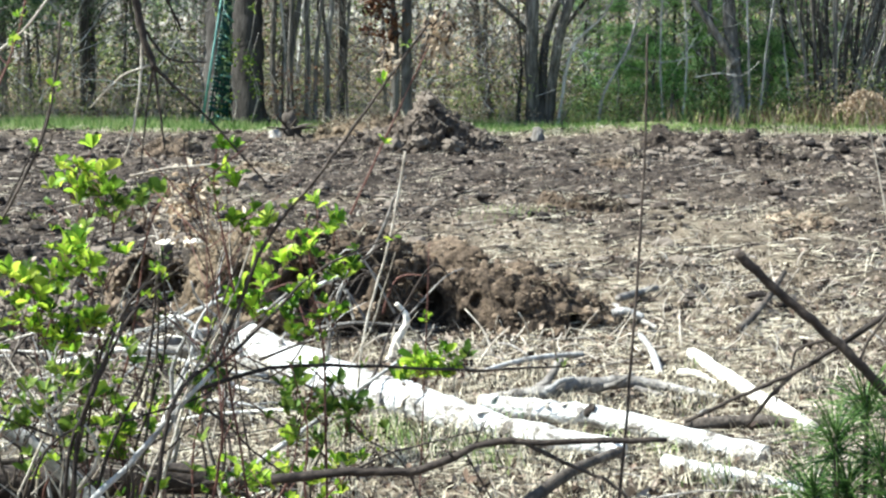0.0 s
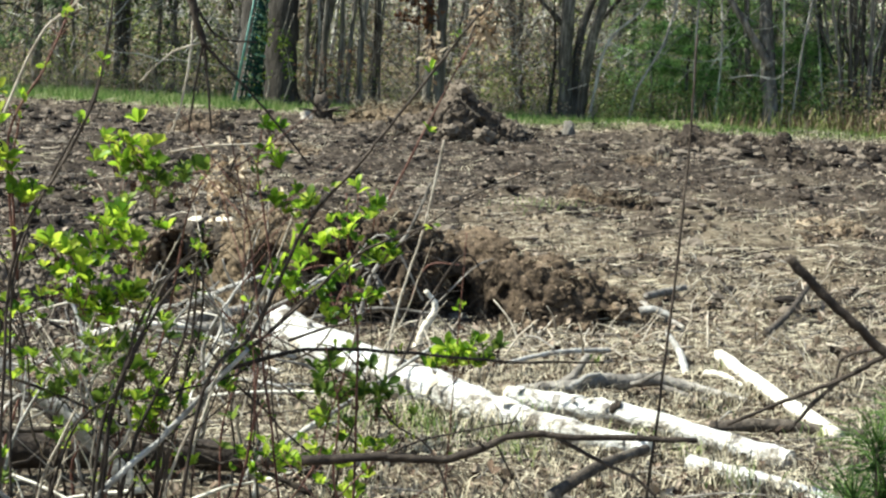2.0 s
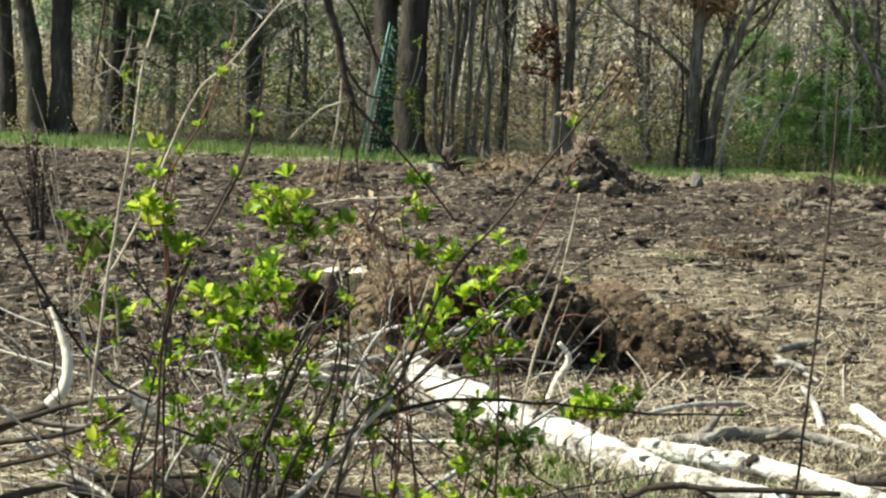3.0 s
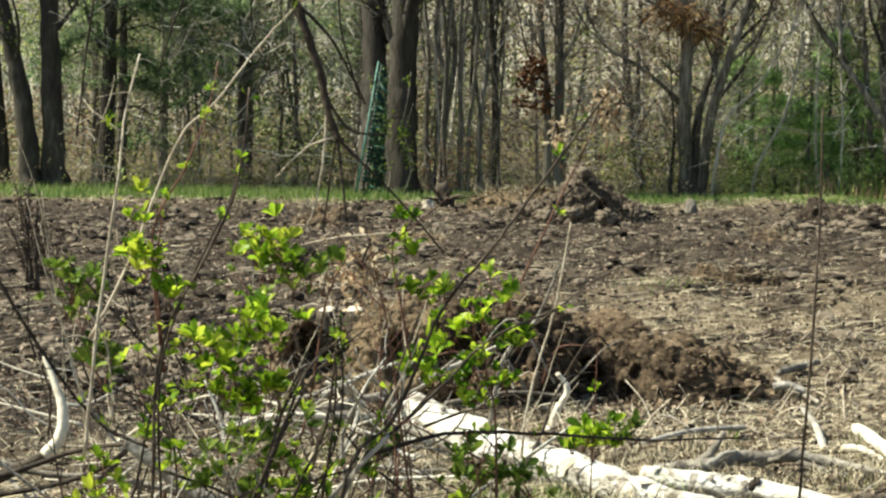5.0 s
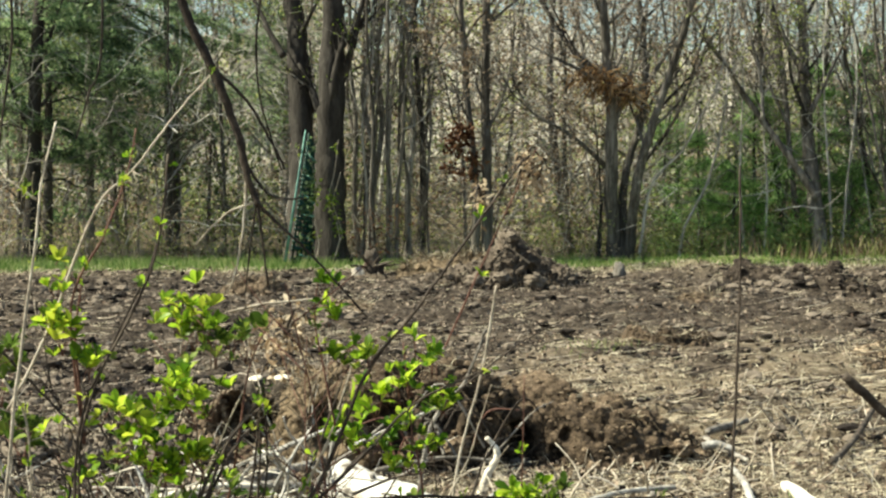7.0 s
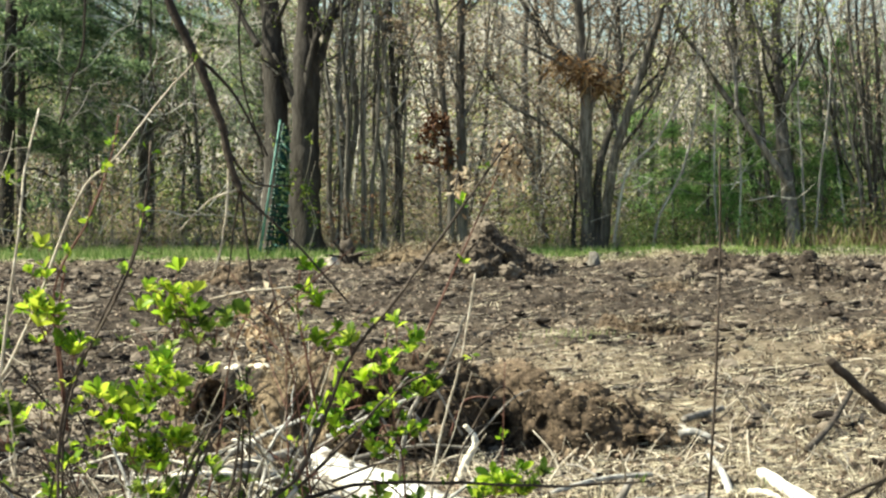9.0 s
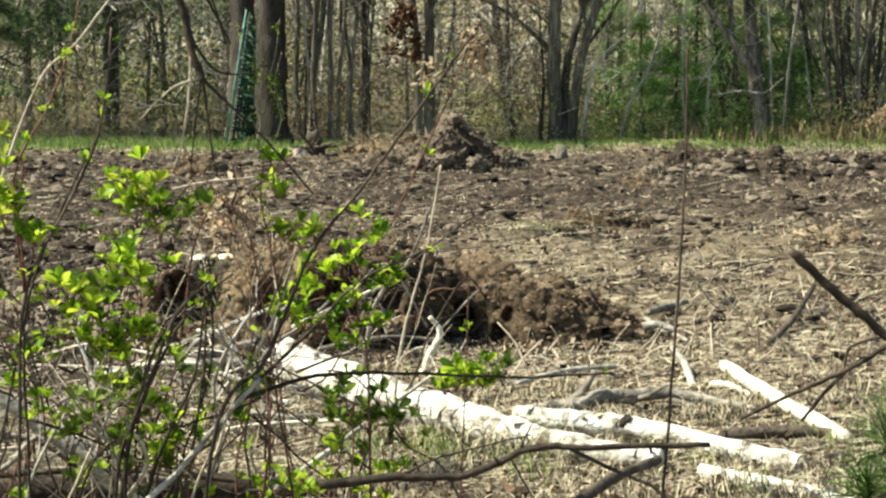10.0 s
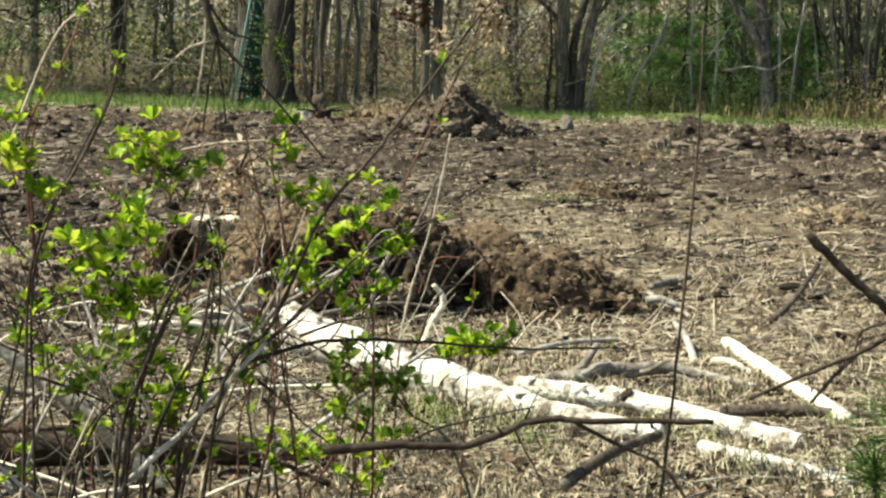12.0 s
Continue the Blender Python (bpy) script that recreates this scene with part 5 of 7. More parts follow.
    for j in range(straw):
        a = R.randrange(len(xs))
        p = pts[a * w + R.randrange(int(m * 0.55))]
        for g in range(5):
            d, L = Vector((R.uniform(-1, 1), R.uniform(-1, 0.4), R.uniform(-0.1, 0.5))).normalized(), R.uniform(0.04, 0.13) * k
            blades.quad_leaf(p + rand_dir(R) * 0.012, d, rand_dir(R, 1), L, 0.004 * k)
    for name_, b, mat in (("loose_soil", loose, material), ("root_mat", fibres, ROOT_MAT), ("straw", blades, STRAW)):
        if b.v:
            tagged(b.make(name_, mat, top, smooth=False), kind="stuff")
    return top


heap("soil_mound", "dark uprooted soil mound with torn roots, behind white logs",
     [(-0.3, 9.5, 0.4), (-0.22, 9.5, 0.44), (0.02, 9.48, 0.46), (0.16, 9.36, 0.47), (0.26, 9.24, 0.44), (0.4, 9.18, 0.4), (0.56, 9.17, 0.35), (0.7, 9.2, 0.28), (0.8, 9.28, 0.23), (0.92, 9.38, 0.14), (1.08, 9.5, 0.06)], SOIL, 30, 0.16, 0.05,
     holes=[(-0.08, 0.14, 0.08, 0.2), (0.15, 0.1, 0.045, 0.1), (0.2, 0.2, 0.04, 0.07), (0.76, 0.07, 0.05, 0.16), (0.88, 0.07, 0.04, 0.1)], steep=0.6, clods=[(0.66, 9.12, 0.02, 0.05), (0.84, 9.3, 0.1, 0.07), (0.98, 9.44, 0.04, 0.05), (0.34, 9.12, 0.02, 0.045)], roots=420, crumbs=600)
heap("root_mound", "dark soil heap with torn roots and hollows", [(-0.98, 9.2, 0.5), (-0.85, 9.15, 0.58), (-0.69, 9.15, 0.57), (-0.5, 9.15, 0.62), (-0.38, 9.15, 0.6), (-0.27, 9.2, 0.54), (-0.16, 9.25, 0.42)], SOIL, 44, 0.12, 0.06,
     holes=[(-0.78, 0.26, 0.12, 0.2), (-0.5, 0.36, 0.1, 0.2)], clods=[(-0.62, 9.15, 0.12, 0.1), (-0.42, 9.12, 0.14, 0.09), (-0.88, 9.1, 0.12, 0.08)])
heap("sod_clump", "tan root-bound sod torn up, with a dark hollow", [(-1.5, 9.3, 0.3), (-1.42, 9.2, 0.45), (-1.3, 9.1, 0.54), (-1.16, 9.05, 0.58), (-1.02, 9.08, 0.58), (-0.9, 9.15, 0.5)], ROOT_MAT, 47, 0.07, 0.035, 0.01, steep=0.55,
     holes=[(-1.15, 0.28, 0.11, 0.4)], roots=700, straw=260, crumbs=500)
heap("soil_mound", "dark crumbled soil heap round two sawn stumps", [(-2.0, 9.4, 0.16), (-1.85, 9.28, 0.36), (-1.72, 9.26, 0.38), (-1.62, 9.26, 0.38), (-1.5, 9.26, 0.4), (-1.38, 9.26, 0.38)], SOIL, 52, 0.1, 0.06, holes=[(-1.7, 0.22, 0.15, 0.45), (-1.47, 0.26, 0.12, 0.45)], clods=[(-1.82, 9.2, 0.12, 0.11), (-1.6, 9.2, 0.08, 0.09)])
heap("soil_mound", "low dark heap of crumbled soil under the shrub", [(-3.4, 9.6, 0.08), (-3.0, 9.4, 0.16), (-2.6, 9.3, 0.14), (-2.3, 9.2, 0.2), (-2.0, 9.25, 0.2), (-1.8, 9.3, 0.1)], CLOD, 58, 0.14, 0.07, 0.018, back=1.3, steep=0.9,
     clods=[(-2.1, 9.1, 0.1, 0.11), (-2.5, 9.1, 0.07, 0.09), (-2.9, 9.25, 0.06, 0.09), (-2.3, 9.6, 0.22, 0.1), (-2.7, 9.8, 0.16, 0.09)])
heap("soil_pile", "tall dark soil pile with dead branches at the field's far end", [(-1.6, 25.0, 0.1), (-1.3, 24.9, 0.2), (-0.95, 24.8, 0.3), (-0.62, 24.7, 0.46), (-0.45, 24.7, 0.7), (-0.32, 24.7, 0.9), (-0.15, 24.7, 0.86), (0.04, 24.7, 0.66), (0.28, 24.7, 0.46), (0.5, 24.7, 0.32), (0.75, 24.8, 0.2), (1.0, 25.0, 0.06)], CLOD, 66, 0.16, 0.11, 0.02, back=1.2, steep=0.7,
     holes=[(0.08, 0.3, 0.08, 0.2)], clods=[(-0.75, 24.6, 0.16, 0.14), (0.15, 24.6, 0.16, 0.13), (-0.35, 24.55, 0.2, 0.14), (-0.2, 24.8, 0.8, 0.12)], roots=120)
heap("straw_heap", "low tan heap of straw and sod beside the soil pile", [(-2.2, 28.0, 0.1), (-1.7, 27.9, 0.3), (-1.2, 27.8, 0.38), (-0.7, 27.8, 0.34), (-0.3, 27.9, 0.12)], ROOT_MAT, 71, 0.2, 0.07, 0.03, back=1.2, steep=1.6, roots=200, straw=500)
for k, (label, spine, size, amp) in enumerate((
        ("dark overturned clump of soil on the field", [(0.95, 16.2, 0.14), (1.1, 15.9, 0.22), (1.22, 15.6, 0.12), (1.4, 15.3, 0.1), (1.6, 15.4, 0.13), (1.75, 15.6, 0.04)], 0.1, 0.06),
        ("dark overturned clump of soil on the field", [(-4.4, 23.3, 0.12), (-4.0, 23.2, 0.3), (-3.7, 23.2, 0.26), (-3.4, 23.4, 0.1)], 0.16, 0.08),
        ("dark turned-up ridge of tilled soil", [(2.9, 24.4, 0.16), (3.2, 24.1, 0.52), (3.4, 23.9, 0.4), (3.8, 23.2, 0.2), (4.3, 22.4, 0.16), (4.7, 22.2, 0.06)], 0.15, 0.08),
        ("dark turned-up ridge of tilled soil", [(4.2, 25.0, 0.12), (4.8, 24.6, 0.22), (5.4, 24.3, 0.18), (6.2, 24.4, 0.2), (7.2, 24.8, 0.1)], 0.16, 0.08),
        ("dark overturned clump of soil on the field", [(2.75, 14.2, 0.06), (2.95, 14.1, 0.16), (3.2, 14.0, 0.13), (3.4, 14.2, 0.04)], 0.1, 0.06),
        ("dark overturned clump of soil on the field", [(2.0, 21.5, 0.08), (2.3, 21.3, 0.17), (2.6, 21.5, 0.06)], 0.12, 0.06),
        ("dark overturned clump of soil on the field", [(-2.6, 20.4, 0.08), (-2.3, 20.2, 0.18), (-1.9, 20.4, 0.06)], 0.12, 0.06))):
    heap("soil_ridge" if "ridge" in label else "soil_clump", label, spine, CLOD if "ridge" in label else SOIL, 85 + k, size, amp, 0.022, 0.45, 0.9, crumbs=250, roots=60, straw=60)


def boulder(name, x, y, s, material, label, seed, squash=0.8):
    bm = bmesh.new()
    bmesh.ops.create_icosphere(bm, subdivisions=3, radius=1)
    z = ground_z(x, y)
    for v in bm.verts:
        q = v.co.copy()
        k = 1 + 0.6 * noise.fractal(q * 1.4 + Vector((seed, 0, 0)), 1.0, 2.0, 3)
        v.co = Vector((q.x * s, q.y * s, q.z * s * squash)) * k + Vector((x, y, z + s * squash * 0.6))
    me = bpy.data.meshes.new(name)
    bm.to_mesh(me)
    bm.free()
    me.materials.append(material)
    me.polygons.foreach_set("use_smooth", [True] * len(me.polygons))
    return tagged(new(name, me), label, "stone")


boulder("pale_stone", -2.853, 28, 0.12, STONE, "pale grey stone on the tilled soil", 3)
stump_at = (-2.642, 28.3)
stump = thing("rotten_stump", (*stump_at, 0), "dark rotten tree stump with jagged top and torn roots", "stump")
b = Buf()
R = random.Random(6)
sx, sy = stump_at
sz = ground_z(sx, sy)
b.tube([(sx, sy, sz - 0.1), (sx + 0.02, sy, sz + 0.15), (sx - 0.02, sy, sz + 0.34)], 0.19, 0.1, 12, 5, 0.22, wob=0.02, gnarl=0.12)
for v in b.v:
    if v.z > sz + 0.3:
        v.z += R.uniform(-0.05, 0.14)
b.make("body", DARK_WOOD, stump)
for k in range(9):
    a = R.uniform(0, 6.28)
    r = Buf()
    d = Vector((math.cos(a), math.sin(a), R.uniform(-0.1, 0.8)))
    r.tube([(sx, sy, sz + 0.1), Vector((sx, sy, sz + 0.1)) + d * 0.25, Vector((sx, sy, sz + 0.06)) + d * R.uniform(0.35, 0.6)], 0.04, 0.008, 6, 3, 0.15)
    r.make("root", DARK_WOOD, stump)
boulder("pale_stone", 1.546, 27.5, 0.1, BARK, "pointed grey stone at the field's edge", 8, 1.7)
boulder("pale_stone", 0.082, 25.4, 0.07, STONE, "small pale stone on the soil pile", 9)


def sawn_disc(at, r, turn, label):
    """The sawn face of a stump that tips out of the heap."""
    top = thing("sawn_stump", at, label, "stump")
    p, d = Vector(at), Vector(turn).normalized()
    b = Buf()
    b.tube([p - Vector((0, 0, 0.2)), p - d * 0.004], r * 1.15, r, 16, 4, 0.08)
    b.make("bark", DARK_WOOD, top)
    c = Buf()
    c.tube([p - d * 0.003, p + d * 0.004], r * 0.95, r * 0.92, 16, 1)
    c.make("cut_face", CUT_WOOD, top, "pale sawn end grain")


sawn_disc((-1.64, 9.6, 0.462), 0.056, (-0.25, -0.25, 1.0), "pale sawn stump end in the soil heap")
sawn_disc((-1.455, 9.56, 0.474), 0.06, (0.06, -0.24, 1.0), "pale sawn stump end in the soil heap")


# ---- trellis ----
def trellis():
    base, tip = Vector((-4.713, 32.5, 0.181)), Vector((-4.296, 32.7, 2.686))
    base.z = ground_z(base.x, base.y) - 0.02
    top = thing("garden_trellis", base, "tall green metal trellis leaning on the double tree", "trellis")
    side = Vector((0.44, 0.06, 0))
    head = Vector((0.13, 0.02, -0.3))
    for k in range(6):
        t = k / 5
        b = Buf()
        front = Vector((-0.03, -0.1, 0)) if k == 0 else Vector()
        b.tube([base + side * t + front, tip + head * t + front], 0.036 if k in (0, 5) else 0.028, 0.02, 4, 1)
        # left rail coloured as sunlit, the others as in shadow
        b.make("upright", TEAL_LIT if k == 0 else TEAL_SHADE, top)
    R = random.Random(9)
    for k in range(30):
        t = 0.03 + 0.031 * k
        b = Buf()
        a = base + (tip - base) * t + Vector((0, -0.035, 0))
        c = base + side + (tip + head - base - side) * t + Vector((0, -0.035, 0))
        up = Vector((0, 0, R.uniform(-0.1, 0.1)))
        # every fifth slat end is a highlight painted in the brighter green
        if k % 5 == 2:
            b.tube([a + (c - a) * 0.45, c + (c - a) * 0.18 + up], 0.02, 0.03, 4, 1)
            b.make("slat", TEAL_LIT, top, "slat end in the lit green, a painted highlight")
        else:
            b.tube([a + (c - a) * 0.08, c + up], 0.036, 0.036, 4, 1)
            b.make("slat", TEAL_SHADE, top)
    leaf_buf = Buf()
    for k in range(110):
        t = R.random()
        p = base + (tip - base) * t + (side + (head - side) * t) * R.uniform(0.3, 1.15) + Vector((0, -0.08, 0))
        leaf_buf.quad_leaf(p, rand_dir(R, -0.3), Vector((R.uniform(-.6, .6), -1, 0.5)), R.uniform(0.06, 0.11), R.uniform(0.05, 0.09))
    tagged(leaf_buf.make("ivy", BOUGH, top, smooth=False), kind="stuff")


trellis()


def vine():
    R = random.Random(88)
    x, y = -3.946, 32.7
    top = thing("vine", (x, y, ground_z(x, y)), "thin leafy vine climbing the double tree", "vine")
    b, lf = Buf(), Buf()
    for k in range(7):
        px = x + R.uniform(-0.6, 0.25)
        pts = [Vector((px + 0.12 * math.sin(i * 1.7 + k), y - 0.02 * i + R.uniform(-.05, .05), ground_z(x, y) + i * R.uniform(0.3, 0.5))) for i in range(6)]
        line = b.tube(pts, 0.012, 0.005, 4, 3)
        for p in line:
            if patchy(p.x * 3, p.z * 3, 1.0) < 0.05:
                continue
            for j in range(7):
                lf.quad_leaf(p + rand_dir(R) * 0.1, rand_dir(R, -0.3), rand_dir(R, 0.5), R.uniform(0.06, 0.11), R.uniform(0.04, 0.07))
    b.make("stem", TWIG_PALE, top)
    lf.make("foliage", DRAB_LEAF, top, smooth=False)


vine()


def leaf_tuft(x, y, z, name, label, material, n, spread, size, seed, stems=3, slim=1.0):
    """A clump of clinging leaves on fine twigs."""
    R = random.Random(seed)
    top = thing(name, (x, y, z), label, "leaf clump")
    lf = Buf()
    for k in range(stems):
        e = Vector((x, y, z)) + rand_dir(R) * max(spread)
        b = Buf()
        b.tube([(x, y, z), (Vector((x, y, z)) + e) * 0.5 + Vector((0, 0, 0.05)), e], 0.008, 0.003, 4, 3)
        b.make("twig", TWIG_DARK, top)
    for k in range(n):
        q = Vector((x + R.gauss(0, 0.5) * spread[0], y + R.gauss(0, 0.5) * spread[1], z + R.gauss(0, 0.5) * spread[2]))
        lf.quad_leaf(q, rand_dir(R, -0.4), rand_dir(R), size * R.uniform(0.6, 1.3), size * slim * R.uniform(0.35, 0.7))
    lf.make("foliage", material, top, smooth=False)


for k, (x, y, z) in enumerate(((-1.225, 32.6, 2.607), (-1.363, 32.6, 2.332), (-1.012, 32.7, 2.105), (-1.435, 32.6, 1.922), (-1.092, 32.6, 1.772))):
    leaf_tuft(x, y, z, "dead_leaf_clump", "rust-brown dead leaves clinging to a slim tree", RUST_LEAF, (150, 80, 60, 24, 40)[k], (0.19, 0.12, 0.18), 0.14, 400 + k)
for k, (x, z, m, n, w) in enumerate(((1.3, 3.78, DEAD_BOUGH, 130, 0.55), (1.65, 3.62, DEAD_BOUGH, 170, 0.55), (1.95, 3.4, DEAD_BOUGH, 120, 0.5), (1.75, 3.4, RUST_LEAF, 45, 0.5), (2.2, 3.3, DEAD_BOUGH, 60, 0.4))):
    leaf_tuft(x, 33.2, z, "dead_bough", "rust-brown dead bough hung in the maple" if m == RUST_LEAF else "rusty tan dead bough hung in the maple", m, n, (w, 0.25, 0.2), 0.3, 410 + k, 6, 0.24)
for k, (x, y, z) in enumerate(((0.214, 33, 2.033), (0.435, 33, 1.749), (0.879, 33, 1.35), (0.088, 33, 0.799), (1.115, 33.5, 0.772), (-0.355, 33, 1.368))):
    leaf_tuft(x, y, z, "tan_leaf_clump", "dry tan leaves on thin twigs near the maple", TAN_LEAF, 34, (0.35, 0.25, 0.25), 0.11, 420 + k)
# reddish dead brush at the foot of the sapling clump
for k, (x, y, z) in enumerate(((-2.735, 31, 0.94), (-2.416, 31, 0.829), (-3.059, 31, 0.784), (-2.851, 31, 0.408))):
    leaf_tuft(x, y, z, "dead_brush", "dark reddish dead brush beside the stump", RUST_LEAF, 30, (0.3, 0.2, 0.35), 0.08, 440 + k, 9)
leaf_tuft(*(-0.956, 6.2, 1.041), "dry_leaf_clump", "dry tan curled leaves on a dead weed", DRY_LEAF, 150, (0.13, 0.1, 0.13), 0.04, 460, 6)
leaf_tuft(*(-0.968, 6.2, 0.938), "dry_leaf_clump", "dry tan curled leaves on a dead weed", DRY_LEAF, 80, (0.12, 0.1, 0.1), 0.035, 461, 6)


for k, p in enumerate(((-0.039, 5.8, 1.675), (-0.03, 5.8, 1.63), (0.01, 5.8, 1.629), (-0.195, 5.8, 1.56))):
    leaf_tuft(*p, "dry_catkin", "pale tan dry tassel hanging on a thin twig", DRY_LEAF, 60, (0.025, 0.025, 0.06), 0.036, 470 + k, 2, 0.7)


def grass_tuft(x, y, n, spread, tall, material, label, seed):
    R = random.Random(seed)
    z = ground_z(x, y)
    b = Buf()
    for k in range(n):
        p = Vector((x + R.gauss(0, spread), y + R.gauss(0, spread), z - 0.01))
        d = Vector((R.gauss(0, 0.4), R.gauss(0, 0.4), 1)).normalized()
        L, w = tall * R.uniform(0.4, 1.2), R.uniform(0.0015, 0.003)
        m = p + d * L * 0.6
        e = p + d * L + Vector((R.gauss(0, 0.3), R.gauss(0, 0.3), -0.15)) * L
        o = len(b.v)
        s = Vector((w, R.uniform(-w, w), 0))
        b.v += [p - s, p + s, m + s * 0.8, m - s * 0.8, e]
        b.f += [(o, o + 1, o + 2, o + 3), (o + 3, o + 2, o + 4)]
    tagged(b.make("grass_tuft", material, smooth=False), label, "grass", "grass tufts", "stuff")


for k, (x, y, z) in enumerate(((-0.142, 6.58, 0), (-0.217, 6.775, 0), (-0.071, 6.488, 0), (0.73, 15.663, -0), (0.593, 14.909, 0), (0.723, 11.889, 0), (-1.285, 7.655, 0))):
    grass_tuft(x, y, (70, 50, 50, 60, 50, 50, 40)[k], (0.07, 0.06, 0.06, 0.2, 0.2, 0.12, 0.1)[k], (0.16, 0.13, 0.14, 0.1, 0.09, 0.08, 0.12)[k], GRASS, "small tuft of fresh green grass in straw", 700 + k)
R = random.Random(73)
for k in range(120):
    run = (((-1.0, 8.26), (0.72, 6.34), 0.13), ((0.18, 7.11), (1.5, 6.15), 0.08), ((0.85, 6.2), (1.45, 5.72), 0.06), ((1.3, 8.3), (1.54, 6.75), 0.06), ((0.2, 7.3), (1.27, 7.5), 0.07))[k % 5]
    t = R.random()
    x = run[0][0] + (run[1][0] - run[0][0]) * t + R.uniform(-0.06, 0.02)
    y = run[0][1] + (run[1][1] - run[0][1]) * t - run[2] - R.uniform(0.0, 0.1)
    grass_tuft(x, y, 30, 0.05, R.uniform(0.06, 0.17), GRASS if k % 9 == 4 else STRAW, "green grass tuft against the logs" if k % 9 == 4 else "dry tan grass tuft against the logs", 820 + k)
R = random.Random(77)
for k in range(22):
    x, y = R.uniform(-0.55, 0.35), R.uniform(6.2, 6.75)
    grass_tuft(x, y, 36, 0.06, R.uniform(0.12, 0.24), GRASS if k % 3 == 1 else STRAW, "green grass tuft before the white log" if k % 3 == 1 else "long dry tan grass before the white log", 960 + k)
R = random.Random(71)
for k in range(110):
    y = R.uniform(5.4, 8.2)
    x = R.uniform(-0.12, 0.31) * y
    grass_tuft(x, y, 34, 0.06, R.uniform(0.07, 0.16), STRAW, "dry tan grass tuft on the ground", 720 + k)


def dry_weed(x, y, z, tall, label, seed):
    R = random.Random(seed)
    top = thing("dry_weed", (x, y, z), label, "weed")
    sd = Buf()
    for k in range(9):
        b = Buf()
        e = Vector((x + R.gauss(0, 0.09), y + R.gauss(0, 0.06), z + tall * R.uniform(0.55, 1.05)))
        line = b.tube([(x + R.gauss(0, 0.03), y, z - 0.02), (Vector((x, y, z)) + e) * 0.5 + rand_dir(R) * 0.03, e], 0.012, 0.007, 5, 5)
        b.make("stem", TWIG_DARK, top)
        for q in line[4:]:
            for j in range(9):
                sd.quad_leaf(q + rand_dir(R) * 0.05, rand_dir(R, 0.2), rand_dir(R), R.uniform(0.02, 0.05), R.uniform(0.012, 0.03))
    tagged(sd.make("seed_head", LITTER, top, smooth=False), kind="stuff")


dry_weed(*(-5.142, 14.522, 0), 0.95, "dry brown upright weed with seed heads", 95)
dry_weed(*(-5.194, 14.953, 0), 0.6, "dry brown upright weed with seed heads", 96)

# dead branches on the soil pile
R = random.Random(55)
for k in range(6):
    x, y = -0.35 + R.uniform(-0.35, 0.4), 24.9 + R.uniform(-0.2, 0.4)
    p = Vector((x, y, 0.55 + R.uniform(-0.2, 0.15)))
    log("dead_branch", [p, p + Vector((R.uniform(-.12, .15), R.uniform(-.2, .2), R.uniform(0.02, 0.12))), p + Vector((R.uniform(-.25, .3), R.uniform(-.3, .1), R.uniform(-0.15, 0.15)))], 0.016, 0.008, DARK_WOOD, "dark broken dead branch on the soil pile", "branch", 7, "branches on the soil pile", seed=500 + k, cut=DARK_WOOD, steps=3)


for k, (p, q) in enumerate((((-0.2, 24.75, 0.917), (0.354, 24.45, 0.385)), ((-0.316, 24.6, 0.732), (0.06, 24.4, 0.424)))):
    p, q = Vector(p), Vector(q)
    log("dead_branch", [p, (p + q) * 0.5 + Vector((0.02, -0.03, -0.03)), q], 0.01, 0.016, DARK_WOOD, "thick dark rotten limb leaning on the soil pile", "branch", 8, "branches on the soil pile", seed=540 + k, cut=DARK_WOOD, steps=4, gnarl=0.2)


# torn roots and branches tangled at the mound's broken end
R = random.Random(64)
for k in range(18):
    x, y = R.uniform(-0.75, -0.2), R.uniform(8.75, 9.15)
    p = Vector((x, y, ground_z(x, y) + R.uniform(0.02, 0.3)))
    s = R.choice((-1, 1))
    L = R.uniform(0.2, 0.42)
    q = p + Vector((s * L * R.uniform(0.2, 0.6), R.uniform(-0.1, 0.1), L * R.uniform(0.4, 0.9)))
    e = p + Vector((s * L * R.uniform(0.7, 1.2), R.uniform(-0.15, 0.1), L * R.uniform(0.1, 0.9)))
    m = (GREY_WOOD, BLACK_TWIG, BLACK_TWIG, TWIG_RED)[k % 4]
    log("torn_root", [p, q, e], R.uniform(0.004, 0.01), 0.003, m, ("curved grey torn root by the soil mound", "dark torn root by the soil mound", "dark torn root by the soil mound", "reddish torn root by the soil mound")[k % 4], "root", 6, "torn roots at the mound", seed=640 + k, cut=m, steps=5, gnarl=0.1)


# ---- close plants ----
def leaf_mesh(material):
    me = bpy.data.meshes.new("leaf")
    me.from_pydata(LEAF_SHAPE, [], LEAF_FACES)
    me.materials.append(material)
    me.polygons.foreach_set("use_smooth", [True] * len(me.polygons))
    return me


LEAF_KINDS = {"green": (leaf_mesh(LEAF), LEAVES), "yellow": (leaf_mesh(YELLOW_LEAF), YELLOW_LEAVES), "shaded": (leaf_mesh(SHADE_LEAF), SHADE_LEAVES)}


def put_leaf(parent, p, d, up, size, mesh):
    d = d.normalized()
    s = d.cross(up)
    s = s.normalized() if s.length > 1e-5 else d.orthogonal().normalized()
    u = s.cross(d)
    ob = new("leaf", mesh)
    ob.parent = parent
    ob.matrix_parent_inverse = Matrix.Translation(parent.location).inverted()
    m = Matrix((s, d, u)).transposed().to_4x4()
    ob.matrix_basis = Matrix.Translation(p) @ m @ Matrix.Diagonal((size, size, size, 1))


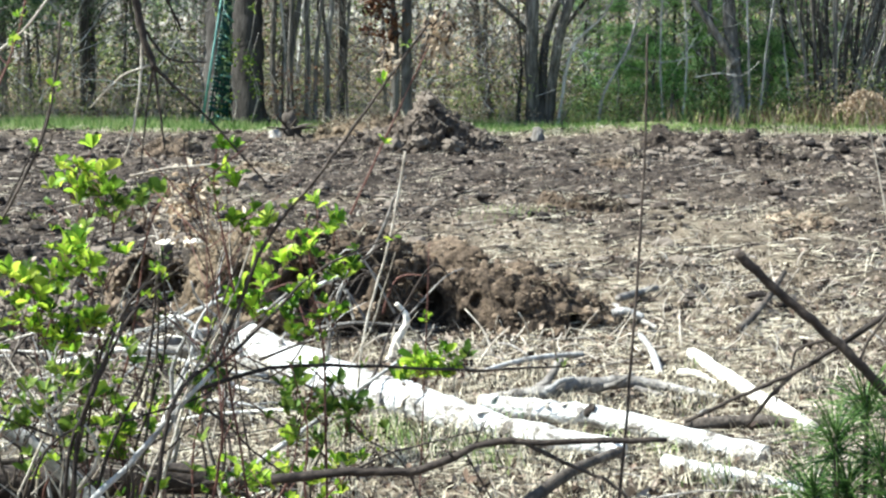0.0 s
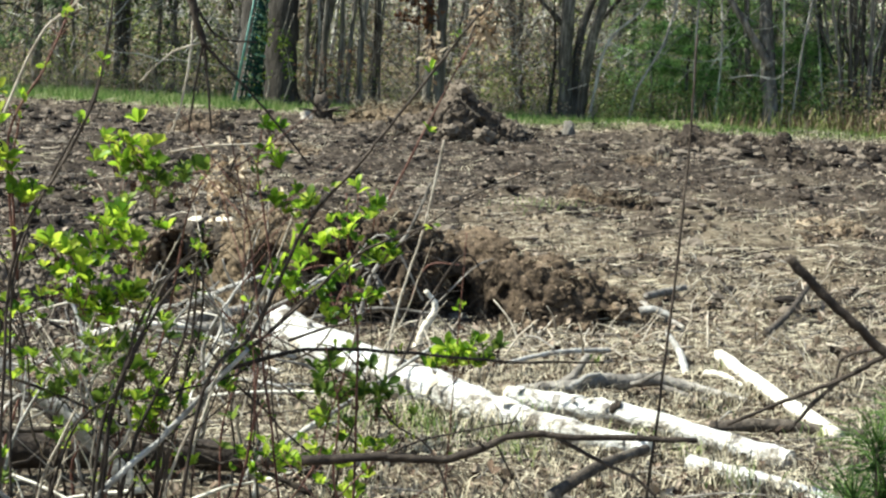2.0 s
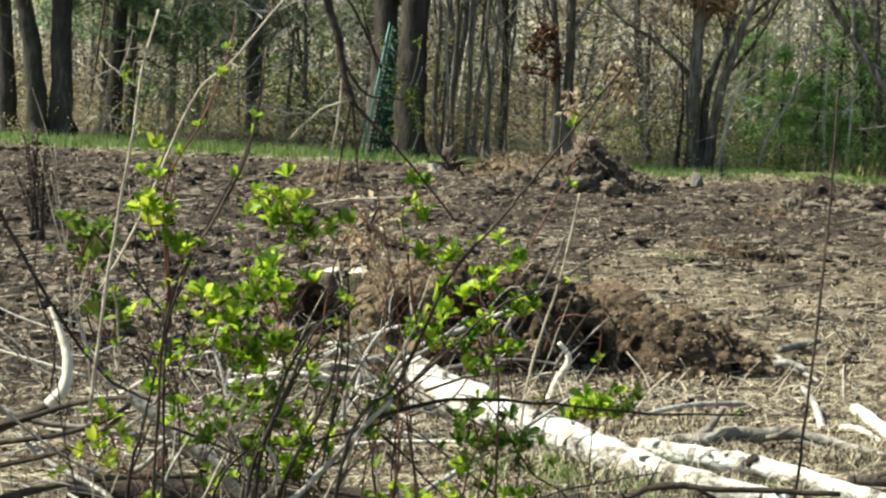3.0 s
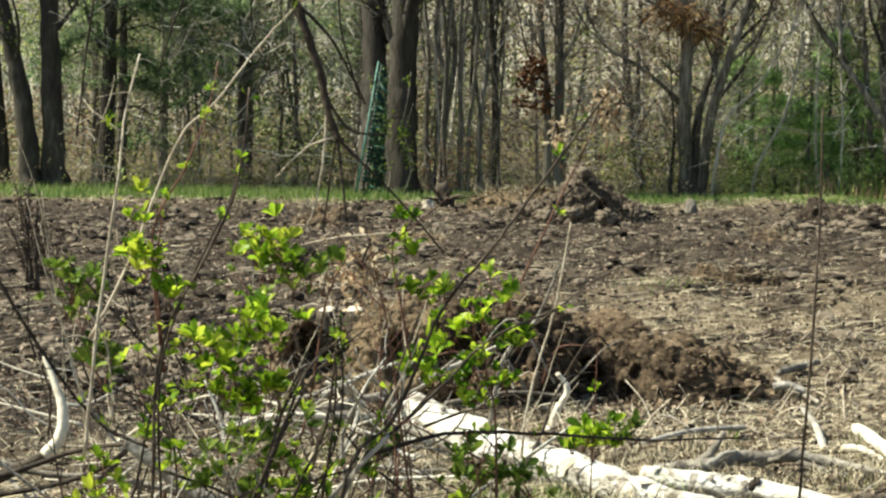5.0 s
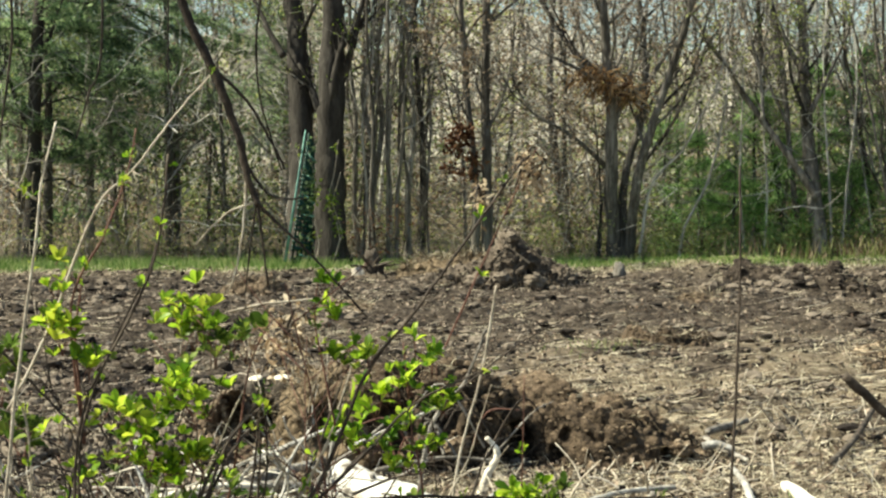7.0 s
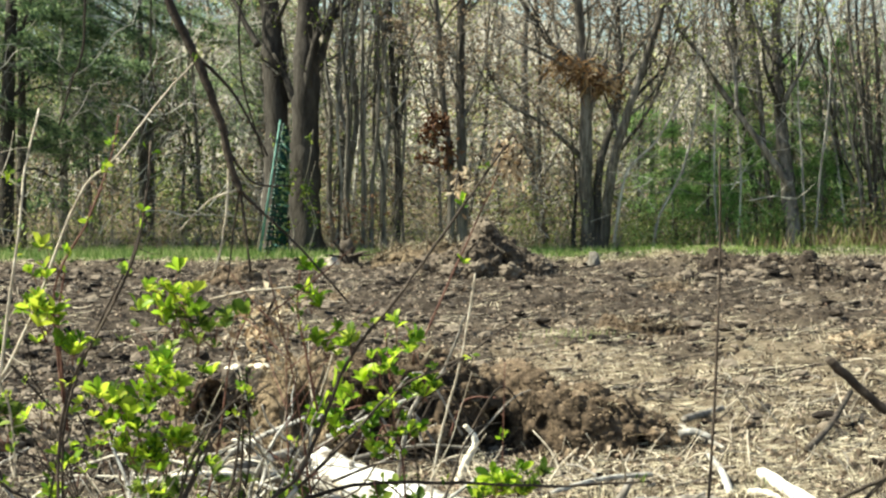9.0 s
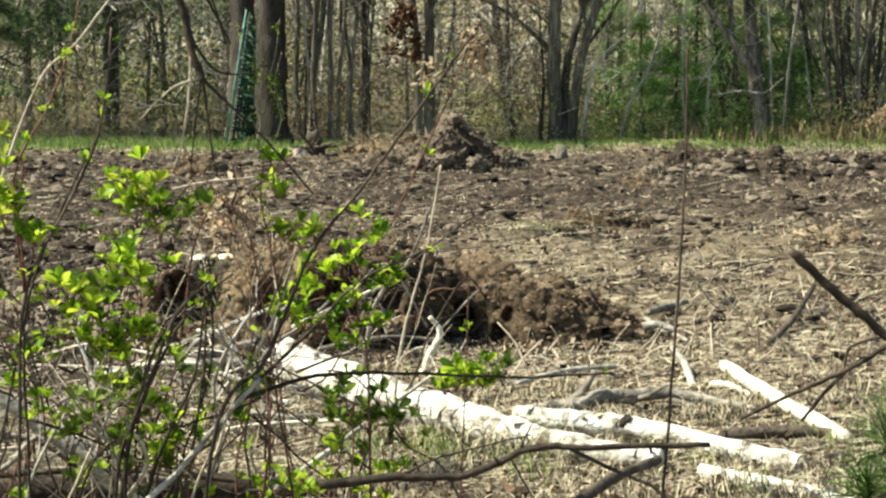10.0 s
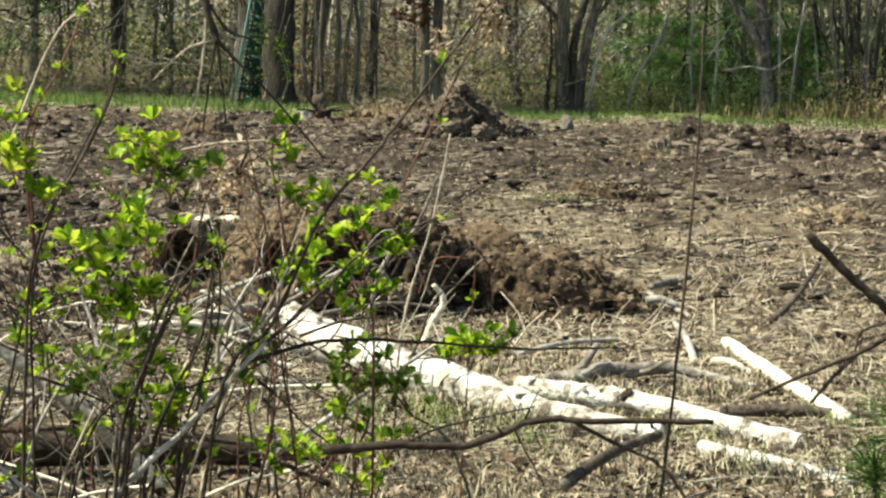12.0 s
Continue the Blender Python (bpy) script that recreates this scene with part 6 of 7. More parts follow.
def shrub(name, base, label, stems, tufts, seed, leaf=0.049, category="shrub", fine=0, separate=999, thick=1.0, side_leaves=3):
    """Stems as (material, start radius, end radius, line); tufts as (place, count, spread)."""
    R = random.Random(seed)
    top = thing(name, base, label, category)
    side = {}
    for m, r0, r1, pts in stems:
        b = Buf()
        r0, r1 = r0 * thick, max(r1, 0.5 * r0) * thick
        first, second = Vector(pts[0]), Vector(pts[1])
        if category != "branch" and first.z < 0.62 and second.z > first.z:
            d = (first - second).normalized()
            gz = ground_z(first.x, first.y) - 0.03
            pts = [Vector((first.x + d.x * 0.15, first.y + d.y * 0.15, gz)), *pts]
        line = b.tube(pts, r0, r1, 7, 6, 0.12, wob=min(r0 * 0.3, 0.0025))
        for k in range(fine):
            i = R.randint(2, len(line) - 1)
            d = (rand_dir(R, 0.5)).normalized()
            L = R.uniform(0.03, 0.12)
            b.tube([line[i], line[i] + d * L * 0.5 + rand_dir(R) * 0.015, line[i] + d * L], max(0.0015, r1 * 0.7), 0.001, 4, 2)
        b.make("stem", m, top)
        if tufts and m is not WEATHERED:
            for k in range(side_leaves):
                q = line[R.randint(len(line) // 3, len(line) - 1)]
                kind = R.choice(("green", "yellow", "shaded"))
                for g in range(R.randint(3, 6)):
                    side.setdefault(kind, Buf()).full_leaf(q + rand_dir(R) * 0.012, rand_dir(R, 0.9), rand_dir(R, 1), leaf * R.uniform(0.25, 0.65))
    for kind, b in side.items():
        tagged(b.make("side_leaves", LEAF_KINDS[kind][1], top), kind="stuff")
    tw, rest = Buf(), {k: Buf() for k in LEAF_KINDS}
    count = 0
    for kind, n, spread, places in tufts:
        for p in places:
            p = Vector(p)
            for g in range(n):
                q = p + Vector((R.gauss(0, 1), R.gauss(0, 1.2), R.gauss(0, 0.8))) * spread
                tw.tube([p + Vector((R.uniform(-0.01, 0.01), 0, -spread * 1.6)), (p + q) * 0.5 + Vector((0, 0, -spread * 0.4)), q], 0.0017, 0.0011, 4, 2)
                axis = (rand_dir(R, 0.8) * 0.8 + Vector((0, 0, 0.8))).normalized()
                one, turn = axis.orthogonal().normalized(), R.uniform(0, 6.28)
                two = axis.cross(one)
                young = R.uniform(0.55, 1.15)
                for k in range(R.randint(4, 8)):
                    w = turn + k * 2.4
                    out = one * math.cos(w) + two * math.sin(w)
                    d = (axis * R.uniform(0.4, 1.6) + out).normalized()
                    size = leaf * young * R.uniform(0.6, 1.15)
                    if count % 3 == 0 and count < separate * 3:
                        put_leaf(top, q, d, axis + rand_dir(R) * 0.5, size, LEAF_KINDS[kind][0])
                    else:
                        rest[kind].full_leaf(q, d, axis + rand_dir(R) * 0.5, size)
                    count += 1
    if tw.v:
        tagged(tw.make("twig", TWIG_RED, top), kind="stuff")
    for kind, b in rest.items():
        if b.v:
            tagged(b.make("foliage", LEAF_KINDS[kind][1], top), kind="stuff")
    return top


D = TWIG_DARK
shrub("leafy_shrub", (-1.131, 5.01, 0), "leafing shrub with thin stems and bright yellow-green leaves", [
    (D, 0.008, 0.004, [(-1.07, 4.6, 0.199), (-1.031, 4.6, 0.497), (-0.946, 4.6, 0.791), (-0.799, 4.6, 1.002)]),
    (D, 0.0055, 0.003, [(-1.29, 4.4, 0.565), (-1.263, 4.4, 0.976), (-1.133, 4.45, 1.252), (-1.057, 4.45, 1.44), (-1.035, 4.5, 1.698)]),
    (TWIG_RED, 0.004, 0.002, [(-1.266, 4.4, 0.976), (-1.286, 4.4, 1.289), (-1.194, 4.4, 1.475), (-1.139, 4.45, 1.645), (-1.124, 4.5, 1.77)]),
    (TWIG_PALE, 0.0052, 0.002, [(-1.423, 4.2, 0.703), (-1.381, 4.2, 1.081), (-1.325, 4.2, 1.454), (-1.32, 4.25, 1.617), (-1.292, 4.3, 1.783)]),
    (TWIG_PALE, 0.004, 0.0015, [(-1.319, 4.2, 1.577), (-1.348, 4.2, 1.594), (-1.381, 4.2, 1.621)]),
    (TWIG_PALE, 0.0046, 0.002, [(-1.438, 4.3, 1.007), (-1.331, 4.3, 1.206), (-1.203, 4.35, 1.546), (-1.111, 4.4, 1.652), (-1.001, 4.45, 1.806), (-0.905, 4.5, 1.923)]),
    (WEATHERED, 0.0115, 0.006, [(-1.054, 4.4, 0.261), (-0.876, 4.5, 0.45), (-0.765, 4.55, 0.576), (-0.647, 4.6, 0.704)]),
    (TWIG_DARK, 0.006, 0.0025, [(-0.65, 4.6, 0.701), (-0.51, 4.7, 0.826), (-0.37, 4.8, 0.961), (-0.159, 4.9, 1.051)]),
    (D, 0.007, 0.003, [(-0.756, 4.5, 0.596), (-0.635, 4.6, 0.753), (-0.497, 4.6, 1.068), (-0.354, 4.6, 1.251), (-0.228, 4.6, 1.425), (-0.042, 4.6, 1.683)]),
    (BLACK_TWIG, 0.0065, 0.002, [(-0.7, 4.6, 0.644), (-0.484, 4.6, 0.71), (-0.228, 4.6, 0.719), (0.076, 4.6, 0.709), (0.371, 4.7, 0.703)]),
    (D, 0.006, 0.003, [(-0.911, 4.7, 0.169), (-0.856, 4.7, 0.508), (-0.819, 4.7, 0.791), (-0.824, 4.7, 1.013)]),
    (TWIG_RED, 0.005, 0.002, [(-1.062, 4.8, 0.328), (-0.93, 4.8, 0.688), (-0.866, 4.8, 1.058), (-0.798, 4.8, 1.207)]),
    (BLACK_TWIG, 0.007, 0.0035, [(-1.006, 4.4, 0.356), (-0.986, 4.4, 0.578), (-0.921, 4.4, 0.75), (-0.859, 4.45, 0.912), (-0.751, 4.5, 1.015)]),
    (BLACK_TWIG, 0.006, 0.003, [(-0.965, 4.5, 0.361), (-0.89, 4.5, 0.579), (-0.825, 4.5, 0.715), (-0.796, 4.5, 0.874), (-0.785, 4.5, 1.015)]),
    (TWIG_PALE, 0.0075, 0.005, [(-1.068, 4.6, 0.291), (-0.993, 4.6, 0.415), (-0.98, 4.6, 0.481), (-1.014, 4.6, 0.543)]),
    (BLACK_TWIG, 0.0045, 0.002, [(-0.691, 4.7, 0.576), (-0.61, 4.7, 0.51), (-0.545, 4.7, 0.443), (-0.439, 4.8, 0.333)]),
    (BLACK_TWIG, 0.005, 0.002, [(-1.128, 4.6, 0.464), (-0.869, 4.6, 0.564), (-0.676, 4.6, 0.631), (-0.592, 4.7, 0.71)]),
    (BLACK_TWIG, 0.0045, 0.003, [(-1.28, 4.45, 0.504), (-1.287, 4.45, 0.732), (-1.28, 4.45, 0.893), (-1.253, 4.45, 1.006), (-1.196, 4.45, 1.151), (-1.104, 4.45, 1.335)]),
    (BLACK_TWIG, 0.006, 0.003, [(-1.017, 4.4, 0.492), (-0.969, 4.4, 0.622), (-0.921, 4.4, 0.735), (-0.858, 4.45, 0.871), (-0.779, 4.5, 0.962), (-0.707, 4.5, 1.019)]),
    (BLACK_TWIG, 0.006, 0.004, [(-1.848, 4.6, 1.208), (-1.714, 4.6, 0.985), (-1.647, 4.6, 0.887), (-1.572, 4.6, 0.788), (-1.479, 4.6, 0.698), (-1.361, 4.6, 0.648)]),
    (BLACK_TWIG, 0.004, 0.003, [(-1.585, 4.5, 1.228), (-1.463, 4.5, 1.093), (-1.348, 4.5, 0.973), (-1.279, 4.45, 0.925)]),
    (TWIG_RED, 0.0045, 0.0025, [(-1.283, 4.5, 0.885), (-1.295, 4.5, 1.047), (-1.304, 4.5, 1.193), (-1.281, 4.5, 1.354)]),
    (TWIG_PALE, 0.004, 0.003, [(-1.481, 4.4, 1.08), (-1.425, 4.4, 0.993), (-1.408, 4.4, 0.866), (-1.406, 4.4, 0.762)]),
    (BLACK_TWIG, 0.0045, 0.0025, [(-0.9, 4.7, 0.405), (-0.85, 4.7, 0.56), (-0.803, 4.7, 0.731), (-0.799, 4.7, 0.899), (-0.806, 4.7, 1.033)]),
    (BLACK_TWIG, 0.0055, 0.003, [(-1.393, 4.5, 0.439), (-1.367, 4.5, 0.556), (-1.342, 4.5, 0.672), (-1.308, 4.5, 0.836)]),
    (D, 0.005, 0.003, [(-0.858, 4.6, 0.431), (-0.776, 4.6, 0.534), (-0.652, 4.65, 0.827), (-0.576, 4.7, 1.038)]),
    (D, 0.005, 0.002, [(-1.245, 4.5, 1.09), (-1.132, 4.5, 1.277), (-1.075, 4.5, 1.431), (-1.037, 4.5, 1.614)]),
    (BLACK_TWIG, 0.006, 0.003, [(-1.037, 5, 0.185), (-0.787, 5, 0.544), (-0.664, 5, 0.651), (-0.517, 5.1, 0.804), (-0.33, 5.2, 0.907)]),
    (TWIG_PALE, 0.0045, 0.0023, [(-0.847, 4.5, 0.329), (-0.757, 4.5, 0.556), (-0.683, 4.6, 0.728), (-0.618, 4.6, 0.858), (-0.561, 4.6, 0.987)]),
    (D, 0.005, 0.003, [(-1.379, 4.7, 0.571), (-1.184, 4.7, 0.506), (-1.021, 4.7, 0.44), (-0.842, 4.8, 0.364)]),
    (TWIG_PALE, 0.0045, 0.003, [(-1.08, 4.9, 0.485), (-1.044, 4.9, 0.389), (-1.029, 4.9, 0.302), (-0.991, 4.9, 0.178)]),
], [
    ("yellow", 6, 0.041, [(-1.04, 4.75, 1.28), (-1.0, 4.75, 1.255), (-1.07, 4.75, 1.235), (-0.98, 4.75, 1.21), (-1.02, 4.75, 1.185)]),
    ("shaded", 6, 0.046, [(-0.93, 4.85, 1.155), (-0.88, 4.85, 1.145), (-1.09, 4.85, 1.115), (-0.98, 4.85, 1.13)]),
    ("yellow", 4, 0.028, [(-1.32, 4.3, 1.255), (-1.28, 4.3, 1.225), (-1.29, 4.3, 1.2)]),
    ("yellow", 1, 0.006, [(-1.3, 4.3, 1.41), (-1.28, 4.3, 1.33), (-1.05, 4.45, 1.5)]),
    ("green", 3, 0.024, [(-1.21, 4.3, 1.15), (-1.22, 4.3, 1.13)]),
    ("shaded", 7, 0.046, [(-1.56, 4.5, 1.1), (-1.52, 4.5, 1.06), (-1.49, 4.5, 0.95), (-1.55, 4.5, 1.15), (-1.46, 4.5, 0.9)]),
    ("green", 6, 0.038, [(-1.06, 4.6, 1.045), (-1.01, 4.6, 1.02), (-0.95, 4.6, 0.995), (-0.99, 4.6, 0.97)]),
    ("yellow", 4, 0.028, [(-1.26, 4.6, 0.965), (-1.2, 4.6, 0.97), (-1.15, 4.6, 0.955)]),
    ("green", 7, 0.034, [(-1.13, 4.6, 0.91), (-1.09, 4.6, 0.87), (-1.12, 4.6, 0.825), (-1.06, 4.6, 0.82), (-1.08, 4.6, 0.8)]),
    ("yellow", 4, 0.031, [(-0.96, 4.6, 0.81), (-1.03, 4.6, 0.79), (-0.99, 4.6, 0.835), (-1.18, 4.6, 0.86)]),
    ("shaded", 6, 0.046, [(-1.05, 4.8, 0.61), (-1.0, 4.8, 0.59), (-1.1, 4.8, 0.67), (-1.2, 4.8, 0.58), (-1.15, 4.8, 0.59), (-1.07, 4.8, 0.54), (-1.27, 4.8, 0.84), (-0.9, 4.8, 0.7)]),
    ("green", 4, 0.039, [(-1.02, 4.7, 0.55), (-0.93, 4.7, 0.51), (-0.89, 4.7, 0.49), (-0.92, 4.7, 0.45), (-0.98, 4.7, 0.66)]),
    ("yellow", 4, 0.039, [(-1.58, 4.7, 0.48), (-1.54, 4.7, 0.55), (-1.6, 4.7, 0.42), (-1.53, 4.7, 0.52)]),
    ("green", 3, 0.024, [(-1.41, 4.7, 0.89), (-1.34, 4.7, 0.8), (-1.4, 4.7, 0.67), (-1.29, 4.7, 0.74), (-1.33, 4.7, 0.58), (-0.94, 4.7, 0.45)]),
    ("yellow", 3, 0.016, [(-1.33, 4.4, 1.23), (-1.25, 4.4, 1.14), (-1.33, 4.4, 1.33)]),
    ("shaded", 4, 0.03, [(-1.23, 4.7, 0.52), (-1.11, 4.7, 0.51), (-1.03, 4.7, 0.41), (-0.66, 4.8, 0.64), (-1.22, 4.8, 0.93)]),
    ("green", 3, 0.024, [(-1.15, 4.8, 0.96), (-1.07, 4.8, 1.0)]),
    ("shaded", 2, 0.03, [(-1.42 + 0.057 * k, 4.8 + 0.1 * (k % 4), 0.28 + 0.05 * ((k * 5) % 9)) for k in range(13)]),
    ("green", 2, 0.026, [(-1.39 + 0.064 * k, 4.75 + 0.1 * (k % 3), 0.26 + 0.055 * ((k * 4) % 7)) for k in range(11)]),
], 601, fine=5, separate=220, leaf=0.053, thick=1.0)
shrub("leafy_shrub", (-0.408, 5.263, 0), "low shrub with red stems and fresh green leaves before the log", [
    (TWIG_RED, 0.005, 0.0015, [(-0.353, 4.9, 0.569), (-0.362, 4.9, 0.742), (-0.387, 4.9, 0.862), (-0.411, 4.9, 1.134)]),
    (TWIG_RED, 0.004, 0.0015, [(-0.586, 4.6, 0.923), (-0.616, 4.6, 1.083), (-0.641, 4.6, 1.225), (-0.629, 4.6, 1.352)]),
    (D, 0.005, 0.0025, [(-0.109, 5.1, 0.291), (-0.252, 5.1, 0.4), (-0.387, 5, 0.618), (-0.491, 5, 0.653)]),
    (D, 0.004, 0.002, [(-0.367, 5.2, 0.02), (-0.294, 5.2, 0.357), (-0.323, 5.1, 0.635), (-0.334, 5, 0.934)]),
    (TWIG_RED, 0.0035, 0.002, [(-0.069, 5.4, 0.214), (-0.057, 5.4, 0.579), (-0.045, 5.4, 0.975)]),
], [
    ("green", 3, 0.022, [(-0.6, 4.6, 1.33), (-0.59, 4.6, 1.26), (-0.61, 4.6, 1.24)]),
    ("yellow", 4, 0.022, [(-0.56, 4.6, 1.15), (-0.56, 4.6, 1.11), (-0.49, 4.6, 1.105)]),
    ("yellow", 1, 0.004, [(-0.17, 4.7, 1.345)]),
    ("green", 4, 0.034, [(-0.37, 4.9, 1.13), (-0.32, 4.9, 1.075), (-0.39, 4.9, 1.02), (-0.27, 4.9, 0.995), (-0.5, 4.9, 0.955), (-0.43, 4.9, 1.0), (-0.29, 4.9, 0.96)]),
    ("green", 6, 0.034, [(-0.59, 4.9, 0.865), (-0.55, 4.9, 0.845), (-0.39, 4.9, 0.875), (-0.33, 4.9, 0.83), (-0.4, 4.9, 0.785), (-0.48, 4.9, 0.84)]),
    ("green", 7, 0.034, [(-0.09, 5.4, 0.56), (-0.01, 5.4, 0.575), (-0.13, 5.4, 0.55), (-0.06, 5.4, 0.525)]),
    ("shaded", 4, 0.034, [(0.03, 5.4, 0.585), (0.07, 5.4, 0.58)]),
    ("shaded", 7, 0.046, [(-0.41, 5.0, 0.555), (-0.3, 5.0, 0.49), (-0.38, 5.0, 0.45), (-0.45, 5.0, 0.585), (-0.36, 5.0, 0.525), (-0.25, 5.0, 0.505)]),
    ("yellow", 6, 0.046, [(-0.65, 5.2, 0.24), (-0.5, 5.2, 0.25), (-0.32, 5.2, 0.26), (-0.59, 5.2, 0.215)]),
    ("green", 4, 0.028, [(-0.71, 5.0, 0.29), (-0.63, 5.0, 0.28), (-0.39, 5.0, 0.29), (-0.35, 5.0, 0.18), (-0.42, 5.0, 0.21), (-0.3, 5.0, 0.31), (-0.48, 5.0, 0.39)]),
], 602, fine=3, separate=80, leaf=0.053, thick=0.9)


def brush_pile():
    """Fallen and half-standing sticks under the shrub, each one loose."""
    R = random.Random(909)
    top = thing("brush_pile", (-1.1, 6.0, ground_z(-1.1, 6.0)), "tangle of dead grey and dark sticks under the shrub", "brushwood")
    for m, n, thin, thick in ((TWIG_PALE, 14, 0.003, 0.005), (BLACK_TWIG, 64, 0.004, 0.01), (WEATHERED, 40, 0.006, 0.014), (PEELED, 26, 0.004, 0.009)):
        for k in range(n):
            b = Buf()
            y = R.uniform(4.5, 8.6)
            x = R.uniform(-0.36, -0.05) * y
            z = ground_z(x, y) + R.uniform(0.0, 0.3) * R.random()
            d = Vector((R.uniform(-1, 1), R.uniform(-0.4, 0.4), R.uniform(-0.1, 0.22) if m == PEELED else R.uniform(-0.1, 0.6) if R.random() < 0.8 else R.uniform(0.8, 2.0))).normalized()
            L = R.uniform(0.2, 0.85)
            p = Vector((x, y, z + 0.01))
            r = R.uniform(thin, thick)
            line = b.tube([p, p + d * L * 0.33 + rand_dir(R) * 0.04, p + d * L * 0.67 + rand_dir(R) * 0.05, p + d * L], r, r * 0.45, 5, 3, gnarl=0.08)
            for j in range(R.randint(0, 3)):
                q = line[R.randint(2, len(line) - 1)]
                e = (d + rand_dir(R)).normalized()
                b.tube([q, q + e * L * 0.18 + rand_dir(R) * 0.02, q + e * L * 0.35], r * 0.5, 0.0012, 4, 2)
            b.make("stick", m, top)


brush_pile()


def upright_stems():
    """Bare stems of the thicket that stand among the leafing ones."""
    R = random.Random(515)
    for k in range(36):
        y = R.uniform(4.5, 5.8)
        x = (-0.34 + 0.27 * (k + R.random()) / 26 if k < 26 else R.uniform(-0.33, -0.1)) * y
        z = ground_z(x, y)
        top = thing("bare_shrub_stem", (x, y, z), ("dark bare shrub stem with fine side twigs", "reddish bare shrub stem with fine side twigs", "dark bare shrub stem with fine side twigs", "pale bare shrub stem with fine side twigs")[k % 4], "shrub", "bare stems of the thicket")
        tall = R.uniform(0.45, 1.05) if k < 26 else R.uniform(0.95, 1.4)
        lean = Vector((R.uniform(-0.35, 0.45), R.uniform(-0.15, 0.15), 0))
        b = Buf()
        pts = [Vector((x, y, z - 0.02))]
        for i in (1, 2, 3, 4):
            t = i / 4
            pts.append(Vector((x, y, z)) + lean * tall * t ** 1.3 + Vector((R.uniform(-0.025, 0.025), 0, tall * t)))
        r = R.uniform(0.004, 0.0075) if k < 26 else R.uniform(0.0035, 0.0055)
        m = (BLACK_TWIG, TWIG_RED, BLACK_TWIG, TWIG_PALE)[k % 4]
        line = b.tube(pts, r, r * 0.35, 6, 5, 0.1, wob=0.003)
        main = b.make("stem", m, top)
        for j in range(R.randint(2, 5) if k < 26 else R.randint(5, 8)):
            c = Buf()
            q = line[R.randint(5, len(line) - 3)]
            e = (Vector((R.uniform(-1, 1), R.uniform(-0.5, 0.5), R.uniform(0.2, 1.1)))).normalized() * R.uniform(0.1, 0.4)
            c.tube([q, q + e * 0.5 + rand_dir(R) * 0.015, q + e], r * 0.5, 0.001, 5, 3)
            c.make("twig", m, main)


upright_stems()

# the bare branch that hangs in from above
shrub("hanging_branch", (-2.35, 4.6, 0), "dark bare arching branch of a tall bush drooping", [
    (BLACK_TWIG, 0.026, 0.01, [(-2.35, 4.6, -0.05), (-2.4, 4.6, 1.0), (-2.2, 4.55, 2.0), (-1.75, 4.5, 2.72), (-1.109, 4.5, 2.719), (-1.003, 4.5, 2.159), (-0.905, 4.5, 1.931), (-0.838, 4.5, 1.75), (-0.809, 4.5, 1.624), (-0.783, 4.5, 1.553)]),
    (BLACK_TWIG, 0.007, 0.003, [(-0.786, 4.5, 1.561), (-0.773, 4.5, 1.45), (-0.759, 4.5, 1.332)]),
    (TWIG_PALE, 0.006, 0.002, [(-0.816, 4.5, 1.64), (-0.824, 4.5, 1.514), (-0.845, 4.5, 1.388), (-0.871, 4.5, 1.309)]),
    (BLACK_TWIG, 0.005, 0.002, [(-0.789, 4.5, 1.558), (-0.808, 4.5, 1.435), (-0.824, 4.5, 1.293)]),
    (TWIG_PALE, 0.005, 0.002, [(-0.786, 4.5, 1.564), (-0.874, 4.5, 1.53), (-0.961, 4.5, 1.445)]),
    (BLACK_TWIG, 0.007, 0.003, [(-0.783, 4.5, 1.557), (-0.724, 4.5, 1.497), (-0.631, 4.5, 1.409), (-0.483, 4.5, 1.242)]),
    (BLACK_TWIG, 0.006, 0.002, [(-0.808, 4.5, 1.655), (-0.746, 4.5, 1.579), (-0.643, 4.5, 1.571)]),
    (BLACK_TWIG, 0.007, 0.004, [(-0.905, 4.5, 1.936), (-0.812, 4.5, 1.843), (-0.743, 4.5, 1.725), (-0.708, 4.5, 1.654)]),
    (BLACK_TWIG, 0.006, 0.003, [(-1.109, 4.5, 2.719), (-0.782, 4.5, 2.37), (-0.785, 4.5, 1.999), (-0.773, 4.5, 1.843), (-0.718, 4.5, 1.651)]),
    (BLACK_TWIG, 0.006, 0.003, [(-1.109, 4.5, 2.719), (-1.197, 4.5, 2.381), (-1.22, 4.5, 1.976), (-1.255, 4.5, 1.867), (-1.293, 4.5, 1.742)]),
    (BLACK_TWIG, 0.004, 0.002, [(-1.109, 4.5, 2.719), (-1.034, 4.5, 2.222), (-1.03, 4.5, 1.894), (-0.989, 4.5, 1.752)]),
    (BLACK_TWIG, 0.007, 0.003, [(-1.109, 4.5, 2.719), (-1.436, 4.5, 2.388), (-1.471, 4.5, 2.013), (-1.502, 4.5, 1.793), (-1.533, 4.5, 1.556)]),
], [], 603, category="branch", thick=0.75)
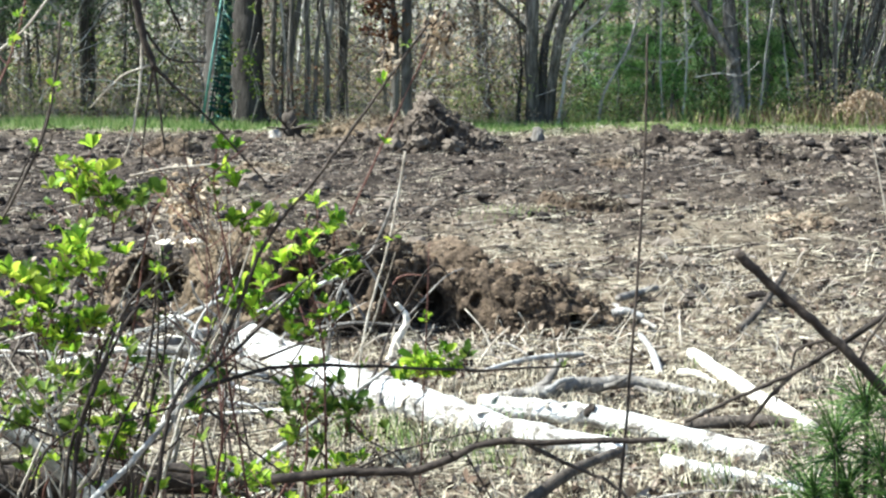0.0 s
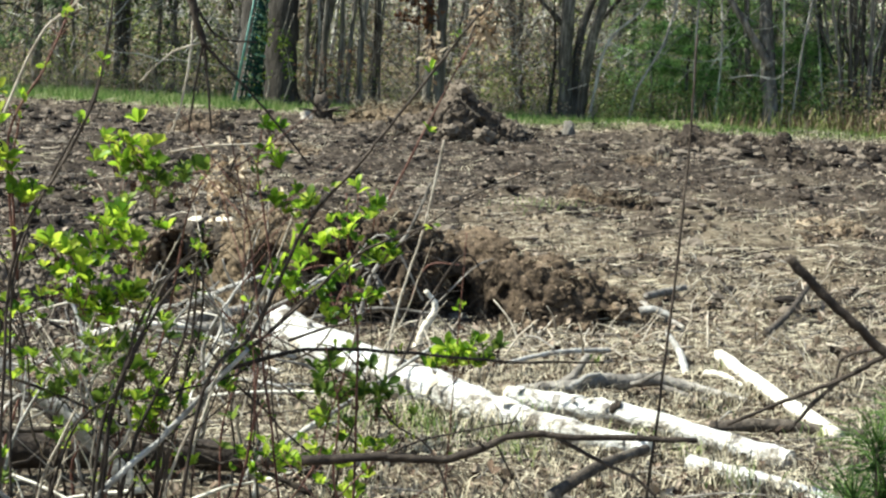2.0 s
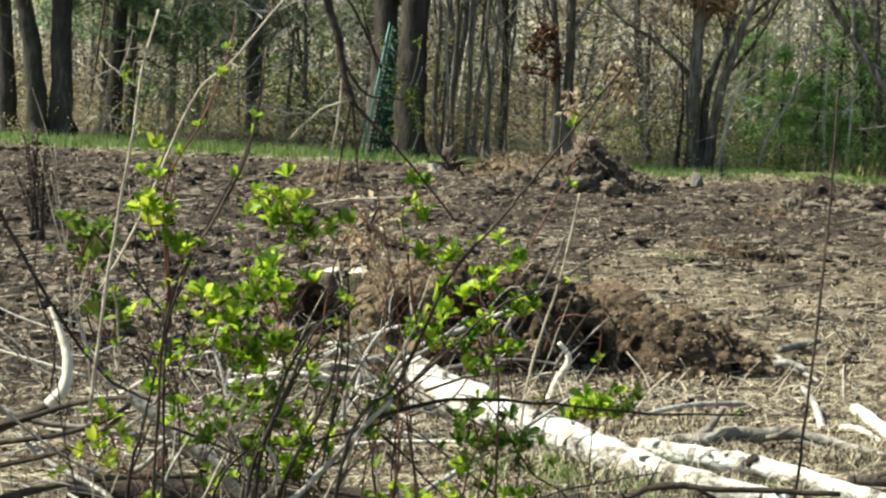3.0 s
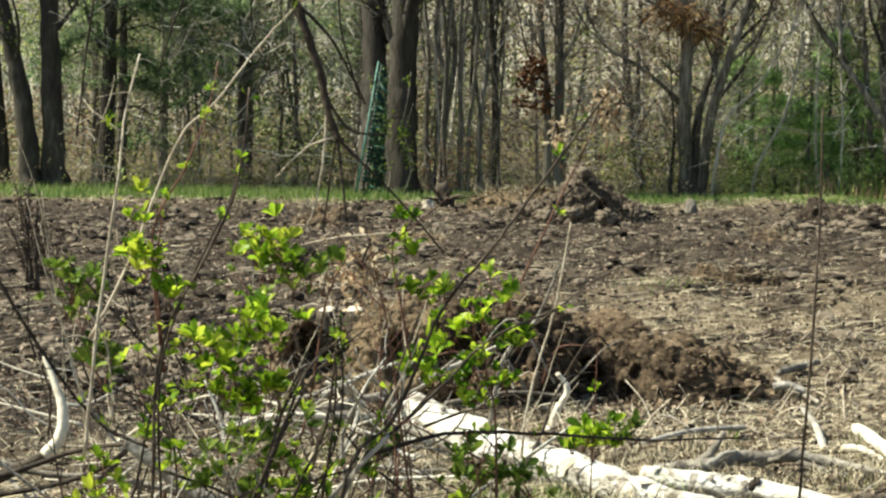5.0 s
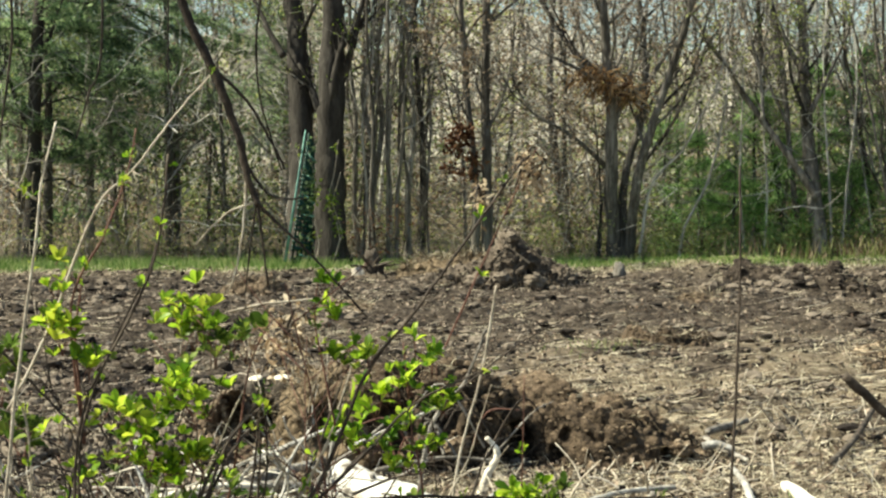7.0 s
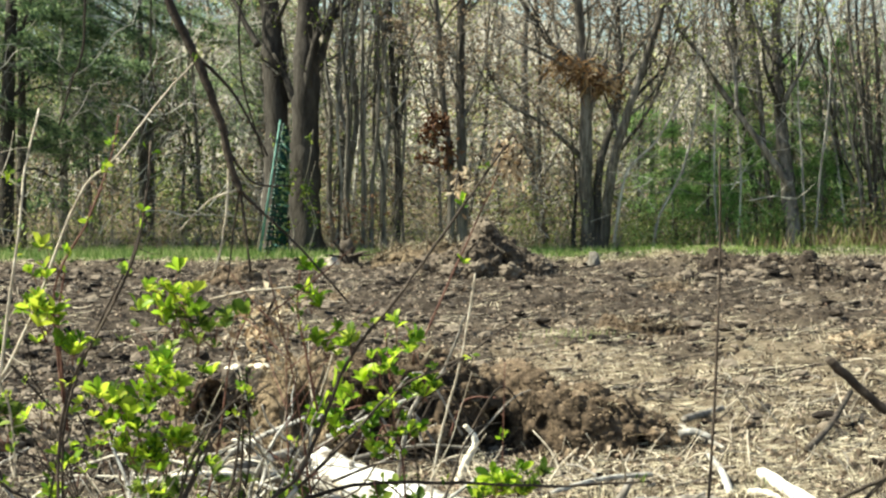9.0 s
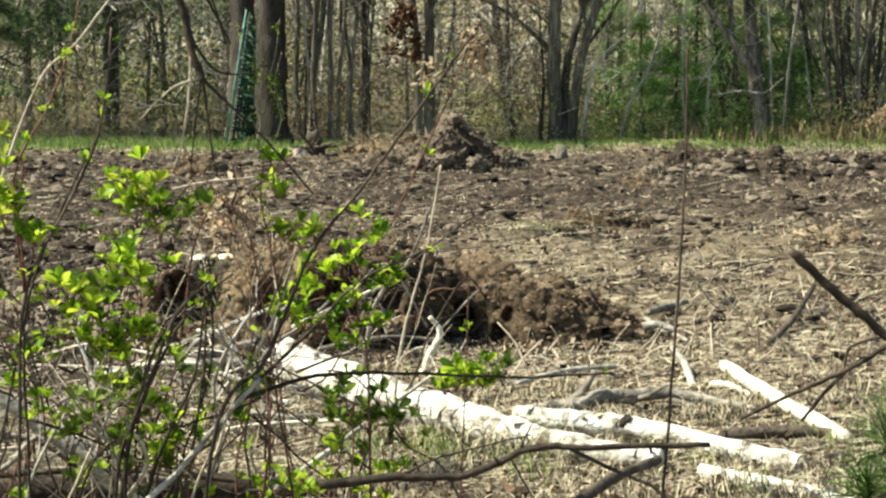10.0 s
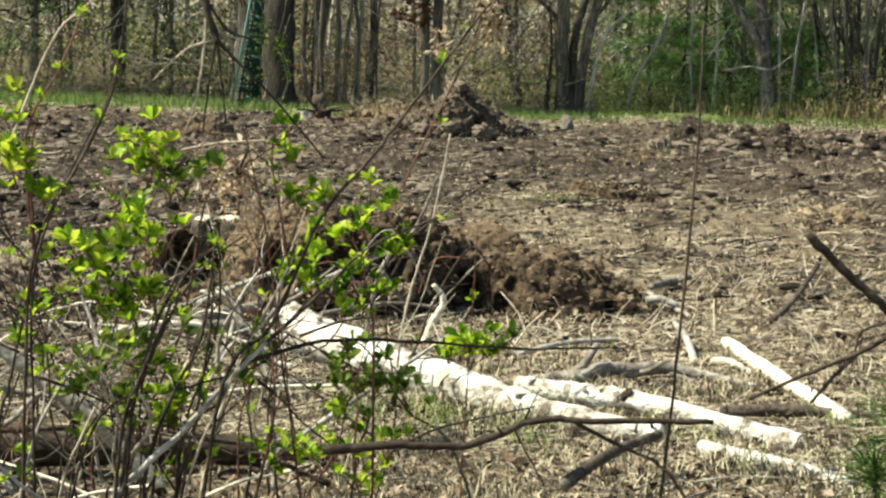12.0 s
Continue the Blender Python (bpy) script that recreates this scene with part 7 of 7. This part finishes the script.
shrub("dead_branch", (1.471, 5.307, 0), "dark broken bare branch leaning in the near grass", [
    (BLACK_TWIG, 0.0075, 0.008, [(0.465, 2.6, 1.298), (0.536, 2.6, 1.232), (0.619, 2.6, 1.163), (0.711, 2.6, 1.076), (0.93, 2.6, 0.884), (1.416, 2.6, 0.458), (1.923, 2.6, 0.009)]),
    (BLACK_TWIG, 0.003, 0.006, [(0.405, 2.7, 1), (0.496, 2.7, 1.044), (0.579, 2.7, 1.083), (0.648, 2.7, 1.125), (0.744, 2.7, 1.192), (0.906, 2.7, 1.314)]),
    (BLACK_TWIG, 0.003, 0.004, [(0.509, 2.7, 0.996), (0.548, 2.7, 1.046), (0.581, 2.7, 1.08)]),
    (BLACK_TWIG, 0.002, 0.003, [(0.579, 2.7, 1.081), (0.589, 2.7, 1.123), (0.631, 2.65, 1.151)]),
    (BLACK_TWIG, 0.002, 0.003, [(0.666, 2.6, 1.124), (0.682, 2.6, 1.16), (0.725, 2.6, 1.224)]),
], [], 604, category="branch")
shrub("fallen_branch", (-0.161, 5.67, 0), "dark crooked fallen branch in the near litter", [
    (BLACK_TWIG, 0.0145, 0.0035, [(-0.454, 4.3, 0.469), (-0.243, 4.3, 0.49), (-0.062, 4.3, 0.497), (0.118, 4.3, 0.571), (0.268, 4.3, 0.575), (0.598, 4.3, 0.583)]),
    (BLACK_TWIG, 0.006, 0.004, [(0.223, 4.3, 0.571), (0.344, 4.3, 0.511), (0.473, 4.3, 0.448), (0.575, 4.3, 0.303)]),
    (BLACK_TWIG, 0.004, 0.002, [(-0.243, 4.3, 0.49), (-0.123, 4.3, 0.546), (0.117, 4.3, 0.609)]),
    (BLACK_TWIG, 0.003, 0.002, [(0.058, 4.3, 0.555), (0.104, 4.3, 0.47), (0.15, 4.3, 0.393)]),
], [], 605, category="branch", fine=3)
shrub("dry_stalk", (0.523, 4.935, 0), "tall thin dry weed stalk standing alone", [
    (TWIG_DARK, 0.0058, 0.0025, [(0.486, 4.6, 0.009), (0.508, 4.6, 0.34), (0.534, 4.6, 0.737), (0.553, 4.6, 1.123), (0.559, 4.6, 1.36), (0.56, 4.6, 1.656)]),
], [], 606, category="weed")
shrub("pale_stick", (-0.306, 6.9, 0.482), "pale bare stick standing in the mound", [
    (TWIG_PALE, 0.0065, 0.0045, [(-0.342, 6.9, 0.336), (-0.29, 6.9, 0.579), (-0.223, 6.9, 0.819), (-0.161, 6.9, 1.18)]),
    (TWIG_PALE, 0.006, 0.003, [(-1.14, 6, 1.14), (-0.996, 6, 1.17), (-0.791, 6, 1.188)]),
    (GREY_WOOD, 0.012, 0.006, [(-0.475, 7.5, 0.487), (-0.32, 7.5, 0.697), (-0.218, 7.5, 0.944)]),
    (GREY_WOOD, 0.012, 0.006, [(-0.929, 7, 0.338), (-0.783, 7, 0.462), (-0.613, 7, 0.61)]),
    (TWIG_RED, 0.004, 0.002, [(-0.328, 5.8, 1.026), (-0.209, 5.8, 1.286), (-0.091, 5.8, 1.543), (0.006, 5.8, 1.738)]),
    (TWIG_DARK, 0.004, 0.002, [(-0.288, 5.8, 0.866), (-0.049, 5.8, 1.048), (0.149, 5.8, 1.149)]),
], [], 607, category="stick")


def dry_flower(x, y, z, foot):
    """A dry panicle on a bent pale stem."""
    R = random.Random(31)
    top = thing("dry_flower", foot, "dry tan feathery flower head on a bent stem", "weed")
    b = Buf()
    b.tube([foot, (Vector(foot) + Vector((x, y, z))) * 0.5 + Vector((0.04, 0, 0)), (x, y, z)], 0.005, 0.003, 5, 6)
    b.make("stem", TWIG_PALE, top)
    c = Buf()
    c.tube([Vector(foot) + Vector((0.05, 0, 0)), (Vector(foot) + Vector((x, y, z))) * 0.5 + Vector((0.1, 0, 0.1)), (x + 0.03, y, z - 0.05)], 0.004, 0.0025, 5, 6)
    stalk = c.make("stem", TWIG_PALE, top)
    h = Buf()
    for k in range(11):
        s = Buf()
        a = -1.0 + 1.9 * k / 10 + R.uniform(-0.1, 0.1)
        o = Vector((x, y, z))
        e = o + Vector((a * 0.08, R.uniform(-0.05, 0.05), 0.035 + R.uniform(-0.015, 0.02) - 0.02 * abs(a)))
        f = e + Vector((a * 0.035, R.uniform(-0.03, 0.03), -R.uniform(0.03, 0.1)))
        line = s.tube([o, (o + e) * 0.5 + Vector((0, 0, 0.03)), e, f], 0.0014, 0.0008, 4, 4)
        s.make("twig", TWIG_PALE, stalk)
        for q in line[5:]:
            for j in range(9):
                h.quad_leaf(q + rand_dir(R) * 0.01, rand_dir(R, -1.3), rand_dir(R), R.uniform(0.012, 0.03), 0.006)
    tagged(h.make("flower_head", DRY_HEAD, top, smooth=False), kind="stuff")


dry_flower(*(1.673, 6.6, 1.399), (1.856, 6.6, 0.229))


def pine_seedling(x, y, z, label):
    R = random.Random(77)
    top = thing("pine_seedling", (x, y, ground_z(x, y)), label, "pine seedling")
    st, nd = Buf(), Buf()
    for e in ((0.632, 2.6, 1.008), (0.686, 2.62, 1.064), (0.704, 2.58, 0.981), (0.655, 2.6, 0.929), (0.742, 2.6, 1.032), (0.723, 2.55, 0.925), (0.605, 2.62, 0.914)):
        e = Vector(e)
        g = Vector((x, y, ground_z(x, y)))
        st.tube([g, (g + e) * 0.5 + Vector((0.01, 0, 0)), e], 0.006, 0.004, 5, 4)
        axis = (e - g).normalized()
        for j in range(110):
            o = e - axis * R.uniform(0, 0.05)
            d = (rand_dir(R) + axis * 0.55).normalized()
            L = R.uniform(0.06, 0.11)
            nd.tube([o, o + d * L * 0.6 + Vector((0, 0, 0.003)), o + d * L - Vector((0, 0, 0.006))], 0.0011, 0.0005, 3, 2, cap=False)
    st.make("stem", TWIG_DARK, top)
    tagged(nd.make("needle_spray", SEEDLING, top, smooth=False), kind="stuff")


pine_seedling(*(0.675, 2.6, 0.985), "small green pine seedling with long needles")
